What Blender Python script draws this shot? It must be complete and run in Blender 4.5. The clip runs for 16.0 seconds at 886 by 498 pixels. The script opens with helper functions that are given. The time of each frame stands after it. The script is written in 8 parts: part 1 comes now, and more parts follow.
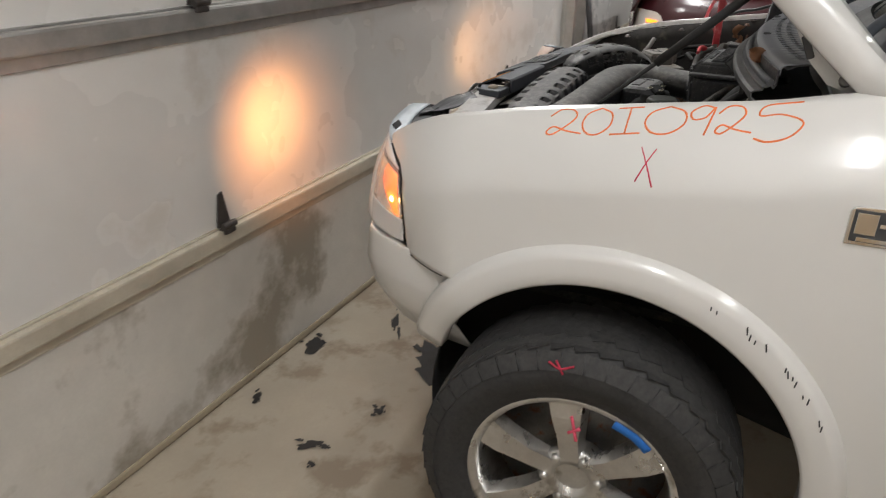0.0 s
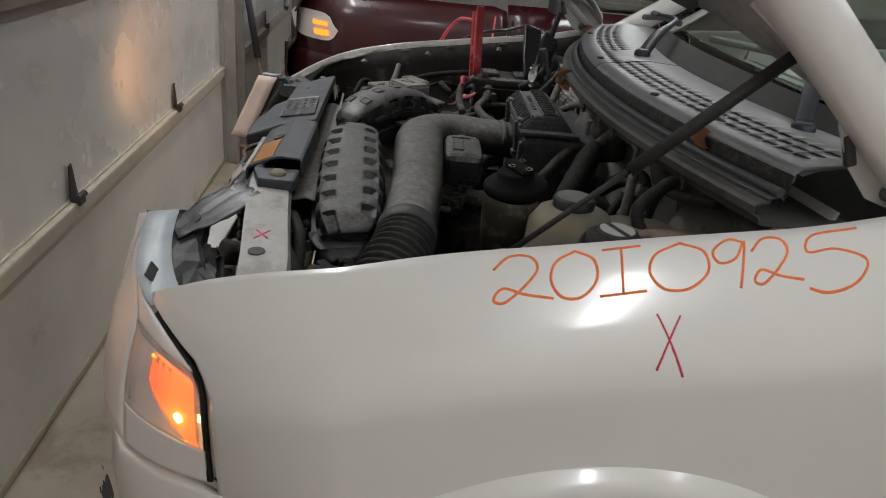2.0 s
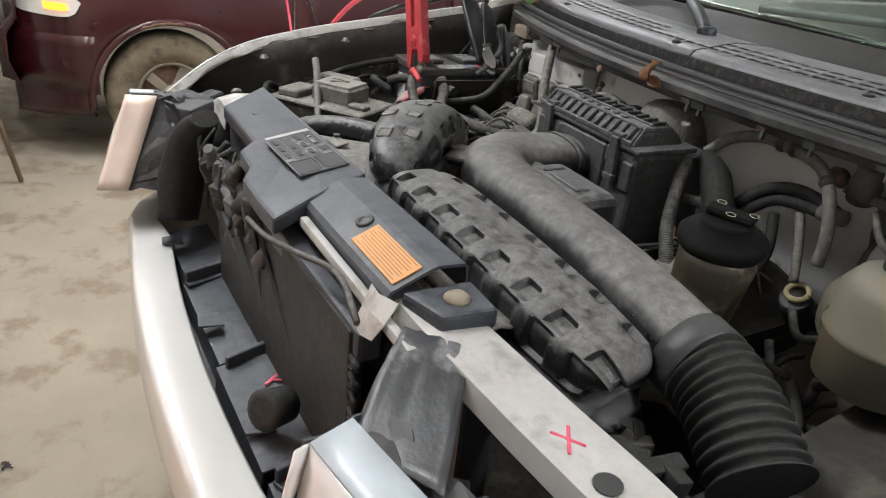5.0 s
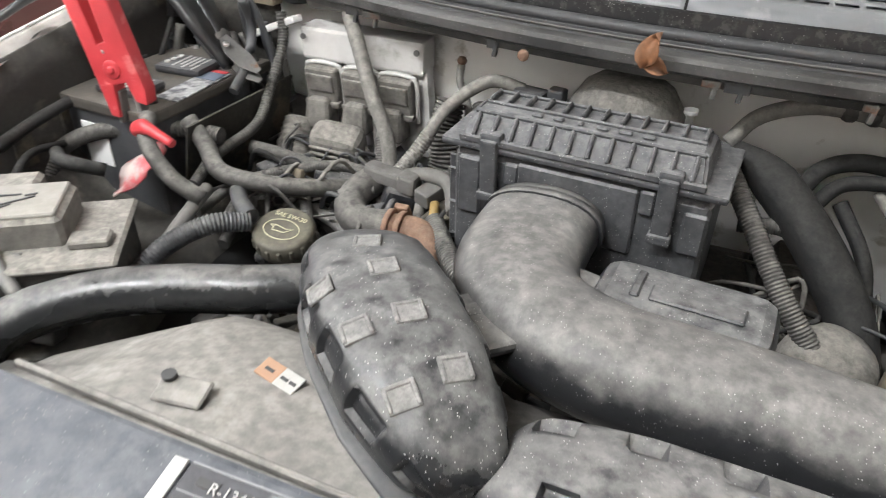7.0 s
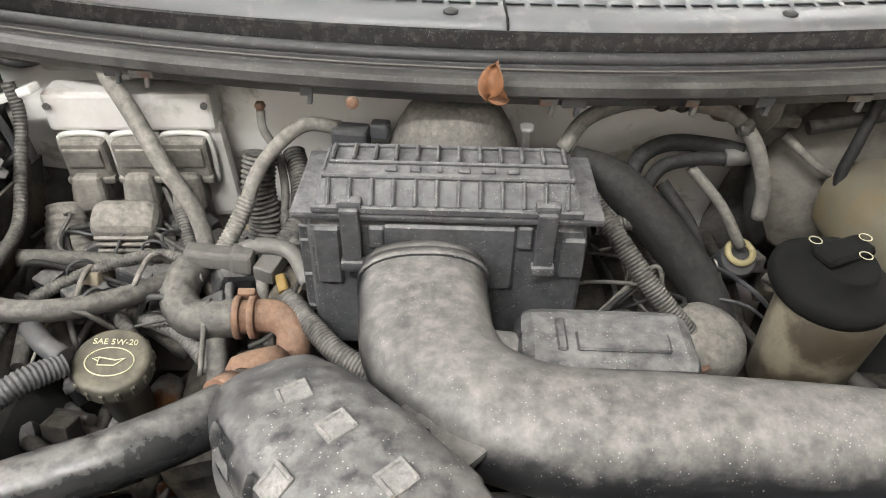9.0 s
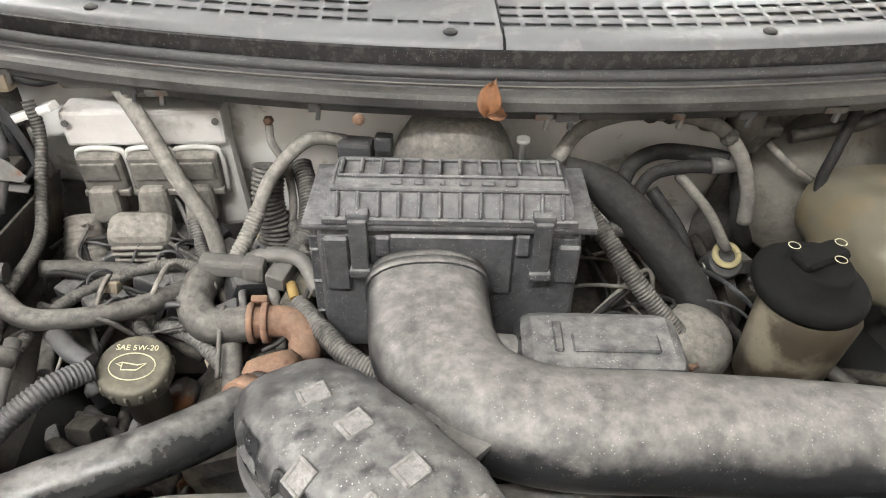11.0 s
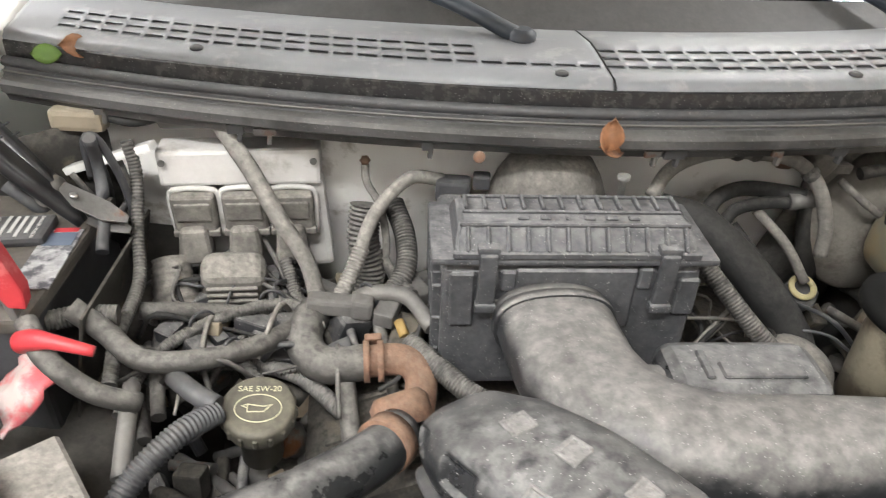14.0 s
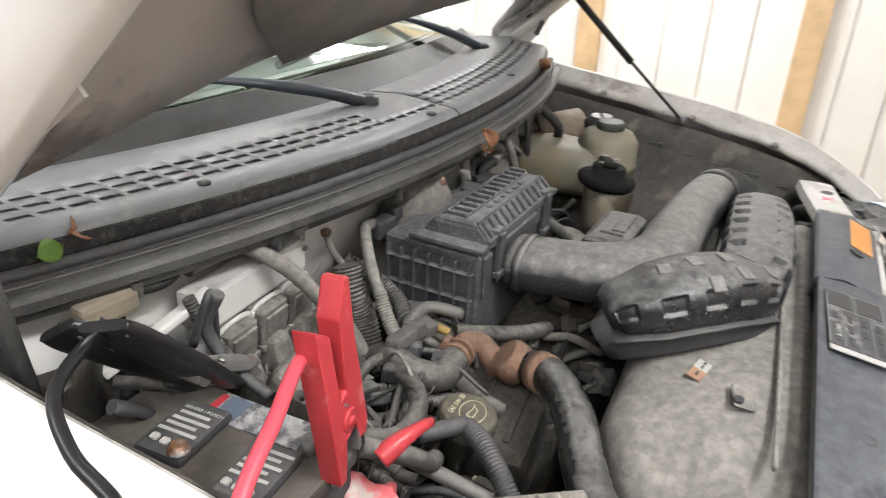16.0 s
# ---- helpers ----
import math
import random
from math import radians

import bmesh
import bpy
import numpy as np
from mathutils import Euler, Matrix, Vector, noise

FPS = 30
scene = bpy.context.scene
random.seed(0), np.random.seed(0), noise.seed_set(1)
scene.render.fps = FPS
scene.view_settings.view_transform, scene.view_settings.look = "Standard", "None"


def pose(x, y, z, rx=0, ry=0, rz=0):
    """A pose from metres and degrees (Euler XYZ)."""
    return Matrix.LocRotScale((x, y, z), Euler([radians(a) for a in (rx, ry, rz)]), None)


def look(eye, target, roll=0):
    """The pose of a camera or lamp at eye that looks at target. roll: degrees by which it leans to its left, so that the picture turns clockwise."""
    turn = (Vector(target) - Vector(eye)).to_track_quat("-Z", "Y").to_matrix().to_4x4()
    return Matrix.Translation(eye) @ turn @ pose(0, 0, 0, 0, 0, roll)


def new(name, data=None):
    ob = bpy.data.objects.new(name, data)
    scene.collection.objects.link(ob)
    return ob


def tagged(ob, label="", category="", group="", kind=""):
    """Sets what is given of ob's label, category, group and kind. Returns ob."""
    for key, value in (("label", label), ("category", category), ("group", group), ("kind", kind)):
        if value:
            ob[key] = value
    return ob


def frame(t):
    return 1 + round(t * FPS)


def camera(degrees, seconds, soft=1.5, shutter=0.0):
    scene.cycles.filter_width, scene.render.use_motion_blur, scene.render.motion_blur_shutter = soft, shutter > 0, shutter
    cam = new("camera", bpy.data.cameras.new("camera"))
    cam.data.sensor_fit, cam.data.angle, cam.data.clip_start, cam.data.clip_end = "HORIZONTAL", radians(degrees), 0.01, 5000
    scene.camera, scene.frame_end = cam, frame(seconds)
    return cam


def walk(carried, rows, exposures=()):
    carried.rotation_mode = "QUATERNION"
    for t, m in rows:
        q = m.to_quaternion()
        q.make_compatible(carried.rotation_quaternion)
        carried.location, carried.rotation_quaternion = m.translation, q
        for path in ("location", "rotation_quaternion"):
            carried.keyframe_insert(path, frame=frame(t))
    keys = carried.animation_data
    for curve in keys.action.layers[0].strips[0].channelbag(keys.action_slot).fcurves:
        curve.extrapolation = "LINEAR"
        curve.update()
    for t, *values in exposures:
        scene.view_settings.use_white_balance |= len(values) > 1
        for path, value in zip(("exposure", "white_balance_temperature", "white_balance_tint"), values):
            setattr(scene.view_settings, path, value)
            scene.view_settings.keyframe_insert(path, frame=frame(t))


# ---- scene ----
# ---- camera ----
cam = camera(64.2, 16.0, soft=1.0, shutter=0.2)
PATH = [
    (0, (2.368, 0.136, 1.591), (0.731, -0.648, 0.751), 0.7),
    (0.5, (2.103, -0.062, 1.609), (0.35, -0.514, 0.759), 2.7),
    (1, (1.893, -0.195, 1.608), (0.091, -0.325, 0.75), 4.3),
    (1.5, (1.777, -0.334, 1.614), (-0.039, -0.213, 0.786), 5.1),
    (2, (1.709, -0.474, 1.609), (-0.098, -0.262, 0.778), 5.8),
    (2.5, (1.633, -0.609, 1.6), (-0.158, -0.343, 0.749), 6.5),
    (3, (1.449, -0.763, 1.579), (-0.34, -0.43, 0.75), 4.6),
    (3.2, (1.374, -0.812, 1.571), (-0.408, -0.454, 0.737), 4.2),
    (5.3, (0.839, -1.054, 1.548), (-0.609, -0.006, 0.651), 5.5),
    (5.5, (0.733, -1.041, 1.558), (-0.664, 0.051, 0.634), 4.6),
    (6, (0.494, -0.987, 1.575), (-0.759, 0.215, 0.582), 3.5),
    (6.5, (0.246, -0.952, 1.567), (-0.73, 0.447, 0.524), 1.5),
    (7, (0.09, -0.86, 1.563), (-0.55, 0.673, 0.449), 0.8),
    (7.5, (-0.014, -0.754, 1.576), (-0.291, 0.839, 0.398), 1.0),
    (8, (-0.053, -0.731, 1.587), (-0.103, 0.857, 0.373), 1.0),
    (8.5, (-0.076, -0.743, 1.603), (-0.018, 0.858, 0.406), 1.3),
    (11, (-0.097, -0.79, 1.658), (-0.012, 0.808, 0.458), 0.7),
    (11.5, (-0.095, -0.798, 1.658), (-0.012, 0.808, 0.468), 0.9),
    (12, (-0.094, -0.809, 1.658), (-0.007, 0.807, 0.482), 1.1),
    (12.5, (-0.097, -0.824, 1.661), (-0.004, 0.805, 0.504), 0.9),
    (13, (-0.12, -0.833, 1.658), (-0.01, 0.803, 0.512), 0.6),
    (13.5, (-0.202, -0.829, 1.649), (-0.026, 0.801, 0.505), -1.3),
    (14, (-0.305, -0.79, 1.646), (-0.083, 0.875, 0.559), 2.5),
    (14.5, (-0.55, -0.781, 1.645), (-0.062, 0.894, 0.668), 0.3),
    (15, (-0.807, -0.751, 1.669), (0.087, 0.729, 0.663), -0.1),
    (15.5, (-1.001, -0.581, 1.68), (0.294, 0.62, 0.742), 0.8),
    (16, (-1.187, -0.469, 1.687), (0.456, 0.264, 0.815), 2.4),
]
EXPOSURES = [(0, 0.35, 6300, 9), (0.5, -0.15, 6300, 9), (1.0, -0.2, 6150, 7), (2.5, -0.1, 6200, 8), (3.0, 0.35, 6100, 8), (3.2, 0.45, 6100, 8), (5.3, 1.05, 6150, 8), (6.0, 1.3, 6050, 7), (7, 1.85, 6150, 8), (8.5, 2.0, 6400, 8), (13, 2.05, 6450, 8), (14.5, 1.95, 6350, 9), (15.5, 1.8, 6350, 9), (16, 1.45, 6300, 9)]
walk(cam, [(t, look(eye, target, roll)) for t, eye, target, roll in PATH], EXPOSURES)

# ---- world and lights ----
world = bpy.data.worlds.new("world")
scene.world = world
world.use_nodes = True
world.node_tree.nodes["Background"].inputs[0].default_value = (0.75, 0.85, 1.0, 1)
world.node_tree.nodes["Background"].inputs[1].default_value = 0.05


def area_lamp(name, place, target, size, size_y, watts, colour):
    data = bpy.data.lights.new(name, "AREA")
    data.shape, data.size, data.size_y, data.energy, data.color = "RECTANGLE", size, size_y, watts, colour
    ob = new(name, data)
    ob.matrix_world = look(place, target)
    return ob


def spot_lamp(name, place, target, watts, colour, degrees, blend=1.0, radius=0.03):
    data = bpy.data.lights.new(name, "SPOT")
    data.energy, data.color, data.spot_size, data.spot_blend, data.shadow_soft_size = watts, colour, radians(degrees), blend, radius
    ob = new(name, data)
    ob.matrix_world = look(place, target)
    return ob


# Assumed tubes, out of view; rows three and four added to brighten the bay
TUBES = [(1.6, 1.7, 3.05, 8), (2.5, 0.25, 3.05, 24), (-0.75, -1.34, 2.95, 18), (-2.6, -0.85, 3.05, 18), (-2.3, 1.4, 3.05, 14), (-0.3, 3.6, 3.05, 60), (-5.5, 2.0, 3.05, 50)]
for x, y, z, watts in TUBES:
    area_lamp("assumed_tube_light", (x, y, z - 0.07), (x, y, 0), 1.2, 0.14, watts, (1.0, 0.975, 0.965))
spot_lamp("headlamp_light", (0.62, -0.975, 0.985), (0.40, -1.48, 0.90), 13.0, (1.0, 0.38, 0.12), 74)
spot_lamp("headlamp_beam", (0.62, -0.975, 0.985), (0.40, -1.48, 0.95), 11.0, (1.0, 0.42, 0.14), 44, radius=0.012)
spot_lamp("headlamp_light", (-0.70, -0.985, 0.985), (-1.45, -1.48, 0.92), 5.0, (1.0, 0.52, 0.23), 62)
spot_lamp("headlamp_beam", (-0.70, -0.985, 0.985), (-1.45, -1.48, 0.94), 20.0, (1.0, 0.46, 0.17), 40, radius=0.012)

# ---- materials ----
def surface(name, colour, rough=0.6, metal=0.0, vary=0.15, scale=8.0, bump=0.15, grain=160.0, dust=0.0,
            dust_colour=(0.30, 0.27, 0.23), coat=0.0, second=None, second_amount=0.0, second_scale=5.0, flakes=0.0, side=0.36, spec=0.5, grime=0.5, rise=(0.12, 0.85)):
    """A worn surface: broad and fine colour variation, stains of a second colour, settled dust and fine relief."""
    m = bpy.data.materials.new(name)
    m.use_nodes = True
    n, l = m.node_tree.nodes, m.node_tree.links
    b = n["Principled BSDF"]
    b.inputs["Metallic"].default_value = metal
    b.inputs["Coat Weight"].default_value = coat
    b.inputs["Specular IOR Level"].default_value = spec
    b.inputs["Coat Roughness"].default_value = 0.12
    geo = n.new("ShaderNodeNewGeometry")
    pos = geo.outputs["Position"]

    def noise_at(s, detail=4.0):
        t = n.new("ShaderNodeTexNoise")
        t.inputs["Scale"].default_value, t.inputs["Detail"].default_value, t.inputs["Roughness"].default_value = s, detail, 0.62
        l.new(pos, t.inputs["Vector"])
        return t.outputs["Fac"]

    def ramp(src, lo, hi, a=0.0, z=1.0):
        r = n.new("ShaderNodeMapRange")
        r.inputs["From Min"].default_value, r.inputs["From Max"].default_value = lo, hi
        r.inputs["To Min"].default_value, r.inputs["To Max"].default_value = a, z
        l.new(src, r.inputs["Value"])
        return r.outputs["Result"]

    def mix(fac, a, c, kind="MIX"):
        x = n.new("ShaderNodeMix")
        x.data_type, x.blend_type = "RGBA", kind
        for sock, val in ((x.inputs[0], fac), (x.inputs[6], a), (x.inputs[7], c)):
            if isinstance(val, (int, float)):
                sock.default_value = val
            elif isinstance(val, tuple):
                sock.default_value = (*val[:3], 1)
            else:
                l.new(val, sock)
        return x.outputs[2]

    def maths(op, a, c):
        x = n.new("ShaderNodeMath")
        x.operation = op
        for sock, val in zip(x.inputs, (a, c)):
            if isinstance(val, (int, float)):
                sock.default_value = val
            else:
                l.new(val, sock)
        return x.outputs[0]

    big, fine = noise_at(scale), noise_at(grain, 3.0)
    dark = tuple(c * (1 - vary) for c in colour)
    lite = tuple(min(1, c * (1 + vary)) for c in colour)
    col = mix(ramp(big, 0.3, 0.7), dark, lite)
    col = mix(ramp(fine, 0.38, 0.62, 0, 0.7 * min(1, vary * 2)), col, dark)
    if second:
        spots = ramp(noise_at(second_scale, 8.0), 0.62 - second_amount * 0.3, 0.70 - second_amount * 0.25)
        col = mix(spots, col, second)
    drift = min(0.08, vary * 0.4)
    rough_out = ramp(big, 0.3, 0.7, max(0.03, rough - drift), min(1, rough + drift))
    if dust:
        sep = n.new("ShaderNodeSeparateXYZ")
        l.new(geo.outputs["Normal"], sep.inputs[0])
        ragged = maths("MULTIPLY", maths("SUBTRACT", noise_at(scale * 3.6, 10.0), 0.5), 1.6)
        up = ramp(maths("ADD", sep.outputs[2], ragged), rise[0], rise[1], side, 1.0)
        cover = maths("MULTIPLY", up, ramp(noise_at(scale * 6.5, 10.0), 0.48, 0.66, dust, dust * grime))
        cover = maths("MULTIPLY", cover, ramp(noise_at(grain * 0.4, 6.0), 0.36, 0.60, 0.6, 1.0))
        cover = maths("MULTIPLY", cover, ramp(noise_at(scale * 11, 9.0), 0.40, 0.56, 0.78, 1.0))
        col = mix(cover, col, mix(ramp(noise_at(scale * 3, 5.0), 0.35, 0.65), tuple(c * 0.9 for c in dust_colour), tuple(c * 1.25 for c in dust_colour)))
        rough_out = maths("ADD", rough_out, maths("MULTIPLY", cover, 0.9 - rough))
        l.new(maths("SUBTRACT", coat, maths("MULTIPLY", cover, coat)), b.inputs["Coat Weight"])
    if flakes:
        v = n.new("ShaderNodeTexVoronoi")
        v.inputs["Scale"].default_value = 260
        l.new(pos, v.inputs["Vector"])
        col = mix(maths("MULTIPLY", ramp(v.outputs["Distance"], 0.17, 0.08, 0, flakes), ramp(noise_at(38.0, 3.0), 0.46, 0.56)), col, (0.56, 0.55, 0.53))
    l.new(col, b.inputs["Base Color"])
    l.new(rough_out, b.inputs["Roughness"])
    if bump:
        bp = n.new("ShaderNodeBump")
        bp.inputs["Strength"].default_value, bp.inputs["Distance"].default_value = bump, 0.002
        l.new(maths("ADD", fine, maths("MULTIPLY", big, 0.6)), bp.inputs["Height"])
        l.new(bp.outputs[0], b.inputs["Normal"])
    return m


def clear(name, colour, rough=0.03, alpha_mix=0.0, ior=1.45):
    m = bpy.data.materials.new(name)
    m.use_nodes = True
    b = m.node_tree.nodes["Principled BSDF"]
    b.inputs["Base Color"].default_value = (*colour, 1)
    b.inputs["Roughness"].default_value, b.inputs["IOR"].default_value = rough, ior
    b.inputs["Transmission Weight"].default_value = 1.0 - alpha_mix
    return m


def glowing(name, colour, strength):
    m = bpy.data.materials.new(name)
    m.use_nodes = True
    b = m.node_tree.nodes["Principled BSDF"]
    b.inputs["Base Color"].default_value = (*colour, 1)
    b.inputs["Emission Color"].default_value, b.inputs["Emission Strength"].default_value = (*colour, 1), strength
    return m


DUST = (0.18, 0.171, 0.157)
WHITE = surface("white_pearl_paint", (0.74, 0.727, 0.70), 0.30, vary=0.015, scale=1.1, bump=0.003, grain=500, coat=0.8)
WHITE_DIRTY = surface("dusty_white_paint", (0.52, 0.505, 0.48), 0.55, vary=0.18, scale=9, bump=0.1, dust=0.7, dust_colour=(0.30, 0.285, 0.26), second=(0.22, 0.20, 0.175), second_amount=0.25, second_scale=11)
BLACK = surface("dusty_black_plastic", (0.020, 0.021, 0.024), 0.34, vary=0.3, scale=7, bump=0.2, dust=0.88, dust_colour=(0.21, 0.203, 0.194), flakes=0.9, side=0.05, grime=0.25)
ELBOW = surface("rubbed_black_plastic", (0.016, 0.017, 0.019), 0.27, vary=0.3, scale=8, bump=0.15, dust=0.85, dust_colour=(0.20, 0.196, 0.19), flakes=1.0, side=0.05, grime=0.25, rise=(0.42, 1.0))
HOSEBLACK = surface("black_coolant_hose", (0.016, 0.017, 0.018), 0.25, vary=0.3, scale=8, bump=0.12, dust=0.8, dust_colour=(0.21, 0.203, 0.193), side=0.04, grime=0.3, rise=(0.55, 1.05))
LOOM = surface("dust_caked_loom", (0.11, 0.104, 0.094), 0.8, vary=0.3, scale=14, bump=0.5, dust=0.9, dust_colour=(0.29, 0.275, 0.248), side=0.5, grime=0.4)
AIRBOX = surface("speckled_black_plastic", (0.030, 0.032, 0.037), 0.42, vary=0.4, scale=11, bump=0.25, dust=0.85, dust_colour=(0.20, 0.197, 0.195), flakes=1.0, side=0.3, grime=0.4)
BLACK_CLEAN = surface("worn_black_plastic", (0.035, 0.037, 0.042), 0.45, vary=0.3, scale=6, bump=0.15, dust=0.35, dust_colour=DUST)
BLUEBLACK = surface("blue_black_plastic", (0.028, 0.033, 0.042), 0.38, vary=0.22, scale=6, bump=0.12, dust=0.5, dust_colour=(0.165, 0.170, 0.182), flakes=0.4, side=0.2, grime=0.3)
PIPE = surface("dusty_duct_plastic", (0.018, 0.019, 0.021), 0.32, vary=0.3, scale=6, bump=0.12, dust=0.95, dust_colour=(0.225, 0.216, 0.203), flakes=0.7, rise=(0.22, 0.9), side=0.04, grime=0.72)
SHROUD = surface("dust_covered_shroud", (0.06, 0.058, 0.055), 0.7, vary=0.2, scale=4, bump=0.2, dust=1.0, dust_colour=(0.27, 0.255, 0.232), grime=0.8, side=0.5)
RUBBER = surface("dusty_rubber", (0.016, 0.016, 0.016), 0.7, vary=0.3, scale=20, bump=0.3, dust=0.2, dust_colour=DUST, spec=0.3, side=0.15)
TYRE = surface("worn_tyre_rubber", (0.020, 0.020, 0.021), 0.62, vary=0.35, scale=12, bump=0.35, dust=0.55, dust_colour=(0.085, 0.082, 0.078), side=0.5, grime=0.2)
HOSE = surface("dirty_hose", (0.040, 0.038, 0.035), 0.65, vary=0.35, scale=11, bump=0.4, dust=0.7, dust_colour=(0.22, 0.208, 0.19), side=0.12, grime=0.25)
GREYMETAL = surface("dirty_aluminium", (0.19, 0.185, 0.175), 0.55, metal=0.55, vary=0.25, scale=14, bump=0.3, dust=0.7, dust_colour=DUST)
STEEL = surface("dirty_steel", (0.20, 0.195, 0.185), 0.5, metal=0.7, vary=0.3, scale=18, bump=0.25, second=(0.20, 0.09, 0.04), second_amount=0.25, second_scale=18)
BRIGHT = surface("bright_alloy", (0.62, 0.61, 0.59), 0.3, metal=0.9, vary=0.15, scale=14, bump=0.08, second=(0.32, 0.30, 0.27), second_amount=0.15, second_scale=9)
CHROME = surface("chrome", (0.75, 0.75, 0.75), 0.1, metal=1.0, vary=0.05, scale=14, bump=0.0)
RUST = surface("rusty_iron", (0.20, 0.108, 0.068), 0.85, vary=0.4, scale=30, bump=0.6, second=(0.13, 0.068, 0.042), second_amount=0.35, second_scale=22, dust=0.3, dust_colour=(0.27, 0.22, 0.17))
ENGINE = surface("grimy_engine_dark", (0.026, 0.024, 0.021), 0.8, vary=0.4, scale=16, bump=0.5, dust=0.5, dust_colour=(0.15, 0.137, 0.115), second=(0.09, 0.075, 0.05), second_amount=0.2, second_scale=12, side=0.15, grime=0.3)
GREYCOWL = surface("weathered_grey_plastic", (0.215, 0.222, 0.236), 0.42, vary=0.1, scale=9, bump=0.1, second=(0.27, 0.27, 0.28), second_amount=0.2, second_scale=25)
DARKGREY = surface("faded_black_trim", (0.045, 0.046, 0.050), 0.5, vary=0.3, scale=14, bump=0.2, dust=0.4, dust_colour=(0.125, 0.122, 0.118), flakes=0.5)
CABLEBLACK = surface("glossy_black_cable", (0.012, 0.012, 0.013), 0.38, vary=0.3, scale=20, bump=0.1)
REDPLASTIC = surface("scuffed_red_plastic", (0.44, 0.040, 0.048), 0.40, vary=0.14, scale=18, bump=0.1, second=(0.52, 0.12, 0.12), second_amount=0.08, second_scale=30)
ORANGE = surface("orange_label", (0.62, 0.285, 0.075), 0.5, vary=0.06, scale=20, bump=0.02)
PAPER = surface("white_label", (0.42, 0.415, 0.40), 0.6, vary=0.08, scale=30, bump=0.02, dust=0.2)
INK = surface("ink_and_hole_black", (0.05, 0.05, 0.05), 0.6, vary=0.1)
ORANGE_INK = surface("orange_grease_pencil", (0.85, 0.20, 0.05), 0.6, vary=0.2, scale=60, bump=0.2)
RED_INK = surface("red_grease_pencil", (0.55, 0.03, 0.07), 0.6, vary=0.2, scale=60, bump=0.2)
PINK_INK = surface("pink_grease_pencil", (0.85, 0.12, 0.20), 0.6, vary=0.2, scale=60, bump=0.2)
TANK = surface("yellowed_translucent_plastic", (0.18, 0.162, 0.115), 0.45, vary=0.15, scale=9, bump=0.08, second=(0.20, 0.155, 0.085), second_amount=0.45, second_scale=9, dust=0.3, dust_colour=DUST)
CONCRETE = surface("stained_concrete", (0.36, 0.31, 0.24), 0.75, vary=0.14, scale=1.7, bump=0.25, grain=70, second=(0.25, 0.20, 0.145), second_amount=0.35, second_scale=4.0)
OIL = surface("oil_stain", (0.014, 0.011, 0.009), 0.6, vary=0.3, scale=30, bump=0.1)
DOORWHITE = surface("white_door_steel", (0.70, 0.685, 0.66), 0.27, vary=0.08, scale=1.5, bump=0.16, grain=120, second=(0.63, 0.60, 0.56), second_amount=0.15, second_scale=3.0)
# Lower panel: splashed dirt, with some of the truck's shade in its tone
DOORLOW = surface("splashed_shaded_door_steel", (0.66, 0.635, 0.59), 0.36, vary=0.14, scale=2.2, bump=0.2, grain=90, second=(0.34, 0.305, 0.25), second_amount=0.22, second_scale=1.8)
LEDGE = surface("grimy_door_rail", (0.50, 0.46, 0.38), 0.5, vary=0.15, scale=6, bump=0.1, dust=0.7, dust_colour=(0.36, 0.31, 0.22))
GALV = surface("galvanised_steel", (0.48, 0.47, 0.45), 0.4, metal=0.8, vary=0.15, scale=15, bump=0.1)
SIDING = surface("white_corrugated_steel", (0.80, 0.79, 0.76), 0.42, vary=0.04, scale=3, bump=0.04)
WOOD = surface("bare_pine_stud", (0.62, 0.44, 0.25), 0.7, vary=0.2, scale=7, bump=0.2)
MAROON = surface("maroon_paint", (0.045, 0.006, 0.009), 0.3, vary=0.12, scale=3, bump=0.02, coat=0.6)
LENS = clear("clear_lens", (0.96, 0.92, 0.90), 0.10, 0.15)
FIREWALL = surface("pale_firewall_paint", (0.86, 0.845, 0.81), 0.45, vary=0.05, scale=7, bump=0.06, second=(0.50, 0.465, 0.41), second_amount=0.12, second_scale=13)
HAZE = clear("hazy_lens", (0.88, 0.83, 0.80), 0.2, 0.75)
DULLWHITE = surface("grimy_white_steel", (0.53, 0.52, 0.50), 0.5, vary=0.15, scale=9, bump=0.08, dust=0.45, dust_colour=(0.36, 0.345, 0.32), second=(0.33, 0.31, 0.28), second_amount=0.2, second_scale=12)
DIRTCOAT = surface("dirt_caked_plastic", (0.10, 0.094, 0.085), 0.85, vary=0.35, scale=16, bump=0.5, dust=0.9, dust_colour=(0.27, 0.253, 0.225), second=(0.06, 0.057, 0.05), second_amount=0.35, second_scale=22)
DEEP = surface("deep_black_rubber", (0.006, 0.006, 0.006), 0.75, vary=0.2)
GLASS = clear("windshield_glass", (0.80, 0.92, 0.86), 0.01)
AMBER = clear("amber_lens", (1.0, 0.46, 0.05), 0.12)
BULB = glowing("amber_bulb", (1.0, 0.62, 0.16), 30.0)
BULB_SOFT = glowing("amber_reflector", (1.0, 0.23, 0.014), 2.2)
TUBE_GLOW = glowing("fluorescent_tube", (1.0, 0.96, 0.88), 6.0)
FROSTED = surface("frosted_lamp_box", (0.78, 0.74, 0.72), 0.5, vary=0.05, bump=0.05)
# The lit signal's amber glow is put into this lens edge's colour
AMBER_GLOW_TINT = surface("amber_glow_tint_lens", (0.80, 0.64, 0.55), 0.35, vary=0.12, scale=9, bump=0.02)
REFLECTOR = surface("silver_reflector", (0.80, 0.76, 0.73), 0.4, metal=0.3, vary=0.05)
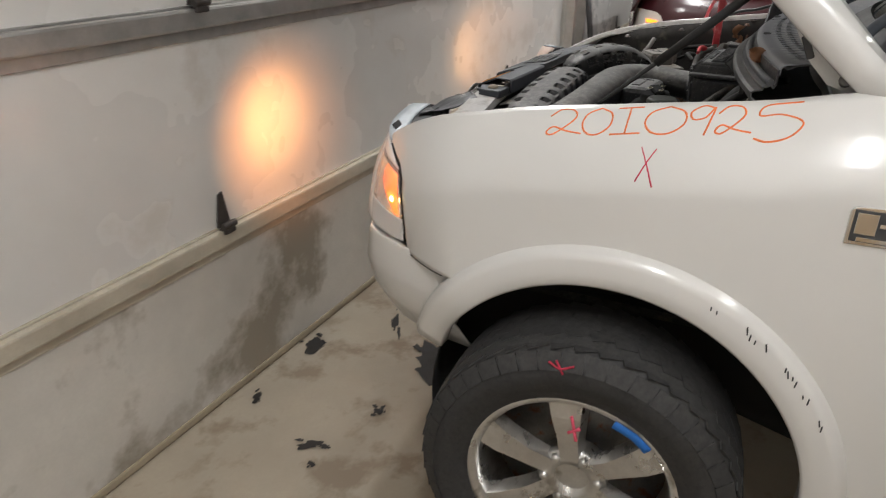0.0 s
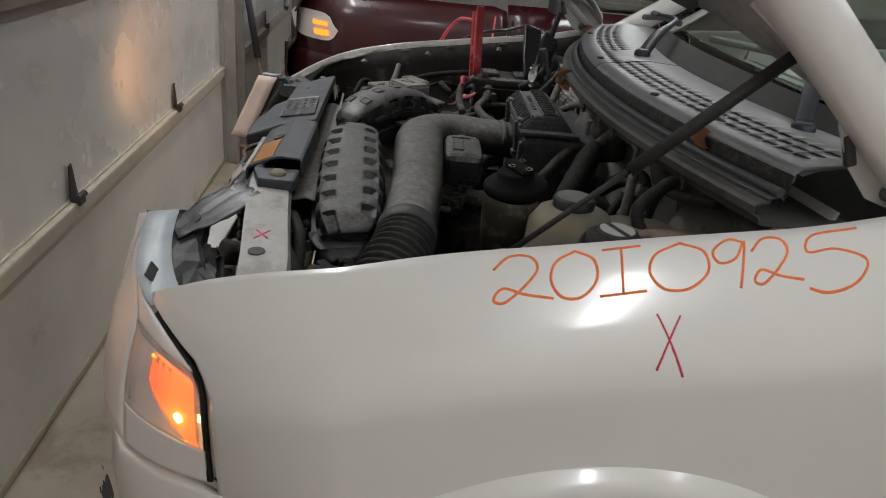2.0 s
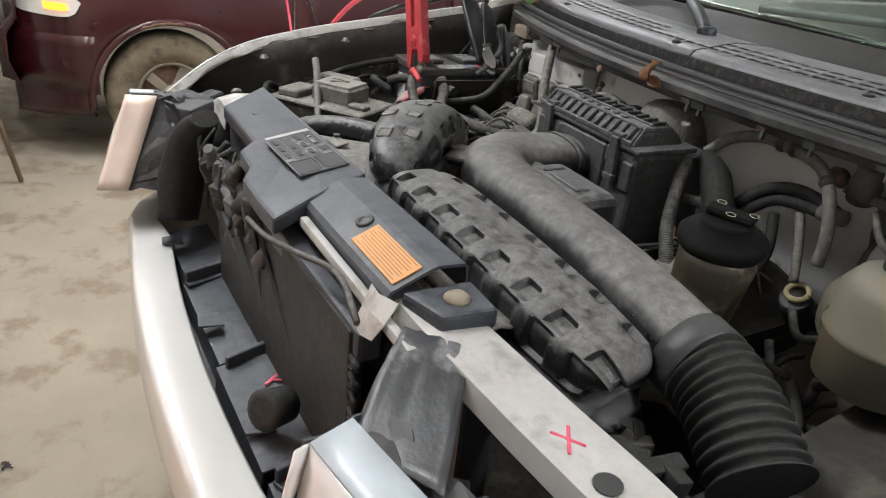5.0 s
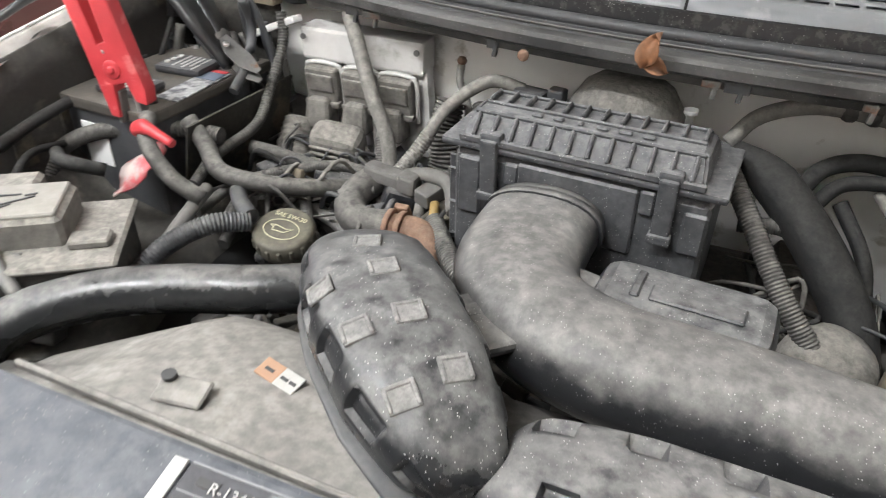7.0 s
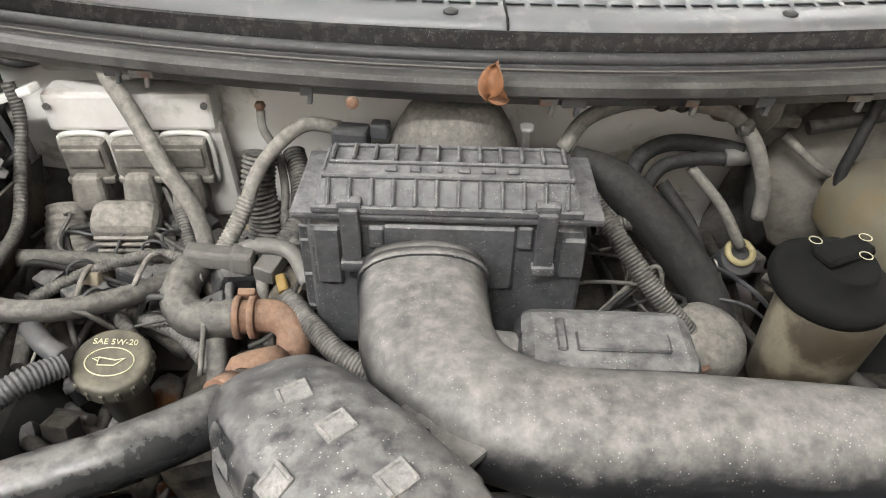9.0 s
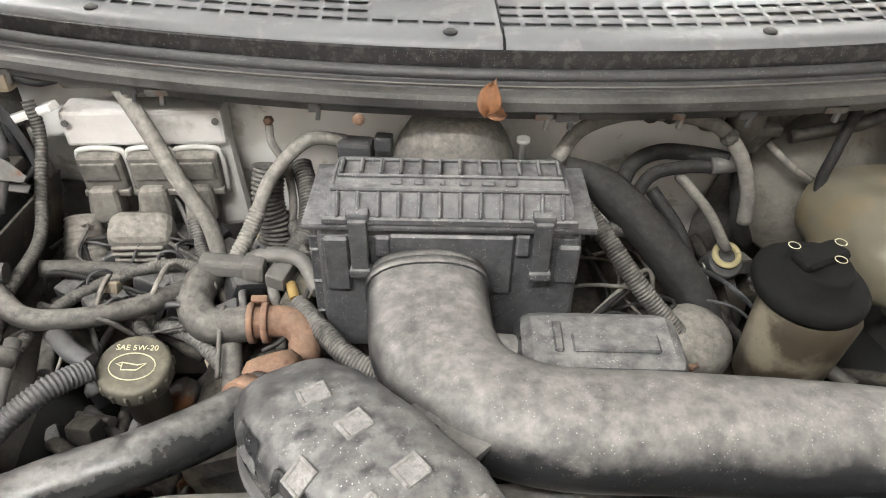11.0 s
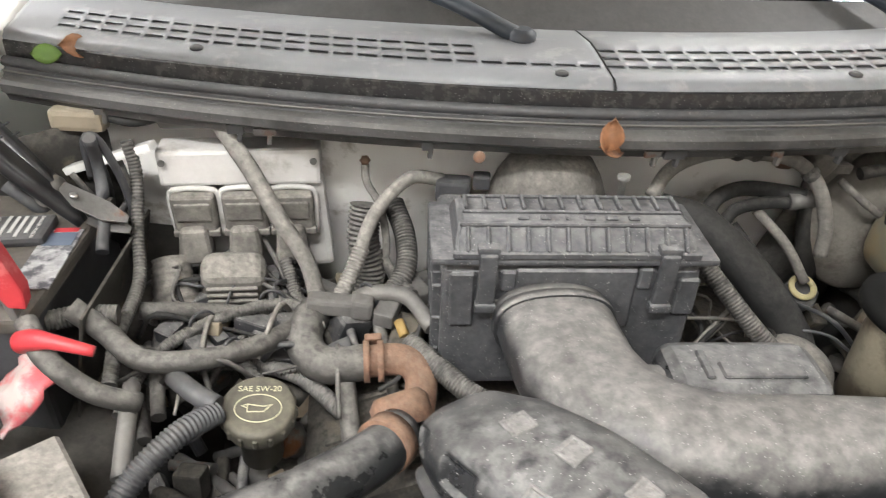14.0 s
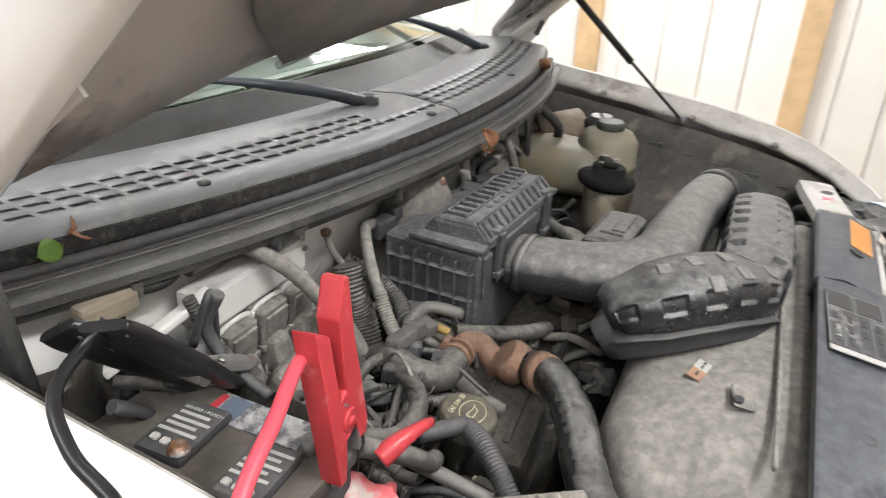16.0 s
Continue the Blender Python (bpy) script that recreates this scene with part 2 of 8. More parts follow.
LEAFBROWN = surface("dry_leaf", (0.22, 0.10, 0.045), 0.7, vary=0.3, scale=60)
LEAFGREEN = surface("green_leaf", (0.09, 0.17, 0.022), 0.6, vary=0.25, scale=50)
YELLOW = surface("yellow_plastic", (0.42, 0.36, 0.18), 0.5, vary=0.15, scale=20, dust=0.3)
TAN = surface("tan_connector", (0.24, 0.20, 0.14), 0.6, vary=0.2, scale=20, dust=0.5)
HOODPAD = surface("grey_hood_liner", (0.20, 0.195, 0.19), 0.95, vary=0.2, scale=10, bump=0.6, grain=90)
BLUE_INK = surface("blue_paint_mark", (0.02, 0.16, 0.55), 0.5, vary=0.2)


# ---- mesh tools ----
def curve_points(pts, steps=6):
    """Catmull-Rom through pts."""
    p = [Vector(q) for q in pts]
    p = [p[0] * 2 - p[1]] + p + [p[-1] * 2 - p[-2]]
    out = []
    for i in range(1, len(p) - 2):
        for k in range(steps):
            t = k / steps
            out.append(0.5 * ((2 * p[i]) + (p[i + 1] - p[i - 1]) * t + (2 * p[i - 1] - 5 * p[i] + 4 * p[i + 1] - p[i + 2]) * t * t + (3 * p[i] - p[i - 1] - 3 * p[i + 1] + p[i + 2]) * t ** 3))
    out.append(p[-2])
    return out


def sweep(bm, pts, half_w, half_h=None, sides=12, steps=6, power=1.0, cap=True, up=(0, 0, 1), ripple=0.0, ripple_every=0.012):
    """A tube along pts; half_w, half_h: numbers or one per control point; power below 1 squares the section."""
    path = curve_points(pts, steps) if steps > 1 else [Vector(q) for q in pts]
    count = len(path)

    def at(values, i):
        if isinstance(values, (int, float)):
            return values
        f = i / (count - 1) * (len(values) - 1)
        a = min(int(f), len(values) - 2)
        return values[a] + (values[a + 1] - values[a]) * (f - a)

    half_h = half_w if half_h is None else half_h
    rings, run, ref = [], 0.0, Vector(up)
    for i, c in enumerate(path):
        d = (path[min(i + 1, count - 1)] - path[max(i - 1, 0)]).normalized()
        if i:
            run += (c - path[i - 1]).length
        side = d.cross(ref)
        if side.length < 1e-3:
            side = d.cross(Vector((0.3, 1, 0.2)))
        side.normalize()
        top = side.cross(d).normalized()
        ref = top if abs(d.dot(Vector(up))) > 0.8 else Vector(up)
        w, h = at(half_w, i), at(half_h, i)
        if ripple:
            k = 1 + ripple * math.cos(run / ripple_every * 2 * math.pi)
            w, h = w * k, h * k
        ring = []
        for s in range(sides):
            a = 2 * math.pi * (s + 0.5) / sides
            ca, sa = math.cos(a), math.sin(a)
            ring.append(bm.verts.new(c + side * w * math.copysign(abs(ca) ** power, ca) + top * h * math.copysign(abs(sa) ** power, sa)))
        rings.append(ring)
    for a, b in zip(rings, rings[1:]):
        for s in range(sides):
            f = bm.faces.new((a[s], a[(s + 1) % sides], b[(s + 1) % sides], b[s]))
            f.smooth = True
    if cap:
        bm.faces.new(rings[0][::-1])
        bm.faces.new(rings[-1])
    return bm


def loft(bm, rows, smooth=True, closed=False):
    """A sheet over rows of points."""
    grid = [[bm.verts.new(Vector(q)) for q in row] for row in rows]
    for a, b in zip(grid, grid[1:]):
        span = len(a) if closed else len(a) - 1
        for i in range(span):
            j = (i + 1) % len(a)
            f = bm.faces.new((a[i], a[j], b[j], b[i]))
            f.smooth = smooth
    return bm


def box(bm, size, place=(0, 0, 0), turn=(0, 0, 0), bevel=0.0, taper=1.0, segs=2):
    """A block, edges rounded; taper shrinks its top."""
    part_bm = bmesh.new()
    bmesh.ops.create_cube(part_bm, size=1.0)
    for v in part_bm.verts:
        k = taper if v.co.z > 0 else 1.0
        v.co = Vector((v.co.x * size[0] * k, v.co.y * size[1] * k, v.co.z * size[2]))
    if bevel:
        bmesh.ops.bevel(part_bm, geom=part_bm.edges[:], offset=bevel, segments=segs, profile=0.6, affect="EDGES")
    part_bm.transform(pose(*place, *turn))
    join(bm, part_bm)
    return bm


def join(bm, other):
    table = [bm.verts.new(v.co) for v in other.verts]
    other.verts.index_update()
    for f in other.faces:
        g = bm.faces.new([table[v.index] for v in f.verts])
        g.smooth = f.smooth
    other.free()
    return bm


def lathe(bm, profile, place=(0, 0, 0), turn=(0, 0, 0), sides=24, smooth=True, ring=False):
    """A turned body: profile of (radius, height) about z; ring closes the profile on itself."""
    m = pose(*place, *turn)
    rings = [[bm.verts.new(m @ Vector((r * math.cos(2 * math.pi * s / sides), r * math.sin(2 * math.pi * s / sides), h))) for s in range(sides)] for r, h in profile]
    for a, b in zip(rings, rings[1:] + (rings[:1] if ring else [])):
        for s in range(sides):
            f = bm.faces.new((a[s], a[(s + 1) % sides], b[(s + 1) % sides], b[s]))
            f.smooth = smooth
    if not ring:
        bm.faces.new(rings[0][::-1])
        bm.faces.new(rings[-1])
    return bm


def slab(bm, outline, z0, z1, bevel=0.0):
    """An upright prism over an outline of (x, y); z0, z1 numbers."""
    part_bm = bmesh.new()
    low = [part_bm.verts.new((x, y, z0)) for x, y in outline]
    top = [part_bm.verts.new((x, y, z1)) for x, y in outline]
    part_bm.faces.new(low[::-1])
    part_bm.faces.new(top)
    for i in range(len(low)):
        j = (i + 1) % len(low)
        part_bm.faces.new((low[i], low[j], top[j], top[i]))
    bmesh.ops.recalc_face_normals(part_bm, faces=part_bm.faces[:])
    if bevel:
        bmesh.ops.bevel(part_bm, geom=part_bm.edges[:], offset=bevel, segments=2, profile=0.6, affect="EDGES")
    join(bm, part_bm)
    return bm


def thing(name, place, label, category, group="", kind=""):
    ob = new(name)
    ob.location = place
    ob.empty_display_size = 0.05
    return tagged(ob, label, category, group, kind)


def world_of(ob):
    if not ob.parent:
        return ob.matrix_basis.copy()
    return world_of(ob.parent) @ ob.matrix_parent_inverse @ ob.matrix_basis


def under(parent, name, label=""):
    """An Empty that gathers the pieces of one part."""
    ob = new(name)
    ob.parent = parent
    ob.matrix_parent_inverse = world_of(parent).inverted()
    return tagged(ob, label)


def part(name, bm, material, parent=None, label="", thick=0.0, subdiv=0, offset=-1.0, normals=True):
    """Links a bmesh, in world places, as one mesh object, under parent if there is one."""
    if normals:
        bmesh.ops.recalc_face_normals(bm, faces=bm.faces[:])
    me = bpy.data.meshes.new(name)
    bm.to_mesh(me)
    bm.free()
    me.materials.append(material)
    ob = new(name, me)
    if parent:
        ob.parent = parent
        ob.matrix_parent_inverse = world_of(parent).inverted()
    if subdiv:
        s = ob.modifiers.new("subdivide", "SUBSURF")
        s.levels = s.render_levels = subdiv
    if thick:
        s = ob.modifiers.new("thick", "SOLIDIFY")
        s.thickness, s.offset = thick, offset
    return tagged(ob, label)


def whole(name, bm, material, label, category, kind="", group="", thick=0.0, subdiv=0):
    return tagged(part(name, bm, material, None, label, thick, subdiv), label, category, group, kind)


B = bmesh.new

# ---- garage ----
DOOR_Y = -1.48
bm = B()
loft(bm, [[(x, y, 0) for x in np.linspace(-12, 5, 18)] for y in np.linspace(-1.75, 9, 12)], smooth=False)
whole("floor", bm, CONCRETE, "tan stained concrete garage floor", "floor", "structure", thick=0.1)


def blotch(cx, cy, r, squeeze=0.7, seed=0, turn=0.0):
    """An uneven flat stain."""
    rnd = random.Random(seed)
    bm = B()
    for drop in range(7):
        size = r * (0.62 if drop == 0 else rnd.uniform(0.08, 0.36))
        ox, oy = (0, 0) if drop == 0 else (rnd.uniform(-1, 1) * r, rnd.uniform(-1, 1) * r * squeeze)
        ring = []
        for i in range(22):
            a = 2 * math.pi * i / 22
            q = size * (1 + 0.28 * math.sin(2 * a + drop * 1.7 + seed) + 0.20 * math.sin(5 * a + seed * 2.1) + rnd.uniform(-0.14, 0.14))
            x, y = ox + q * math.cos(a), oy + q * squeeze * math.sin(a)
            ring.append(bm.verts.new((cx + x * math.cos(turn) - y * math.sin(turn), cy + x * math.sin(turn) + y * math.cos(turn), 0.003 + 0.0004 * drop)))
        bm.faces.new(ring)
    whole("oil_stain", bm, OIL, "dark oil stain on the concrete floor", "stain", "structure")


for i, (x, y, r, s, t) in enumerate([(0.877, -1.065, 0.06, 0.5, 2.2), (0.75, -1.386, 0.045, 0.45, 0.2), (0.371, -1.405, 0.085, 0.7, 0.4), (0.26, -0.90, 0.20, 0.6, 0.9), (0.05, -1.2, 0.12, 0.16, 0.5), (0.62, -0.95, 0.03, 0.8, 0.1), (0.95, -1.0, 0.018, 0.9, 0.1), (-0.9, -1.25, 0.02, 0.8, 0)]):
    blotch(x, y, r, s, i, t)


def sectional_door(name, x0, x1, label):
    """A sectional steel door: stacked panels, rails at the joints, bottom seal, hinges."""
    door = thing(name, ((x0 + x1) / 2, DOOR_Y, 0), label, "garage door", kind="structure")
    heights = [0.02, 0.595, 1.30, 1.96, 2.55]
    for z0, z1 in zip(heights, heights[1:]):
        bm = B()
        box(bm, (x1 - x0, 0.045, z1 - z0 - 0.006), ((x0 + x1) / 2, DOOR_Y - 0.0225, (z0 + z1) / 2), bevel=0.004)
        part("panel", bm, DOORLOW if z0 < 0.1 else DOORWHITE, door)
    for z in heights[1:-1]:
        bm = B()
        box(bm, (x1 - x0, 0.034, 0.058), ((x0 + x1) / 2, DOOR_Y + 0.014, z + 0.026), bevel=0.008)
        box(bm, (x1 - x0, 0.012, 0.10), ((x0 + x1) / 2, DOOR_Y + 0.003, z + 0.012), bevel=0.003)
        part("rail", bm, LEDGE if z < 1 else GALV, door)
    bm = B()
    box(bm, (x1 - x0, 0.05, 0.035), ((x0 + x1) / 2, DOOR_Y - 0.02, 0.019), bevel=0.01)
    part("bottom_seal", bm, surface("tan_weather_seal", (0.42, 0.36, 0.26), 0.7), door)
    return door


def door_hinge(door, x, z):
    bm = B()
    slab(bm, [(-0.032, 0), (0.032, 0), (0.012, 0.115), (-0.008, 0.12)], 0, 0.006, 0.002)
    bm.transform(pose(x, DOOR_Y + 0.014, z + 0.004, 90, 0, 0))
    lathe(bm, [(0.012, -0.03), (0.012, 0.03)], (x, DOOR_Y + 0.034, z + 0.012), (0, 90, 0), 10)
    box(bm, (0.05, 0.03, 0.018), (x, DOOR_Y + 0.026, z - 0.008), bevel=0.004)
    part("hinge", bm, surface("dark_hinge_steel", (0.07, 0.06, 0.055), 0.55, metal=0.4, vary=0.3), door)


door_near = sectional_door("door_1", -3.02, 3.9, "closed white steel sectional garage door, lower half grimy and darkened for shade")
for x in (2.06, 0.72, -0.615, -1.89):
    door_hinge(door_near, x, 0.655)
    door_hinge(door_near, x, 1.36)
door_far = sectional_door("door_2", -9.0, -3.32, "second closed white steel sectional garage door")
for x in (-4.85, -6.2, -7.6):
    door_hinge(door_far, x, 0.66)
bm = B()
box(bm, (0.24, 0.10, 3.2), (-3.17, DOOR_Y - 0.03, 1.6), bevel=0.006)
whole("trim", bm, surface("white_post_paint", (0.62, 0.61, 0.57), 0.6, vary=0.1), "white door post between the two garage doors", "post", "structure")
for x in (-3.03, -3.29):
    bm = B()
    box(bm, (0.012, 0.075, 2.6), (x, DOOR_Y + 0.065, 1.3), bevel=0.002)
    box(bm, (0.05, 0.010, 2.6), (x + (0.02 if x > -3.2 else -0.02), DOOR_Y + 0.1, 1.3), bevel=0.002)
    whole("trim", bm, GALV, "galvanised vertical door track with brackets", "door track", "structure")
bm = B()
box(bm, (17, 0.14, 3.2 - 2.55), (-3.5, DOOR_Y - 0.07, 2.88))
box(bm, (0.14, 0.14, 2.55), (-9.1, DOOR_Y - 0.07, 1.275))
box(bm, (1.1, 0.14, 2.55), (4.45, DOOR_Y - 0.07, 1.275))
whole("wall_front", bm, SIDING, "white wall above the garage doors", "wall", "structure")


def corrugated(name, a, b, height, label):
    """A ribbed steel wall from a to b."""
    d = Vector((b[0] - a[0], b[1] - a[1], 0))
    run, d = d.length, d.normalized()
    out = Vector((-d.y, d.x, 0))
    rows = [[], []]
    s = 0.0
    while s < run:
        for ds, o in ((0, 0), (0.19, 0), (0.205, 0.018), (0.235, 0.018), (0.25, 0)):
            p = Vector((a[0], a[1], 0)) + d * min(run, s + ds) + out * o
            rows[0].append(p)
            rows[1].append(p + Vector((0, 0, height)))
        s += 0.25
    bm = B()
    loft(bm, rows, smooth=False)
    whole(name, bm, SIDING, label, "wall", "structure", thick=0.06)


WALL_X = 3.45
corrugated("wall_east", (WALL_X, 8.9), (WALL_X, -1.6), 3.2, "white ribbed steel garage wall")
corrugated("wall_north", (-11.9, 8.8), (WALL_X, 8.8), 3.2, "white ribbed steel back wall")
corrugated("wall_west", (-11.8, -1.6), (-11.8, 8.9), 3.2, "white ribbed steel far wall")
for y in (-0.63, 0.62, 1.85, 3.1, 4.3):
    bm = B()
    box(bm, (0.09, 0.14, 3.2), (WALL_X - 0.07, y, 1.6), bevel=0.004)
    whole("trim", bm, WOOD, "bare pine stud against the ribbed wall", "wall stud", "structure")
bm = B()
box(bm, (17, 11, 0.1), (-4, 3.6, 3.25))
whole("ceiling", bm, surface("white_ceiling", (0.72, 0.71, 0.68), 0.8, vary=0.05), "plain white garage ceiling", "ceiling", "structure")
# An unseen fixture for each lamp row, the added bay lamps included
for x, y, z, watts in TUBES:
    lamp = thing("ceiling_light", (x, y, 3.2), "white fluorescent tube fixture assumed on the ceiling, out of view", "ceiling light", "ceiling lights")
    bm = B()
    box(bm, (1.3, 0.16, 0.06), (x, y, 3.17), bevel=0.01, taper=0.8)
    part("housing", bm, SIDING, lamp)
    for dy in (-0.04, 0.04):
        bm = B()
        sweep(bm, [(x - 0.6, y + dy, 3.115), (x + 0.6, y + dy, 3.115)], 0.018, sides=10, steps=2)
        part("tube", bm, TUBE_GLOW, lamp)

# broom leaning by the post
broom = thing("broom", (-3.12, -1.15, 0), "long-handled broom leaning against the door post", "broom")
bm = B()
sweep(bm, [(-3.12, -1.15, 0.01), (-3.17, -1.37, 1.36)], 0.013, sides=10, steps=2)
part("handle", bm, surface("worn_broom_handle", (0.22, 0.17, 0.11), 0.6, vary=0.3), broom)
bm = B()
sweep(bm, [(-3.145, -1.262, 0.70), (-3.17, -1.37, 1.36)], 0.022, sides=10, steps=2)
part("grip", bm, BLACK_CLEAN, broom)
bm = B()
box(bm, (0.20, 0.05, 0.12), (-3.06, -1.36, 0.06), (0, 0, 70), bevel=0.012, taper=0.8)
part("brush", bm, surface("rusty_bristles", (0.20, 0.11, 0.06), 0.9, vary=0.4, scale=60), broom)

# ---- pickup truck: body ----
truck = thing("pickup_truck", (0, 0.8, 0), "white pickup truck with its hood open and grille removed", "pickup truck")


def fender_top(y):
    """Height of the fender's upper edge."""
    ys = (y - 0.05, y - 0.025, y, y + 0.025, y + 0.05) if y > -0.76 else (y,)
    return float(np.mean(np.interp(ys, [-0.80, -0.775, -0.74, -0.65, -0.60, -0.55, -0.45, -0.375, -0.2, -0.06, 0.12, 0.26, 0.9], [1.066, 1.082, 1.106, 1.150, 1.168, 1.182, 1.203, 1.219, 1.243, 1.263, 1.286, 1.318, 1.36])))


def fender_x(y, z):
    """Half width of the body side at (y, z)."""
    d = max(0.0, fender_top(y) - z)
    x = 0.988
    if d < 0.17:
        x -= 0.112 * (1 - d / 0.17) ** 1.7
    if z < 0.95:
        x -= 0.03 * ((0.95 - z) / 0.5) ** 2
    if y < -0.50:
        x -= float(np.interp(z, [0.82, 1.08], [1.27, 0.78])) * (-0.50 - y) ** 1.5
    return x


ARCH_Y, ARCH_Z, ARCH_R = -0.12, 0.425, 0.538


def fender(sign, name_label):
    """Front fender: a sheet from the wheel arch out to its edges."""
    def low(y):
        """Lower boundary: arch, or the bumper seam ahead of it."""
        arch = ARCH_R - 0.02
        z = ARCH_Z + math.sqrt(max(0.0, arch * arch - (y - ARCH_Y) ** 2)) if abs(y - ARCH_Y) < arch else 0.46
        return max(z, 0.808) if y < -0.5 else max(z, 0.46)

    def waist(y):
        """Where the upper band begins: the lamp's upper edge, then level."""
        return float(np.interp(-y, [0.672, 0.681, 0.697, 0.732, 0.786], [1.005, 1.022, 1.040, 1.050, 1.066]))
    tail = np.concatenate([np.linspace(-0.672, -0.50, 22), np.linspace(-0.49, 0.38, 64), np.linspace(0.385, 0.41, 9), np.linspace(0.42, 0.92, 16)])
    columns = np.concatenate([np.linspace(-0.786, -0.676, 18), tail])
    bm = B()
    loft(bm, [[(sign * fender_x(y, z), y, z) for y, z in [(y, waist(y) + (fender_top(y) - waist(y)) * k) for y in columns]] for k in np.linspace(0, 1, 24)])
    loft(bm, [[(sign * fender_x(y, z), y, z) for y, z in [(y, low(y) + (waist(y) - low(y)) * k) for y in tail]] for k in np.linspace(0, 1, 16)])
    bmesh.ops.remove_doubles(bm, verts=bm.verts[:], dist=0.0002)
    fen = part("fender", bm, WHITE, truck, name_label, thick=0.004, offset=0)
    # inner flange under the hood gap
    bm = B()
    ys = np.linspace(-0.79, 0.45, 40)
    rows = []
    for y in ys:
        t, x = fender_top(y), fender_x(y, fender_top(y))
        w = 0.004 * math.sin(y * 37) + 0.003 * math.sin(y * 91)
        lip = 0.026 if sign < 0 else 0.0
        rows.append([(sign * x, y, t - 0.002), (sign * (x - 0.006), y, t - 0.005), (sign * (x - 0.009), y, t - (0.026 if sign > 0 else 0.012)), (sign * (x - 0.038 + lip + w), y, t - (0.03 if sign > 0 else 0.015) + w), (sign * (x - 0.042 + lip + w), y, t - (0.05 if sign > 0 else 0.022))])
    loft(bm, rows)
    part("flange", bm, WHITE_DIRTY, fen, thick=0.003)
    # arch flare
    bm = B()
    rows = []
    for deg in np.linspace(-8, 161, 56):
        a = radians(deg)
        row = []
        for r, o in ((ARCH_R + 0.010, -0.003), (ARCH_R + 0.004, 0.004), (ARCH_R - 0.004, 0.017), (ARCH_R - 0.012, 0.024), (ARCH_R - 0.022, 0.027), (ARCH_R - 0.050, 0.028), (ARCH_R - 0.076, 0.027), (ARCH_R - 0.083, 0.021), (ARCH_R - 0.083, -0.05)):
            y, z = ARCH_Y + r * math.cos(a), ARCH_Z + r * math.sin(a)
            yo, zo = ARCH_Y + ARCH_R * math.cos(a), ARCH_Z + ARCH_R * math.sin(a)
            row.append((sign * (fender_x(yo, zo) + o), y, z))
        rows.append(row)
    loft(bm, rows)
    part("arch_flare", bm, WHITE, truck, "white plastic wheel arch flare with scuffs" if sign > 0 else "", thick=0.004)
    # wheel well liner
    bm = B()
    rows = []
    for deg in np.linspace(-12, 192, 30):
        a = radians(deg)
        rows.append([(sign * x, ARCH_Y + r * math.cos(a), ARCH_Z + r * math.sin(a)) for x, r in ((0.93, 0.462), (0.80, 0.50), (0.58, 0.50), (0.57, 0.30), (0.56, 0.03))])
    loft(bm, rows)
    part("wheel_well_liner", bm, surface("black_liner", (0.012, 0.012, 0.012), 0.85), truck, thick=0.004)


fender(1, "white fender with orange and red grease-pencil writing")
fender(-1, "")


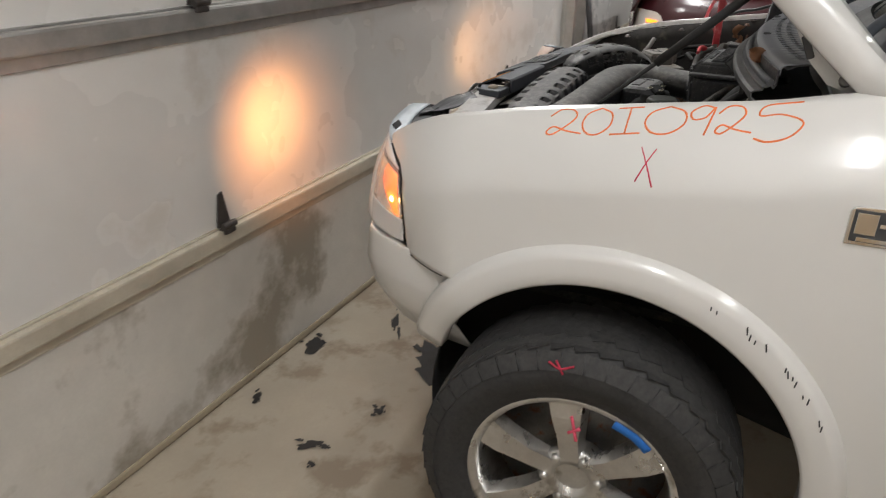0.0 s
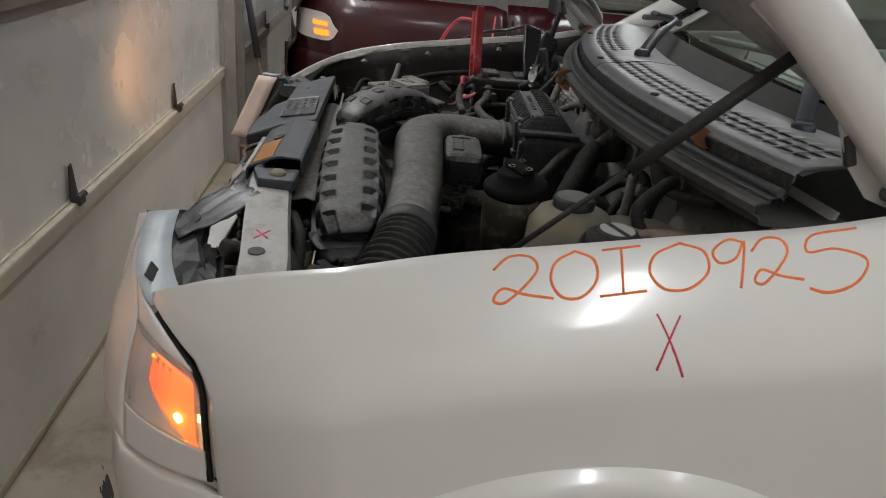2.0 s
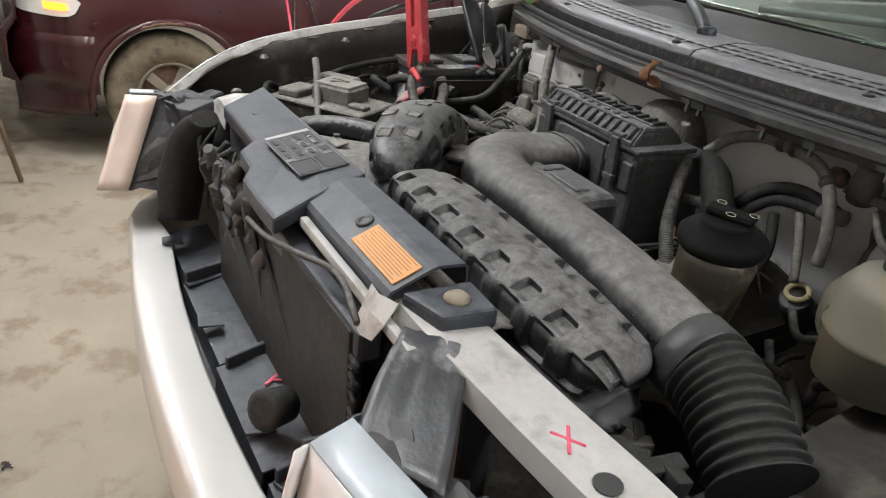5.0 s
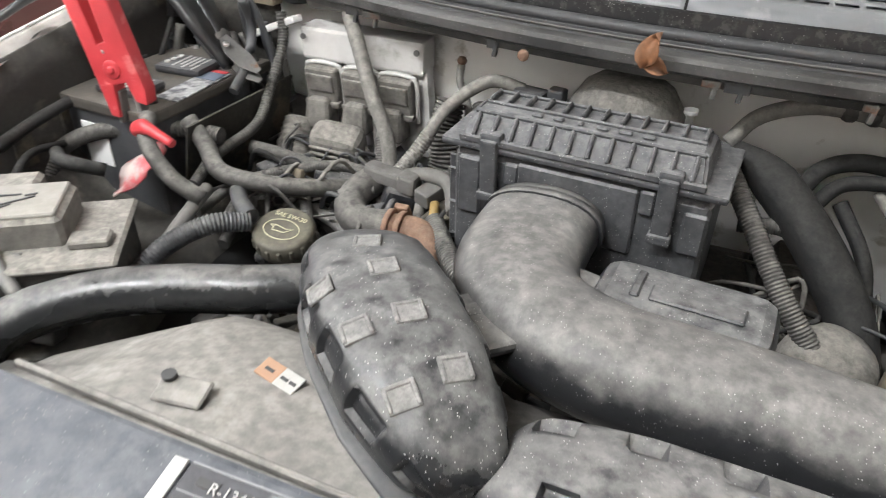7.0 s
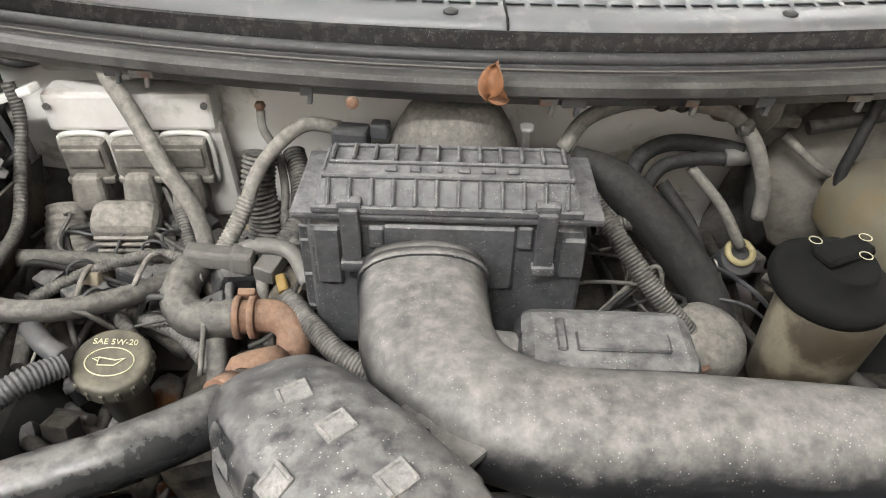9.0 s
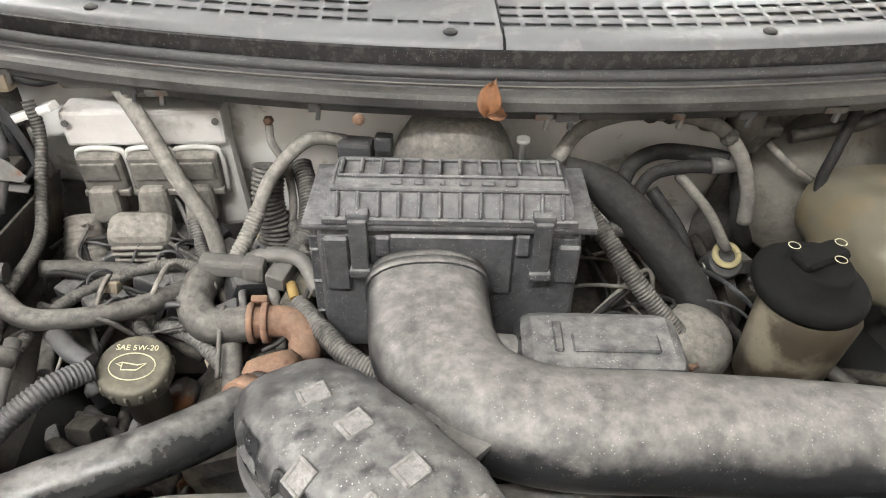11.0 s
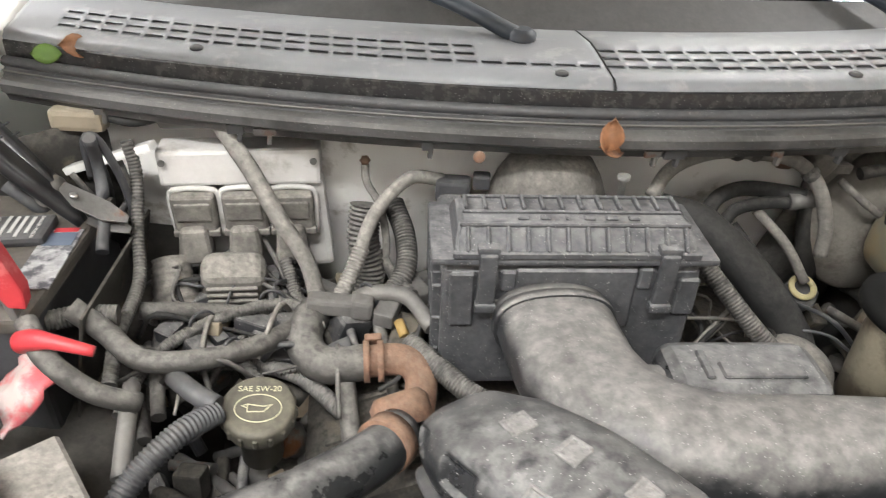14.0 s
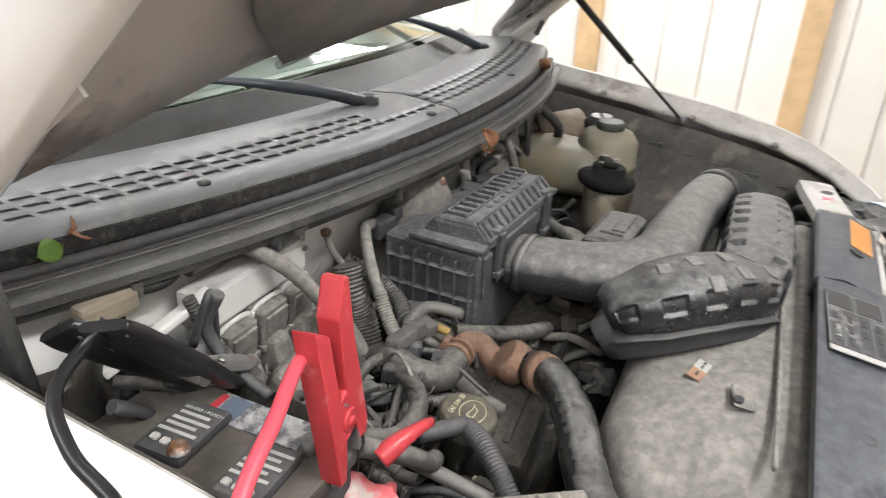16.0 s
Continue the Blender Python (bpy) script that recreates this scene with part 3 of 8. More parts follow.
def wheel(sign, place, steer, marked):
    """Road wheel: tyre with tread blocks, six-spoke alloy rim, hub."""
    m = pose(*place, 0, 0, steer) @ pose(0, 0, 0, 0, 90 * sign, 0)
    w = under(truck, "wheel", "steered wheel with worn tyre and alloy rim")
    bm = B()
    lathe(bm, [(0.240, -0.11), (0.262, -0.126), (0.275, -0.130), (0.278, -0.133), (0.335, -0.137), (0.366, -0.122), (0.381, -0.088), (0.384, 0), (0.381, 0.088), (0.366, 0.122), (0.335, 0.137), (0.300, 0.1365), (0.297, 0.1345), (0.278, 0.133), (0.275, 0.130), (0.262, 0.126), (0.240, 0.11)], sides=72, ring=True)
    tread = B()
    for row_at, wid, shift in ((-0.088, 0.040, 0), (-0.040, 0.038, 0.5), (0.0, 0.03, 0.0), (0.040, 0.038, 0.5), (0.088, 0.040, 0)):
        for i in range(44):
            a = 2 * math.pi * (i + shift) / 44
            r = 0.3815 if abs(row_at) < 0.06 else 0.3775
            b = B()
            box(b, (0.004, 0.049, wid))
            b.transform(Matrix.Rotation(a, 4, "Z") @ Matrix.Translation((r, 0, row_at)) @ Matrix.Rotation(0.35 if row_at > 0 else -0.35, 4, "X"))
            join(tread, b)
    for i in range(44):
        a = 2 * math.pi * (i + 0.3) / 44
        b = B()
        box(b, (0.042, 0.041 + 0.003 * (i % 3), 0.005))
        b.transform(Matrix.Rotation(a, 4, "Z") @ Matrix.Translation((0.3545, 0, 0.1265)) @ Matrix.Rotation(radians(32), 4, "Y"))
        join(tread, b)
    bm.transform(m)
    tyre = part("tyre", bm, TYRE, w, "worn black tyre with chunky tread")
    tread.transform(m)
    tagged(part("tread", tread, TYRE, tyre), "", "", "", "stuff")
    bm = B()
    lathe(bm, [(0.246, -0.10), (0.246, 0.10), (0.258, 0.112), (0.254, 0.12), (0.238, 0.114), (0.228, 0.09), (0.226, -0.10)], sides=64, ring=True)
    for i in range(6):
        b = B()
        loft(b, [[(0.045, -0.030, 0.055), (0.045, -0.022, 0.085), (0.045, 0.022, 0.085), (0.045, 0.030, 0.055)],
                 [(0.12, -0.036, 0.066), (0.12, -0.024, 0.100), (0.12, 0.024, 0.100), (0.12, 0.036, 0.066)],
                 [(0.19, -0.046, 0.072), (0.19, -0.034, 0.106), (0.19, 0.034, 0.106), (0.19, 0.046, 0.072)],
                 [(0.235, -0.052, 0.066), (0.235, -0.040, 0.100), (0.235, 0.040, 0.100), (0.235, 0.052, 0.066)]], smooth=False)
        b.transform(Matrix.Rotation(2 * math.pi * i / 6 + 0.12, 4, "Z"))
        join(bm, b)
    lathe(bm, [(0.085, 0.03), (0.085, 0.075), (0.07, 0.088), (0.045, 0.088), (0.042, 0.07)], sides=32)
    bm.transform(m)
    part("rim", bm, BRIGHT, w, "dirty six-spoke alloy rim")
    bm = B()
    lathe(bm, [(0.215, -0.09), (0.215, -0.02), (0.05, -0.02)], sides=32)
    bm.transform(m)
    part("brake_drum", bm, STEEL, w)
    for i in range(6):
        a = 2 * math.pi * (i + 0.5) / 6 + 0.12
        bm = B()
        lathe(bm, [(0.013, 0.05), (0.013, 0.092), (0.006, 0.098)], (0.066 * math.cos(a), 0.066 * math.sin(a), 0), sides=6)
        bm.transform(m)
        part("lug_nut", bm, BRIGHT, w)
    if marked:
        def mark(name, strokes, material, width=0.006):
            bm = B()
            for s in strokes:
                sweep(bm, s, width, 0.002, sides=6, steps=4)
            bm.transform(m)
            part(name, bm, material, w)
        return mark


mark_wheel = wheel(1, (0.958, -0.155, 0.372), 4, True)
wheel(-1, (-0.90, -0.155, 0.372), 4, False)

# bumper cover: wraps from arch to arch under the lamps
bm = B()
rows = []
for s in np.linspace(-1, 1, 81):
    a = abs(s)
    if a < 0.72:
        x = s / 0.72 * 0.62
        y = -0.938 + 0.048 * (x / 0.62) ** 2
    else:
        k = (a - 0.72) / 0.28
        x = math.copysign(float(np.interp(k, [0, 0.2, 0.38, 0.56, 0.74, 0.88, 1], [0.62, 0.715, 0.795, 0.852, 0.897, 0.927, 0.945])), s)
        y = float(np.interp(k, [0, 0.2, 0.38, 0.56, 0.74, 0.88, 1], [-0.89, -0.885, -0.848, -0.778, -0.690, -0.605, -0.520]))
    zt = 0.80 if a < 0.72 else 0.80 + 0.020 * (a - 0.72) / 0.28
    inset = 0.085 if a < 0.72 else 0.085 * (1 - a) / 0.28
    n = Vector((x * 0.5, y, 0)).normalized()
    rows.append([(x - n.x * o * inset / 0.085, y - n.y * o * inset / 0.085, zt + dz) for o, dz in ((0.085, -0.004), (0.080, -0.001), (0.010, 0.004), (0.004, 0.003))]
                + [(x + n.x * o, y + n.y * o, zt + dz) for o, dz in ((0.0, -0.003), (0.002, -0.012), (0.010, -0.085), (0.008, -0.10), (-0.010, -0.17), (-0.06, -0.25))])
loft(bm, rows)
part("bumper_cover", bm, WHITE, truck, "white front bumper cover", thick=0.004)
for side in (-1, 1):
    bm = B()
    sweep(bm, [(side * (fender_x(y, 0.808) + 0.001), y, 0.8065) for y in np.linspace(-0.68, -0.53, 9)], 0.0022, sides=6, steps=1)
    part("body_seam", bm, DEEP, truck)


def headlamp(sign):
    """Headlamp: housing, clear wraparound lens, reflector, amber signal section with bulb."""
    h = under(truck, "headlamp", "clear wraparound headlamp with lit amber corner signal")
    def surf(u, v, inset=0.0):
        """u: 0 at the fender to 1 inboard; v: 0 low to 1 high."""
        ry = float(np.interp(v, [0, 0.7, 0.78, 0.84, 0.91, 1.0], [-0.694, -0.691, -0.696, -0.710, -0.740, -0.787]))
        rz = float(np.interp(v, [0, 0.7, 0.78, 0.84, 0.91, 1.0], [0.822, 0.988, 1.010, 1.028, 1.041, 1.058]))
        rear = Vector((fender_x(ry + 0.012, rz) - 0.012, ry, rz))
        front = Vector((0.52 - 0.03 * v, -0.925 + 0.055 * v ** 1.2, 0.875 + 0.214 * v)) if sign > 0 else Vector((0.655 + 0.06 * v, -0.940 + 0.085 * v, 0.905 + 0.195 * v))
        mid = Vector((0.825 - 0.10 * v, -0.935 + 0.095 * v ** 3, 0.842 + 0.250 * v)) if sign > 0 else Vector((0.86 - 0.04 * v, -0.950 + 0.10 * v ** 3, 0.860 + 0.235 * v))
        p = rear * (1 - u) ** 2 + mid * 2 * u * (1 - u) + front * u * u
        p = p + Vector((-0.3, 0.9, 0)) * inset
        return (sign * p.x, p.y, p.z)
    for u0, u1, v0, v1, stuff in ((0.0, 0.36, 0.0, 0.29, HAZE), (0.0, 0.36, 0.29, 0.82, LENS), (0.0, 0.36, 0.82, 1.0, HAZE), (0.36, 1.0, 0.0, 1.0, HAZE)):
        bm = B()
        loft(bm, [[surf(u, v) for u in np.linspace(u0, u1, 14)] for v in np.linspace(v0, v1, 12)])
        part("lens", bm, stuff, h, "clear plastic lens", thick=0.003).visible_shadow = False
    bm = B()
    loft(bm, [[surf(u, v, 0.022 + 0.02 * math.sin(u * 3.1)) for u in np.linspace(0.30, 1, 14)] for v in np.linspace(0.02, 0.98, 10)])
    part("reflector", bm, REFLECTOR, h, "silver reflector", thick=0.003)
    bm = B()
    loft(bm, [[surf(u, v, 0.005) for u in np.linspace(0.012, 0.07 + 0.17 * min(1.0, (v - 0.30) / 0.26), 8)] for v in np.linspace(0.30, 0.74, 12)])
    part("signal_lens", bm, AMBER, h, "amber corner signal lens", thick=0.004).visible_shadow = False
    bm = B()
    loft(bm, [[surf(u, v, 0.010) for u in np.linspace(0.012, 0.07 + 0.17 * min(1.0, (v - 0.30) / 0.26), 8)] for v in np.linspace(0.30, 0.74, 12)])
    part("signal_reflector", bm, BULB_SOFT, h, "glowing amber signal")
    bm = B()
    loft(bm, [[surf(u, v, 0.015) for u in np.linspace(0.0, 0.38, 8)] for v in np.linspace(0.02, 0.97, 10)])
    part("signal_box", bm, FROSTED, h, thick=0.004)
    bm = B()
    c = surf(0.10, 0.46, 0.008)
    bmesh.ops.create_icosphere(bm, subdivisions=2, radius=0.008, matrix=Matrix.Translation(c))
    part("signal_bulb", bm, BULB, h, "bright amber bulb")
    bm = B()
    loft(bm, [[Vector(surf(u, 1, i)) + Vector((0, 0, 0.004)) for u in np.linspace(0, 1, 12)] for i in (0.0, 0.02, 0.055)])
    part("top_strip", bm, surface("pale_blue_film", (0.55, 0.60, 0.64), 0.35, vary=0.12, scale=20, bump=0.2), h, "pale blue film along the lamp top", thick=0.003)
    bm = B()
    vs = np.linspace(0, 0.985, 22)
    fy = [float(np.interp(v, [0, 0.7, 0.78, 0.84, 0.91, 1.0], [-0.675, -0.672, -0.679, -0.694, -0.729, -0.782])) for v in vs]
    fz = [float(np.interp(v, [0, 0.7, 0.78, 0.84, 0.91, 1.0], [0.806, 1.003, 1.019, 1.036, 1.049, 1.065])) for v in vs]
    rows = [[surf(0, v) for v in vs]]
    rows.append([(p[0] - sign * 0.014, p[1] + 0.004, p[2]) for p in rows[0]])
    rows.append([(sign * (fender_x(y, z) - 0.014), y + 0.004, z) for y, z in zip(fy, fz)])
    rows.append([(sign * (fender_x(y, z) - 0.003), y + 0.003, z) for y, z in zip(fy, fz)])
    loft(bm, rows)
    sweep(bm, [(p[0] - sign * 0.004, p[1] + 0.005, p[2]) for p in rows[0]], 0.004, sides=6, steps=1)
    part("gasket", bm, DEEP, h, "black lamp gasket")
    bm = B()
    for dz in range(9):
        sweep(bm, [surf(u, 0.03 + 0.035 * dz, 0.004) for u in np.linspace(0.02, 0.34, 8)], 0.0011, sides=5, steps=1)
    part("lens_ribs", bm, HAZE, h)
    bm = B()
    crease = random.Random(31)
    back = [[Vector(surf(u, v, i)) + Vector((crease.uniform(-1, 1), crease.uniform(-1, 1), crease.uniform(-1, 1))) * (0.0 if i < 0.065 else 0.009) for u in np.linspace(0, 1, 11)] for v, i in ((1, 0.056), (0.975, 0.072), (0.99, 0.095), (0.93, 0.11), (0.75, 0.13), (0.45, 0.12), (0.1, 0.12), (0, 0.02))]
    loft(bm, back, smooth=False)
    part("lamp_housing", bm, BLACK_CLEAN, h, "black lamp housing", thick=0.003)
    bm = B()
    loft(bm, [[Vector(surf(1, v, i)) + Vector((crease.uniform(-1, 1), crease.uniform(-1, 1), crease.uniform(-1, 1))) * 0.005 for v in np.linspace(0.0, 1.0, 8)] for i in (0.0, 0.03, 0.06, 0.09, 0.125)], smooth=False)
    part("housing_side", bm, DARKGREY, h, thick=0.003)
    # The passenger rim carries the bulb's glow as its own tint
    bm = B()
    loft(bm, [[Vector(surf(1.0, v, i)) + Vector((0.009 if sign < 0 else 0.0, 0, 0)) for v in np.linspace(0.0, 1.0, 10)] for i in ((-0.016, -0.008, 0.002) if sign > 0 else (-0.012, 0.0, 0.03, 0.058))])
    part("lens_rim", bm, FROSTED if sign > 0 else AMBER_GLOW_TINT, h, "pale edge of the lamp lens" if sign > 0 else "pale lens edge with the amber glow in its colour", thick=0.004)


headlamp(1)
headlamp(-1)


# cowl line: front edge of the cowl grille
def cowl_y(x):
    return 0.042 + 0.22 * (x - 0.2) ** 2


# body behind: windshield, cabin shell, doors
bm = B()
rows = []
for k in np.linspace(0, 1, 10):
    z = 1.335 + 0.62 * k
    w = 0.80 - 0.13 * k
    rows.append([(x * w, 0.235 + cowl_y(x * 0.8) - 0.042 + 0.86 * k + 0.03 * x * x * k, z - 0.02 * x * x) for x in np.linspace(-1, 1, 21)])
loft(bm, rows)
glass = part("windshield", bm, GLASS, truck, "green-tinted windshield glass", thick=0.005)
glass.visible_shadow = False
bm = B()
loft(bm, [[(x * (0.795 - 0.13 * k), 0.226 + cowl_y(x * 0.8) - 0.042 + 0.86 * k + 0.03 * x * x * k, 1.337 + 0.62 * k - 0.02 * x * x) for x in np.linspace(-1, 1, 21)] for k in (0.0, 0.04, 0.085)])
part("frit_band", bm, surface("black_frit_band", (0.022, 0.022, 0.022), 0.5, vary=0.3, scale=15, dust=0.3, dust_colour=(0.09, 0.088, 0.083)), truck, "black band along the windshield base")
for s in (-1, 1):
    bm = B()
    sweep(bm, [(s * 0.87, 0.36, 1.30), (s * 0.83, 0.72, 1.55), (s * 0.72, 1.18, 1.96)], 0.045, 0.035, sides=10, power=0.7)
    part("a_pillar", bm, WHITE, truck)
bm = B()
loft(bm, [[(x, y, 1.97 + 0.05 * (1 - (x / 0.7) ** 2)) for x in np.linspace(-0.72, 0.72, 13)] for y in np.linspace(1.12, 2.6, 6)])
part("roof", bm, WHITE, truck, thick=0.03)
for s in (-1, 1):
    bm = B()
    loft(bm, [[(s * x, y, z) for y in np.linspace(0.93, 2.6, 6)] for x, z in ((0.93, 0.50), (0.985, 0.8), (0.985, 1.1), (0.94, 1.33))])
    part("door", bm, WHITE, truck, thick=0.02)
    bm = B()
    loft(bm, [[(s * x, y + dy * (2.6 - y) / 2.05, z) for y in np.linspace(0.55, 2.6, 6)] for x, z, dy in ((0.93, 1.34, 0), (0.76, 1.92, 0.45))])
    part("side_window", bm, GLASS, truck, thick=0.004)
bm = B()
box(bm, (1.9, 0.03, 1.6), (0, 2.62, 1.2))
box(bm, (1.84, 2.0, 0.05), (0, 1.6, 0.55))
part("cab_back", bm, BLACK_CLEAN, truck)
for s in (-1, 1):
    bm = B()
    loft(bm, [[(s * x, y, z) for y in np.linspace(2.66, 4.45, 8)] for x, z in ((0.93, 0.50), (0.985, 0.8), (0.985, 1.1), (0.95, 1.30), (0.90, 1.31), (0.88, 0.75))])
    part("bed_side", bm, WHITE, truck, thick=0.01)
    bm = B()
    lathe(bm, [(0.20, -0.10), (0.27, -0.128), (0.33, -0.135), (0.37, -0.09), (0.376, 0.0), (0.37, 0.09), (0.33, 0.135), (0.27, 0.128), (0.20, 0.10)], (s * 0.80, 3.30, 0.376), (0, 90, 0), 40)
    part("rear_tyre", bm, TYRE, truck)
bm = B()
box(bm, (1.80, 1.80, 0.04), (0, 3.55, 0.74), bevel=0.005)
part("bed_floor", bm, BLACK_CLEAN, truck)
bm = B()
box(bm, (1.80, 0.05, 0.56), (0, 4.44, 1.02), bevel=0.012)
part("tailgate", bm, WHITE, truck)
bm = B()
loft(bm, [[(x, y, z) for x in np.linspace(-0.78, 0.78, 9)] for y, z in ((0.46, 1.28), (0.62, 1.30), (0.86, 1.27), (0.92, 1.15), (0.93, 0.8))])
part("dashboard", bm, surface("grey_dashboard", (0.19, 0.195, 0.185), 0.7, vary=0.2), truck, thick=0.02)

# hood, raised on its rear hinges
HOOD_A = radians(41.5)


def hood_point(x, s, up=0.0):
    """A point of the raised hood: s metres from its rear edge, up off its face."""
    s = max(s, s * 0.9 + float(np.interp(abs(x), [0, 0.3, 0.546, 0.745, 0.80, 0.88], [0.36, 0.345, 0.30, 0.19, 0.08, 0.0])))
    return (x, 0.345 - s * math.cos(HOOD_A) + up * math.sin(HOOD_A), 1.322 + s * math.sin(HOOD_A) + up * math.cos(HOOD_A))


bm = B()
rows = []
for s in np.linspace(0, 1.12, 14):
    rows.append([hood_point(x, s, 0.03 * (1 - (x / 0.86) ** 4) - (0.03 if abs(x) > 0.85 else 0)) for x in np.linspace(-0.88, 0.88, 25)])
loft(bm, rows)
part("hood", bm, WHITE, truck, "raised white hood", thick=0.006)
for side in (-1, 1):
    bm = B()
    loft(bm, [[hood_point(side * x, s, up) for s in np.linspace(0.02, 1.10, 16)] for x, up in ((0.882, 0.0), (0.885, -0.03), (0.878, -0.062), (0.845, -0.068), (0.80, -0.045))])
    part("hood_side_flange", bm, WHITE, truck, thick=0.003)
bm = B()
rows = []
for s in np.linspace(0.03, 1.09, 12):
    rows.append([hood_point(x, s, -0.03 if abs(x) < 0.80 else -0.005) for x in np.linspace(-0.86, 0.86, 31)])
loft(bm, rows)
part("hood_inner_panel", bm, surface("dusty_hood_steel", (0.42, 0.405, 0.385), 0.55, vary=0.12, scale=5, bump=0.08, second=(0.20, 0.19, 0.175), second_amount=0.3, second_scale=6), truck, "dusty hood inner frame", thick=0.004)
bm = B()
loft(bm, [[hood_point(x * (0.52 + 0.2 * math.sin(min(1.0, (s - 0.06) / 0.4) * 1.57)), s, -0.045) for x in np.linspace(-1, 1, 17)] for s in np.linspace(0.06, 1.0, 16)])
part("hood_liner", bm, HOODPAD, truck, "grey felt hood liner", thick=0.012)
for foot, neck, head in (((0.80, -0.28, 1.185), (0.80, -0.12, 1.325), (0.80, 0.068, 1.495)), ((-0.842, 0.035, 1.105), (-0.841, 0.118, 1.205), (-0.838, 0.150, 1.370))):
    bm = B()
    sweep(bm, [foot, neck], 0.0045, sides=10, steps=2)
    part("prop_rod", bm, RUBBER, truck)
    bm = B()
    sweep(bm, [neck, head], 0.0095, sides=12, steps=2)
    part("prop_cylinder", bm, RUBBER, truck, "black gas strut")
    bm = B()
    bmesh.ops.create_icosphere(bm, subdivisions=2, radius=0.012, matrix=Matrix.Translation(foot))
    part("ball_joint", bm, BLACK_CLEAN, truck)
# Dark blocks laid on the frame draw its shaded slots
for x, s in ((-0.79, 0.16), (-0.79, 0.24), (0.79, 0.10), (0.79, 0.2)):
    bm = B()
    box(bm, (0.008, 0.018, 0.006), (0, 0, 0), bevel=0.002)
    bm.transform(Matrix.Translation(hood_point(x, s, -0.036)) @ Matrix.Rotation(-HOOD_A, 4, "X"))
    part("frame_slot", bm, INK, truck)

# hinge arms under the hood's rear corners
for side in (-1, 1):
    bm = B()
    slab(bm, [(-0.03, 1.555), (0.05, 1.502), (0.12, 1.472), (0.135, 1.415), (0.165, 1.362), (0.205, 1.320), (0.255, 1.303), (0.325, 1.322), (0.25, 1.40), (0.12, 1.515), (0.01, 1.600)], -0.002, 0.002, 0.0008)
    bm.transform(Matrix(((0, 0, 1, side * 0.838), (1, 0, 0, 0), (0, 1, 0, 0), (0, 0, 0, 1))))
    hinge = part("hood_hinge", bm, DULLWHITE, truck, "grey painted hood hinge arm")
    # A dark block stands in for the shade of the slot
    bm = B()
    box(bm, (0.012, 0.014, 0.045), (side * 0.838, 0.16, 1.385), (24, 0, 0), bevel=0.003)
    part("slot", bm, INK, hinge)
    bm = B()
    lathe(bm, [(0.012, -0.01), (0.012, 0.01), (0.007, 0.014)], (side * 0.838, 0.235, 1.33), (0, 90, 0), 12)
    part("bolt_head", bm, STEEL, hinge)

# engine bay shell
bm = B()
loft(bm, [[(x, y + cowl_y(x) * 0.35, z) for x in np.linspace(-0.76, 0.76, 14)] for y, z in ((0.235, 0.62), (0.235, 0.8), (0.23, 0.95), (0.19, 1.05), (0.155, 1.12), (0.150, 1.165), (0.172, 1.215), (0.190, 1.27))])
part("firewall", bm, FIREWALL, truck, "dusty white firewall", thick=0.01)
bm = B()
loft(bm, [[(x, y + cowl_y(x) * 0.35 + 0.006 * math.sin(x * 40), z) for x in np.linspace(0.40, 0.76, 9)] for y, z in ((0.21, 0.80), (0.205, 0.95), (0.165, 1.05), (0.135, 1.12), (0.130, 1.165), (0.145, 1.20))])
part("firewall_pad", bm, DIRTCOAT, truck, "dirt-caked grey pad on the firewall", thick=0.006)
bm = B()
loft(bm, [[(x, y, 0.62) for x in np.linspace(-0.6, 0.6, 8)] for y in np.linspace(-0.62, 0.2, 6)])
part("engine_bay_floor", bm, ENGINE, truck, thick=0.01)
for s in (-1, 1):
    bm = B()
    loft(bm, [[(s * x, y, z + (fender_top(y) - 1.22)) for y in np.linspace(-0.70, 0.25, 14)] for x, z in (((0.862, 1.203), (0.863, 1.150), (0.862, 1.10), (0.858, 1.02), (0.80, 0.96), (0.60, 0.93), (0.58, 0.62)) if s < 0 else ((0.82, 1.155), (0.80, 1.10), (0.77, 1.02), (0.70, 0.98), (0.60, 0.95), (0.58, 0.62)))])
    part("inner_fender", bm, surface("grimy_inner_fender", (0.024, 0.022, 0.020), 0.7, vary=0.4, scale=8, bump=0.3, dust=0.35, dust_colour=(0.14, 0.128, 0.108), second=(0.10, 0.09, 0.07), second_amount=0.15, second_scale=9, side=0.15), truck, thick=0.004)

# cowl grille with open slots, weatherstrip and shelf
xs = np.linspace(-0.80, 0.80, 41)
cols = []
x = -0.80
while x < 0.80:
    cols += [x, x + 0.0065]
    x += 0.0325
LINES = [(0.0, 1.322), (0.0, 1.336), (0.010, 1.344), (0.030, 1.3465), (0.042, 1.3478), (0.053, 1.349), (0.066, 1.351), (0.077, 1.352), (0.090, 1.354), (0.101, 1.355), (0.124, 1.357), (0.20, 1.352), (0.25, 1.342)]


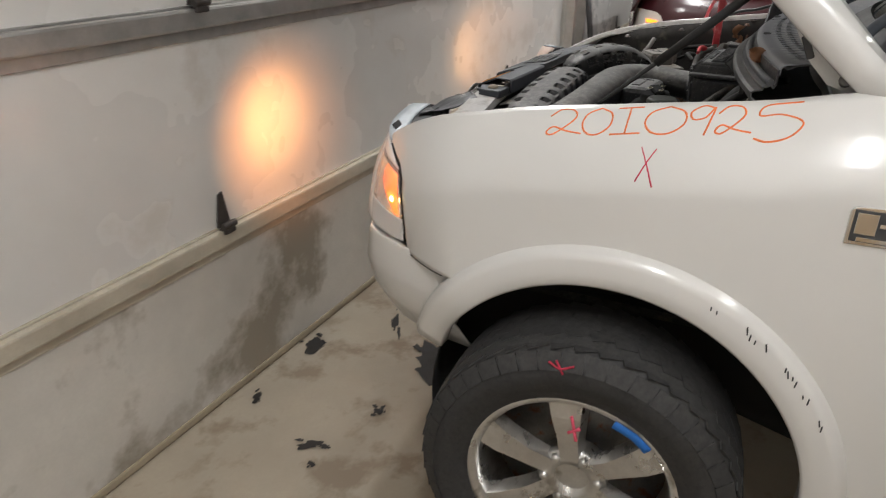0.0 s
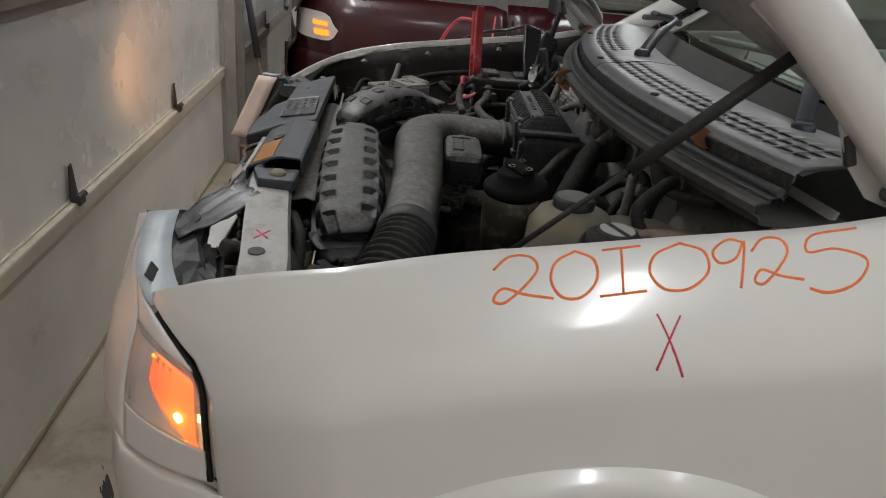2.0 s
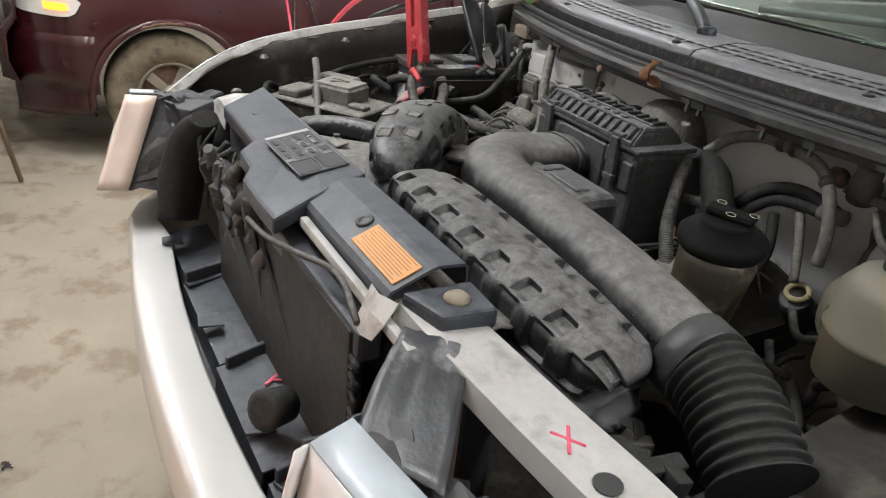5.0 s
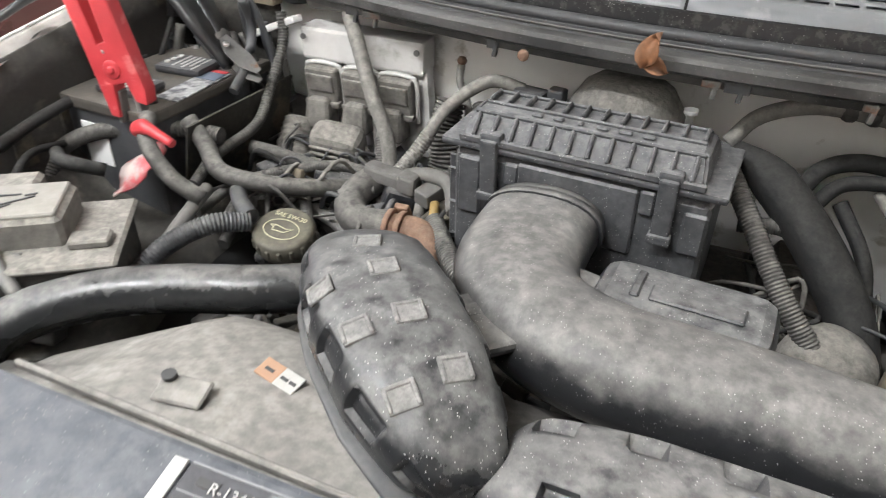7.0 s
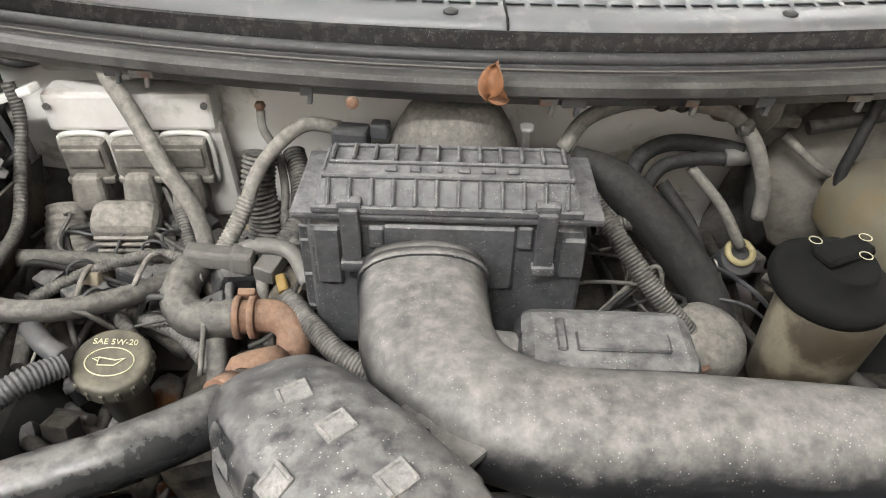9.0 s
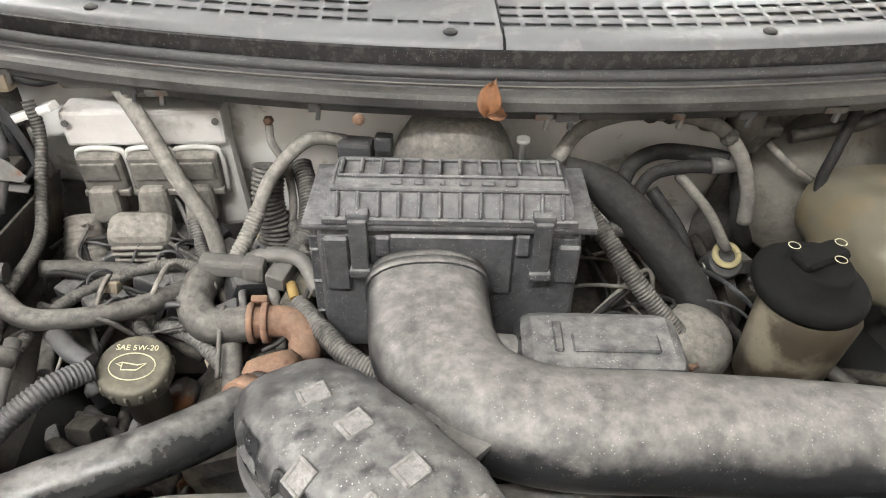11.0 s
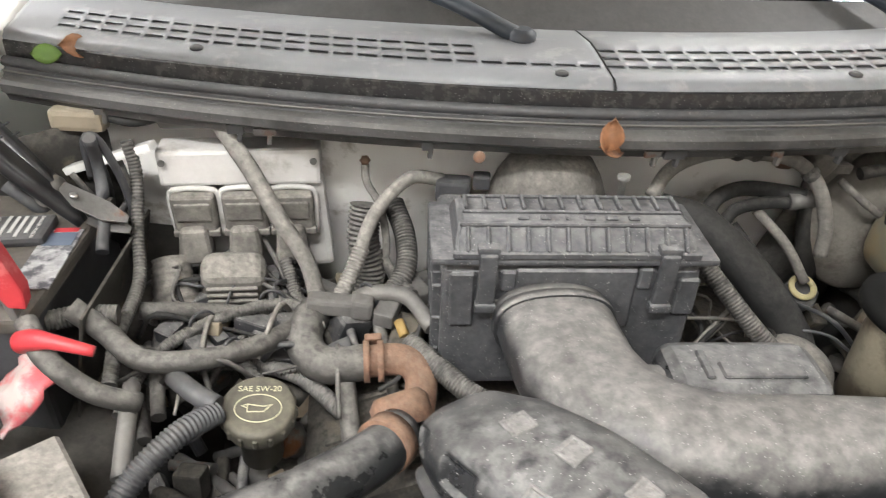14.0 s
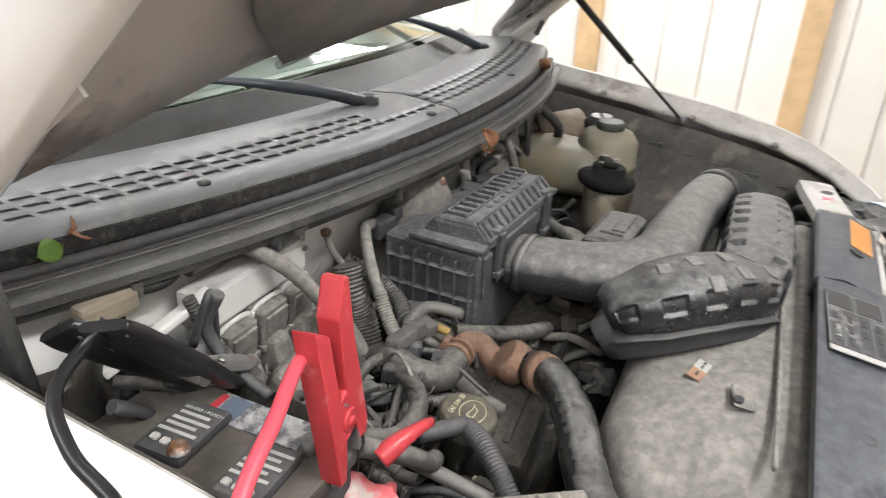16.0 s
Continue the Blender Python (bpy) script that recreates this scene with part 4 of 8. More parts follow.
def cowl_panel(x0, x1, label):
    use = sorted({x0, x1, *(x for x in cols if x0 + 0.004 < x < x1 - 0.004)})
    bm = B()
    grid = [[bm.verts.new((x, cowl_y(x) + dy, z)) for x in use] for dy, z in LINES]
    for j in range(len(LINES) - 1):
        for i in range(len(use) - 1):
            wide = use[i + 1] - use[i] > 0.01
            mount = -0.16 < use[i] < 0.01 and LINES[j][0] > 0.05
            fade = LINES[j][0] > 0.09 and use[i] > -0.34 and use[i] < 0.01
            if wide and j in (4, 6, 8) and not mount and not fade and abs(use[i]) < 0.74:
                continue
            bm.faces.new((grid[j][i], grid[j][i + 1], grid[j + 1][i + 1], grid[j + 1][i])).smooth = True
    return part("cowl_grille", bm, GREYCOWL, truck, label, thick=0.002)


cowl_panel(-0.80, 0.019, "weathered grey slotted cowl grille")
cowl_panel(0.0225, 0.80, "weathered grey slotted cowl grille")
bm = B()
sweep(bm, [(0.0207, cowl_y(0.0207) + dy, z - 0.0004) for dy, z in LINES], 0.0017, 0.0012, sides=6, steps=1)
part("cowl_joint", bm, DEEP, truck)
# Backing sheet set close under the slots, paled in place of light reaching in
bm = B()
loft(bm, [[(x, cowl_y(x) + dy, z) for x in xs] for dy, z in ((0.012, 1.333), (0.03, 1.3415), (0.05, 1.3445), (0.10, 1.3505), (0.13, 1.352), (0.22, 1.339))])
part("slot_backing", bm, surface("cowl_backing_plastic", (0.28, 0.287, 0.30), 0.7, vary=0.3), truck)
for x, y in ((-0.52, 0.022), (-0.045, 0.02), (0.36, 0.022)):
    bm = B()
    lathe(bm, [(0.009, 0), (0.009, 0.003), (0.005, 0.005)], (x, cowl_y(x) + y, 1.345), sides=12)
    part("push_pin", bm, BLACK_CLEAN, truck)
BAND = surface("mottled_black_band", (0.018, 0.018, 0.019), 0.5, vary=0.4, scale=20, bump=0.3, second=(0.055, 0.053, 0.05), second_amount=0.4, second_scale=70, flakes=0.6)
bm = B()
loft(bm, [[(x, cowl_y(x) + dy, z) for x in xs] for dy, z in ((-0.001, 1.333), (-0.004, 1.331), (-0.005, 1.302), (-0.010, 1.298))], smooth=False)
part("cowl_lip", bm, BAND, truck, "mottled black cowl front edge", thick=0.004)
bm = B()
loft(bm, [[(x, cowl_y(x) + dy, z) for x in xs] for dy, z in ((-0.004, 1.296), (-0.010, 1.304), (-0.016, 1.3055), (-0.019, 1.299), (-0.026, 1.297), (-0.028, 1.290))], smooth=False)
seal = part("weatherstrip", bm, DARKGREY, truck, "dusty rubber hood seal", thick=0.003)
bm = B()
sweep(bm, [(x, cowl_y(x) - 0.0135, 1.306) for x in np.linspace(-0.80, 0.80, 33)], 0.008, 0.0075, sides=14, steps=2)
part("seal_bulb", bm, DARKGREY, seal)
bm = B()
sweep(bm, [(x, cowl_y(x) - 0.0285, 1.2975) for x in np.linspace(-0.80, 0.80, 31)], 0.0014, sides=6, steps=2)
part("seal_edge", bm, GREYMETAL, truck, "bright metal edge under the seal")
bm = B()
loft(bm, [[(x, cowl_y(x) + dy, z) for x in xs] for dy, z in ((-0.024, 1.289), (-0.040, 1.286), (-0.0445, 1.283), (-0.044, 1.274), (-0.034, 1.268), (-0.030, 1.258), (0.02, 1.255), (0.14, 1.255))], smooth=False)
shelf = part("cowl_shelf", bm, surface("dirty_shelf_steel", (0.075, 0.074, 0.072), 0.42, vary=0.35, scale=12, bump=0.2, second=(0.028, 0.028, 0.028), second_amount=0.5, second_scale=9, dust=0.35, dust_colour=(0.17, 0.163, 0.152), side=0.2, flakes=0.5), truck, "dusty grey steel cowl shelf", thick=0.003)
bm = B()
sweep(bm, [(x, cowl_y(x) - 0.0455, 1.2835) for x in np.linspace(-0.80, 0.80, 31)], 0.0011, sides=6, steps=2)
part("shelf_edge", bm, DULLWHITE, shelf)
for k, x in enumerate((-0.66, -0.47, -0.43, -0.22, 0.07, 0.10, 0.24, 0.33, 0.45, 0.62)):
    bm = B()
    box(bm, (0.014 + 0.008 * (k % 3), 0.006, 0.010 + 0.005 * (k % 2)), (x, cowl_y(x) - 0.036, 1.262), (12, 0, 0), bevel=0.0015)
    box(bm, (0.006, 0.008, 0.022), (x + 0.005, cowl_y(x) - 0.034, 1.254), (0, 8, 0), bevel=0.0015)
    part("shelf_clip", bm, INK if k % 2 else STEEL, shelf)

# ---- writing and fittings on the body ----
def on_fender(y, z, out=0.0015):
    return (fender_x(y, z) + out, y, z)


GLYPHS = {
    "2": [[(0.02, 0.72), (0.28, 0.97), (0.62, 0.95), (0.76, 0.70), (0.55, 0.36), (0.20, 0.02), (0.02, 0.10), (0.18, 0.32), (0.55, 0.16), (1.0, 0.04)]],
    "0": [[(0.55, 1.0), (0.12, 0.80), (0.0, 0.42), (0.22, 0.05), (0.62, 0.02), (0.95, 0.35), (0.92, 0.78), (0.52, 1.0)]],
    "I": [[(0.10, 0.97), (0.90, 1.0)], [(0.50, 0.98), (0.48, 0.03)], [(0.0, 0.0), (0.95, 0.04)]],
    "9": [[(0.80, 0.92), (0.45, 1.0), (0.08, 0.78), (0.20, 0.52), (0.58, 0.60), (0.82, 0.95), (0.72, 0.40), (0.62, -0.05)]],
    "5": [[(0.95, 1.0), (0.20, 0.96), (0.08, 0.62), (0.55, 0.62), (1.02, 0.30), (0.80, -0.16), (0.35, -0.30), (0.02, -0.16)]],
}
spots = [("2", -0.312, 0.078), ("0", -0.236, 0.062), ("I", -0.174, 0.064), ("0", -0.107, 0.080), ("9", -0.026, 0.058), ("2", 0.028, 0.066), ("5", 0.098, 0.080)]
for ch, y0, w in spots:
    bm = B()
    for stroke in GLYPHS[ch]:
        path = [Vector((u, v, 0)) for u, v in stroke]
        path = curve_points(path, 6) if len(path) > 2 else [path[0].lerp(path[1], k) for k in np.linspace(0, 1, 8)]
        pts = []
        for p in path:
            y = y0 + p.x * w
            z = fender_top(y) - 0.053 + 0.046 * p.y
            pts.append(Vector(on_fender(y, z, 0.0012)) + Vector((0, 0, 0.001)))
        sweep(bm, pts, 0.0027, 0.0008, sides=6, steps=1, up=(0.8, 0, 0.6))
    part("grease_pencil_digit", bm, ORANGE_INK, truck, "orange grease-pencil digit")
bm = B()
for a, b in (((-0.102, 1.183), (-0.066, 1.114)), ((-0.071, 1.184), (-0.101, 1.120))):
    path = [Vector(on_fender(a[0] + (b[0] - a[0]) * k, a[1] + (b[1] - a[1]) * k + 0.004 * math.sin(k * 3), 0.002)) for k in np.linspace(0, 1, 6)]
    sweep(bm, path, 0.002, 0.0007, sides=6, steps=1, up=(1, 0, 0.1))
part("grease_pencil_cross", bm, RED_INK, truck, "small red grease-pencil cross")

# side badge: plate, rim, plain dark shapes
y0, z0 = 0.284, 1.068
bm = B()
slab(bm, [(0, 0), (0.155, 0.004), (0.165, 0.012), (0.168, 0.068), (0.16, 0.077), (0.008, 0.073), (0, 0.065)], 0, 0.006, 0.002)
bm.transform(pose(0.987, y0, z0, 90, 0, 90))
badge = part("side_badge", bm, CHROME, truck, "chrome model badge with dark shapes")
bm = B()
box(bm, (0.152, 0.060, 0.003), (0.083, 0.038, 0.0062), bevel=0.001)
bm.transform(pose(0.987, y0, z0, 90, 0, 90))
part("badge_field", bm, INK, badge)
for u, v, w, h in ((0.012, 0.024, 0.034, 0.040), (0.050, 0.040, 0.012, 0.008), (0.066, 0.024, 0.012, 0.040), (0.084, 0.024, 0.032, 0.040), (0.122, 0.024, 0.032, 0.040), (0.018, 0.010, 0.075, 0.008)):
    bm = B()
    box(bm, (w, h, 0.003), (u + w / 2, v + h / 2, 0.0088), bevel=0.0008)
    bm.transform(pose(0.987, y0, z0, 90, 0, 90))
    part("badge_shape", bm, CHROME, badge)

# scuffs along the flare
rnd = random.Random(4)
for deg in (66, 64.5, 57, 55.5, 54, 51.5, 45, 43.8, 42.5, 41, 37.5, 36, 30, 28.5):
    a = radians(deg)
    bm = B()
    r = ARCH_R - 0.024 + rnd.uniform(-0.006, 0.004)
    y, z = ARCH_Y + r * math.cos(a), ARCH_Z + r * math.sin(a)
    x = fender_x(ARCH_Y + ARCH_R * math.cos(a), ARCH_Z + ARCH_R * math.sin(a)) + 0.0265
    box(bm, (0.004, 0.003, rnd.uniform(0.008, 0.02)), (x, y, z), (rnd.uniform(-15, 15), 0, 0), bevel=0.0008)
    part("scuff_mark", bm, INK, truck)

# marks on the wheel
mark_wheel("tyre_mark", [[(-0.352, -0.068, 0.135), (-0.340, -0.042, 0.137), (-0.352, -0.012, 0.135)], [(-0.358, -0.052, 0.134), (-0.328, -0.034, 0.138)]], RED_INK, 0.0028)
mark_wheel("rim_mark", [[(-0.20, -0.01, 0.108), (-0.13, 0.005, 0.103)], [(-0.17, 0.012, 0.107), (-0.15, -0.015, 0.105)]], PINK_INK, 0.004)
mark_wheel("blue_mark", [[(-0.215, 0.085, 0.118), (-0.195, 0.13, 0.118), (-0.165, 0.165, 0.118)]], BLUE_INK, 0.012)

# wipers
def wiper(pivot, elbow, blade, clip):
    w = under(truck, "wiper", "dark grey windshield wiper")
    bm = B()
    sweep(bm, [pivot, tuple(np.array(pivot) * 0.6 + np.array(elbow) * 0.4 + np.array((0, 0, 0.012))), elbow, tuple(np.array(clip) + np.array((0, -0.004, 0.012)))], [0.016, 0.015, 0.006, 0.004], [0.012, 0.011, 0.004, 0.0025], sides=12)
    part("arm", bm, surface("blue_grey_arm", (0.025, 0.032, 0.042), 0.45, vary=0.15), w)
    bm = B()
    lathe(bm, [(0.02, -0.02), (0.02, 0.008), (0.013, 0.014)], pivot, sides=16)
    part("pivot_cap", bm, surface("blue_grey_cap", (0.025, 0.032, 0.042), 0.45, vary=0.15), w)
    bm = B()
    sweep(bm, blade, 0.006, 0.009, sides=10, steps=4)
    part("blade", bm, BLACK_CLEAN, w)
    bm = B()
    m = np.array(clip)
    box(bm, (0.065, 0.016, 0.016), tuple(m + np.array((0, -0.003, 0.008))), (35, 0, 0), bevel=0.005)
    part("blade_clip", bm, BLACK_CLEAN, w)


wiper((-0.075, 0.19, 1.358), (-0.36, 0.375, 1.425), [(-0.37, 0.395, 1.412), (-0.55, 0.415, 1.408), (-0.78, 0.43, 1.385)], (-0.64, 0.422, 1.401))
wiper((0.60, 0.24, 1.352), (0.34, 0.39, 1.452), [(0.55, 0.435, 1.425), (0.28, 0.40, 1.425), (-0.10, 0.372, 1.405)], (0.22, 0.396, 1.423))

# ---- engine bay: air intake ----
PIPE_PTS = [(-0.080, -0.12, 1.112), (-0.080, -0.20, 1.118), (-0.074, -0.262, 1.122), (-0.042, -0.322, 1.124), (0.03, -0.360, 1.123), (0.15, -0.369, 1.119), (0.34, -0.381, 1.108), (0.545, -0.407, 1.090)]
bm = B()
sweep(bm, PIPE_PTS, [0.072, 0.07, 0.068, 0.062, 0.058, 0.058, 0.054, 0.052], [0.042, 0.042, 0.045, 0.048, 0.05, 0.05, 0.05, 0.052], sides=28, steps=8, power=0.85)
pipe = part("intake_pipe", bm, PIPE, truck, "dusty black plastic intake pipe")
bm = B()
sweep(bm, [(-0.080, -0.152, 1.113), (-0.080, -0.137, 1.112)], 0.075, 0.046, sides=28, steps=2, power=0.85)
part("pipe_collar", bm, PIPE, pipe)
bm = B()
sweep(bm, [(0.515, -0.404, 1.093), (0.552, -0.408, 1.089)], 0.057, sides=28, steps=2)
part("clamp_band", bm, BLACK_CLEAN, pipe)
bm = B()
box(bm, (0.085, 0.05, 0.012), (-0.070, -0.376, 1.140), (0, 0, -48), bevel=0.005)
box(bm, (0.02, 0.06, 0.035), (-0.083, -0.366, 1.130), (0, 0, -48), bevel=0.005)
part("pipe_bracket", bm, PIPE, pipe)
bm = B()
sweep(bm, [(0.545, -0.407, 1.090), (0.59, -0.418, 1.081), (0.63, -0.434, 1.068), (0.68, -0.455, 1.045)], 0.053, sides=28, steps=26, ripple=0.08, ripple_every=0.015)
part("bellows", bm, RUBBER, truck, "ribbed black rubber intake bellows")
bm = B()
lathe(bm, [(0.07, -0.1), (0.08, 0.0), (0.075, 0.02)], (0.70, -0.47, 1.0), (0, -25, 0), 24)
part("intake_mouth", bm, BLACK_CLEAN, truck)


def top_of(ob, x, y):
    """Height and normal of a part's upper surface over (x, y)."""
    best = None
    for f in ob.data.polygons:
        c, n = f.center, f.normal
        if n.z > 0.25:
            d = (c.x - x) ** 2 + (c.y - y) ** 2
            if best is None or d < best[0]:
                best = (d, c.copy(), n.copy())
    d, c, n = best
    return c.z - (n.x * (x - c.x) + n.y * (y - c.y)) / n.z, n


def seat(ob, x, y, turn, lift=0.0):
    """A pose lying on a part's upper surface."""
    z, n = top_of(ob, x, y)
    return Matrix.Translation((x, y, z)) @ Vector((0, 0, 1)).rotation_difference(n).to_matrix().to_4x4() @ pose(0, 0, lift, 0, 0, turn)


def pocket(parent, m, w=0.036, d=0.026, h=0.006, material=None):
    """A moulded pocket: a raised tile with a lip round three of its sides."""
    bm = B()
    box(bm, (w, d, h), (0, 0, 0), bevel=0.0018, segs=2)
    for dx, dy, sx, sy in ((0, d / 2 - 0.002, w, 0.004), (w / 2 - 0.002, 0, 0.004, d * 0.9), (0.002 - w / 2, 0, 0.004, d * 0.9)):
        box(bm, (sx, sy, h), (dx, dy, 0.0012), bevel=0.001, segs=1)
    bm.transform(m)
    part("pocket", bm, material or parent.data.materials[0], parent)


def rib(parent, m, size, material=None, name="rib", bevel=0.002):
    bm = B()
    box(bm, size, bevel=bevel, segs=1)
    bm.transform(m)
    return part(name, bm, material or parent.data.materials[0], parent)


def notch(bm, sides, pitch, rows):
    """Presses pockets into a swept body: rows of (from, to, phase from, phase to, depth), angles in degrees about its axis."""
    bm.verts.ensure_lookup_table()
    rings = [bm.verts[i:i + sides] for i in range(0, len(bm.verts), sides)]
    centres = [sum((v.co for v in r), Vector()) / sides for r in rings]
    run = 0.0
    for i, (ring, c) in enumerate(zip(rings, centres)):
        if i:
            run += (c - centres[i - 1]).length
        ph = run / pitch % 1.0
        if i < 5 or i > len(rings) - 6:
            continue
        for k, v in enumerate(ring):
            a = (360 * (k + 0.5) / sides + 90) % 360 - 90
            for a0, a1, p0, p1, depth in rows:
                if a0 < a < a1 and p0 < ph < p1:
                    v.co += (c - v.co).normalized() * depth
                    v.tag = True
    for f in bm.faces:
        if len({v.tag for v in f.verts}) > 1:
            f.smooth = False
    return bm


# long resonator duct: lower half, seam, upper half with pockets
DUCT = [(0.004, -0.514, 1.112), (0.022, -0.516, 1.120), (0.10, -0.519, 1.122), (0.25, -0.518, 1.113), (0.40, -0.515, 1.099), (0.500, -0.512, 1.087), (0.516, -0.511, 1.080)]
bm = B()
sweep(bm, DUCT, [0.034, 0.054, 0.064, 0.067, 0.066, 0.058, 0.036], [0.020, 0.036, 0.042, 0.043, 0.042, 0.036, 0.018], sides=80, steps=26, power=0.68)
notch(bm, 80, 0.066, ((106, 140, 0.22, 0.62, 0.015), (40, 70, 0.55, 0.95, 0.011), (-20, 32, 0.30, 0.86, 0.007), (150, 200, 0.30, 0.86, 0.007)))
duct = part("resonator_duct", bm, BLACK, truck, "long black resonator duct with moulded pockets")
bm = B()
sweep(bm, [(x, y, z - 0.032) for x, y, z in DUCT], [0.044, 0.062, 0.072, 0.075, 0.074, 0.066, 0.046], 0.004, sides=20, steps=8, power=0.5)
part("seam_flange", bm, BLACK_CLEAN, duct)
bm = B()
sweep(bm, [(x, y, z - 0.06) for x, y, z in DUCT], [0.034, 0.050, 0.058, 0.060, 0.059, 0.052, 0.036], 0.03, sides=20, steps=6, power=0.6)
part("lower_shell", bm, BLACK_CLEAN, duct)
# elbow ahead of it
ELB = [(-0.220, -0.318, 1.130), (-0.213, -0.332, 1.142), (-0.190, -0.380, 1.159), (-0.142, -0.436, 1.166), (-0.085, -0.490, 1.158), (-0.036, -0.530, 1.136), (-0.020, -0.545, 1.118)]
bm = B()
sweep(bm, ELB, [0.034, 0.052, 0.064, 0.068, 0.064, 0.046, 0.024], [0.016, 0.032, 0.045, 0.049, 0.047, 0.036, 0.014], sides=80, steps=24, power=0.72)
notch(bm, 80, 0.055, ((4, 34, 0.25, 0.8, 0.005), (146, 176, 0.25, 0.8, 0.005)))
elbow = part("duct_elbow", bm, ELBOW, truck, "black ribbed duct elbow")
POCKET = surface("dust_filled_pocket", (0.10, 0.097, 0.093), 0.8, vary=0.3, scale=30, bump=0.3, dust=0.8, dust_colour=(0.27, 0.262, 0.25), side=0.5)
for x, y, turn in ((-0.182, -0.388, 24), (-0.146, -0.426, 38), (-0.185, -0.466, 40), (-0.102, -0.468, 40), (-0.050, -0.497, 42), (-0.132, -0.500, 42), (-0.076, -0.536, 44)):
    pocket(elbow, seat(elbow, x, y, turn), 0.026, 0.022, 0.0035, POCKET)
bm = B()
sweep(bm, [(x, y, z - 0.03) for x, y, z in ELB], [0.040, 0.056, 0.069, 0.073, 0.069, 0.052, 0.032], 0.004, sides=24, steps=8, power=0.6)
part("seam_flange", bm, BLACK_CLEAN, elbow)
bm = B()
sweep(bm, [(x * 0.98, y, z - 0.055) for x, y, z in ELB], [0.030, 0.044, 0.055, 0.058, 0.054, 0.040, 0.022], 0.028, sides=20, steps=6, power=0.6)
part("lower_shell", bm, BLACK_CLEAN, elbow)
bm = B()
sweep(bm, [(-0.055, -0.518, 1.10), (0.02, -0.518, 1.095)], 0.042, 0.028, sides=20, steps=2, power=0.6)
part("duct_joint", bm, BLACK, elbow)

bm = B()
box(bm, (0.180, 0.095, 0.080), (0.098, -0.262, 1.105), (0, 0, -4), bevel=0.030, segs=4)
sres = part("side_resonator", bm, ELBOW, truck, "small dusty resonator chamber")
rib(sres, pose(0.110, -0.275, 1.1455, 0, 0, -4), (0.09, 0.026, 0.005))
rib(sres, pose(0.052, -0.262, 1.1455, 0, 0, -4), (0.010, 0.045, 0.005))
bm = B()
sweep(bm, [(0.02, -0.255, 1.10), (-0.02, -0.26, 1.11)], 0.03, sides=14, steps=2)
part("neck", bm, PIPE, sres)

# air filter box
AB = pose(-0.048, -0.018, 0.036, 0, 0, -3.6) @ Matrix.Diagonal((0.9, 1, 1, 1))
bm = B()
box(bm, (0.355, 0.19, 0.19), (0, 0, 1.040), bevel=0.014, segs=3)
bm.transform(AB)
abox = part("air_filter_box", bm, AIRBOX, truck, "dusty black air filter box with clipped ribbed lid")
bm = B()
box(bm, (0.385, 0.140, 0.010), (0, -0.034, 1.148), bevel=0.004)
bm.transform(AB)
part("rim_flange", bm, AIRBOX, abox)
bm = B()
loft(bm, [[(sx * w, sy * d + dy, z) for sx, sy in ((-1, -1), (1, -1), (1, 1), (-1, 1))] for w, d, z, dy in ((0.163, 0.062, 1.152, -0.040), (0.162, 0.061, 1.158, -0.040), (0.159, 0.044, 1.176, -0.040), (0.156, 0.036, 1.183, -0.041), (0.153, 0.032, 1.185, -0.041))], smooth=False, closed=True)
bm.faces.new([v for v in bm.verts][-4:])
bmesh.ops.bevel(bm, geom=bm.edges[:], offset=0.004, segments=2, affect="EDGES")
bm.transform(AB)
lid = part("lid", bm, AIRBOX, abox, "ribbed lid")
for i in range(12):
    x = -0.145 + i * 0.0264
    rib(lid, AB @ pose(x, -0.090, 1.171, 46, 0, 0), (0.0055, 0.032, 0.013))
    rib(lid, AB @ pose(x, -0.032, 1.188, 0, 0, 0), (0.005, 0.034, 0.010))
rib(lid, AB @ pose(0, -0.076, 1.183, 20, 0, 0), (0.31, 0.004, 0.008))
rib(lid, AB @ pose(0, -0.050, 1.186, 0, 0, 0), (0.30, 0.004, 0.007))
rib(lid, AB @ pose(0, -0.012, 1.186, 0, 0, 0), (0.30, 0.004, 0.007))
rib(lid, AB @ pose(0, -0.103, 1.158, 0, 0, 0), (0.33, 0.006, 0.010))
for k, w in enumerate((0.016, 0.014, 0.007, 0.016, 0.018, 0.016)):
    rib(lid, AB @ pose(-0.07 + k * 0.030, -0.063, 1.1865, 0, 0, 0), (w, 0.010, 0.005), name="raised_bar")
for x in (-0.118, 0.122):
    bm = B()
    box(bm, (0.024, 0.010, 0.075), (x, -0.106, 1.125), (4, 0, 0), bevel=0.003)
    box(bm, (0.030, 0.016, 0.014), (x, -0.100, 1.163), bevel=0.004)
    box(bm, (0.030, 0.014, 0.012), (x, -0.106, 1.085), bevel=0.003)
    bm.transform(AB)
    part("latch", bm, AIRBOX, abox)
for x, w, h, z in ((0.004, 0.165, 0.088, 1.092), (-0.150, 0.034, 0.08, 1.09), (0.160, 0.030, 0.055, 1.095), (-0.088, 0.022, 0.030, 1.118), (0.098, 0.020, 0.032, 1.122)):
    rib(abox, AB @ pose(x, -0.097, z), (w, 0.008, h), bevel=0.003)
rib(abox, AB @ pose(-0.086, -0.099, 1.075), (0.045, 0.005, 0.032), material=GREYMETAL, name="label")
for z in (1.10, 1.05, 1.0):
    rib(abox, AB @ pose(-0.183, 0.0, z), (0.014, 0.17, 0.004))
for y in np.linspace(-0.08, 0.08, 7):
    rib(abox, AB @ pose(-0.183, y, 1.055), (0.014, 0.004, 0.13))
bm = B()
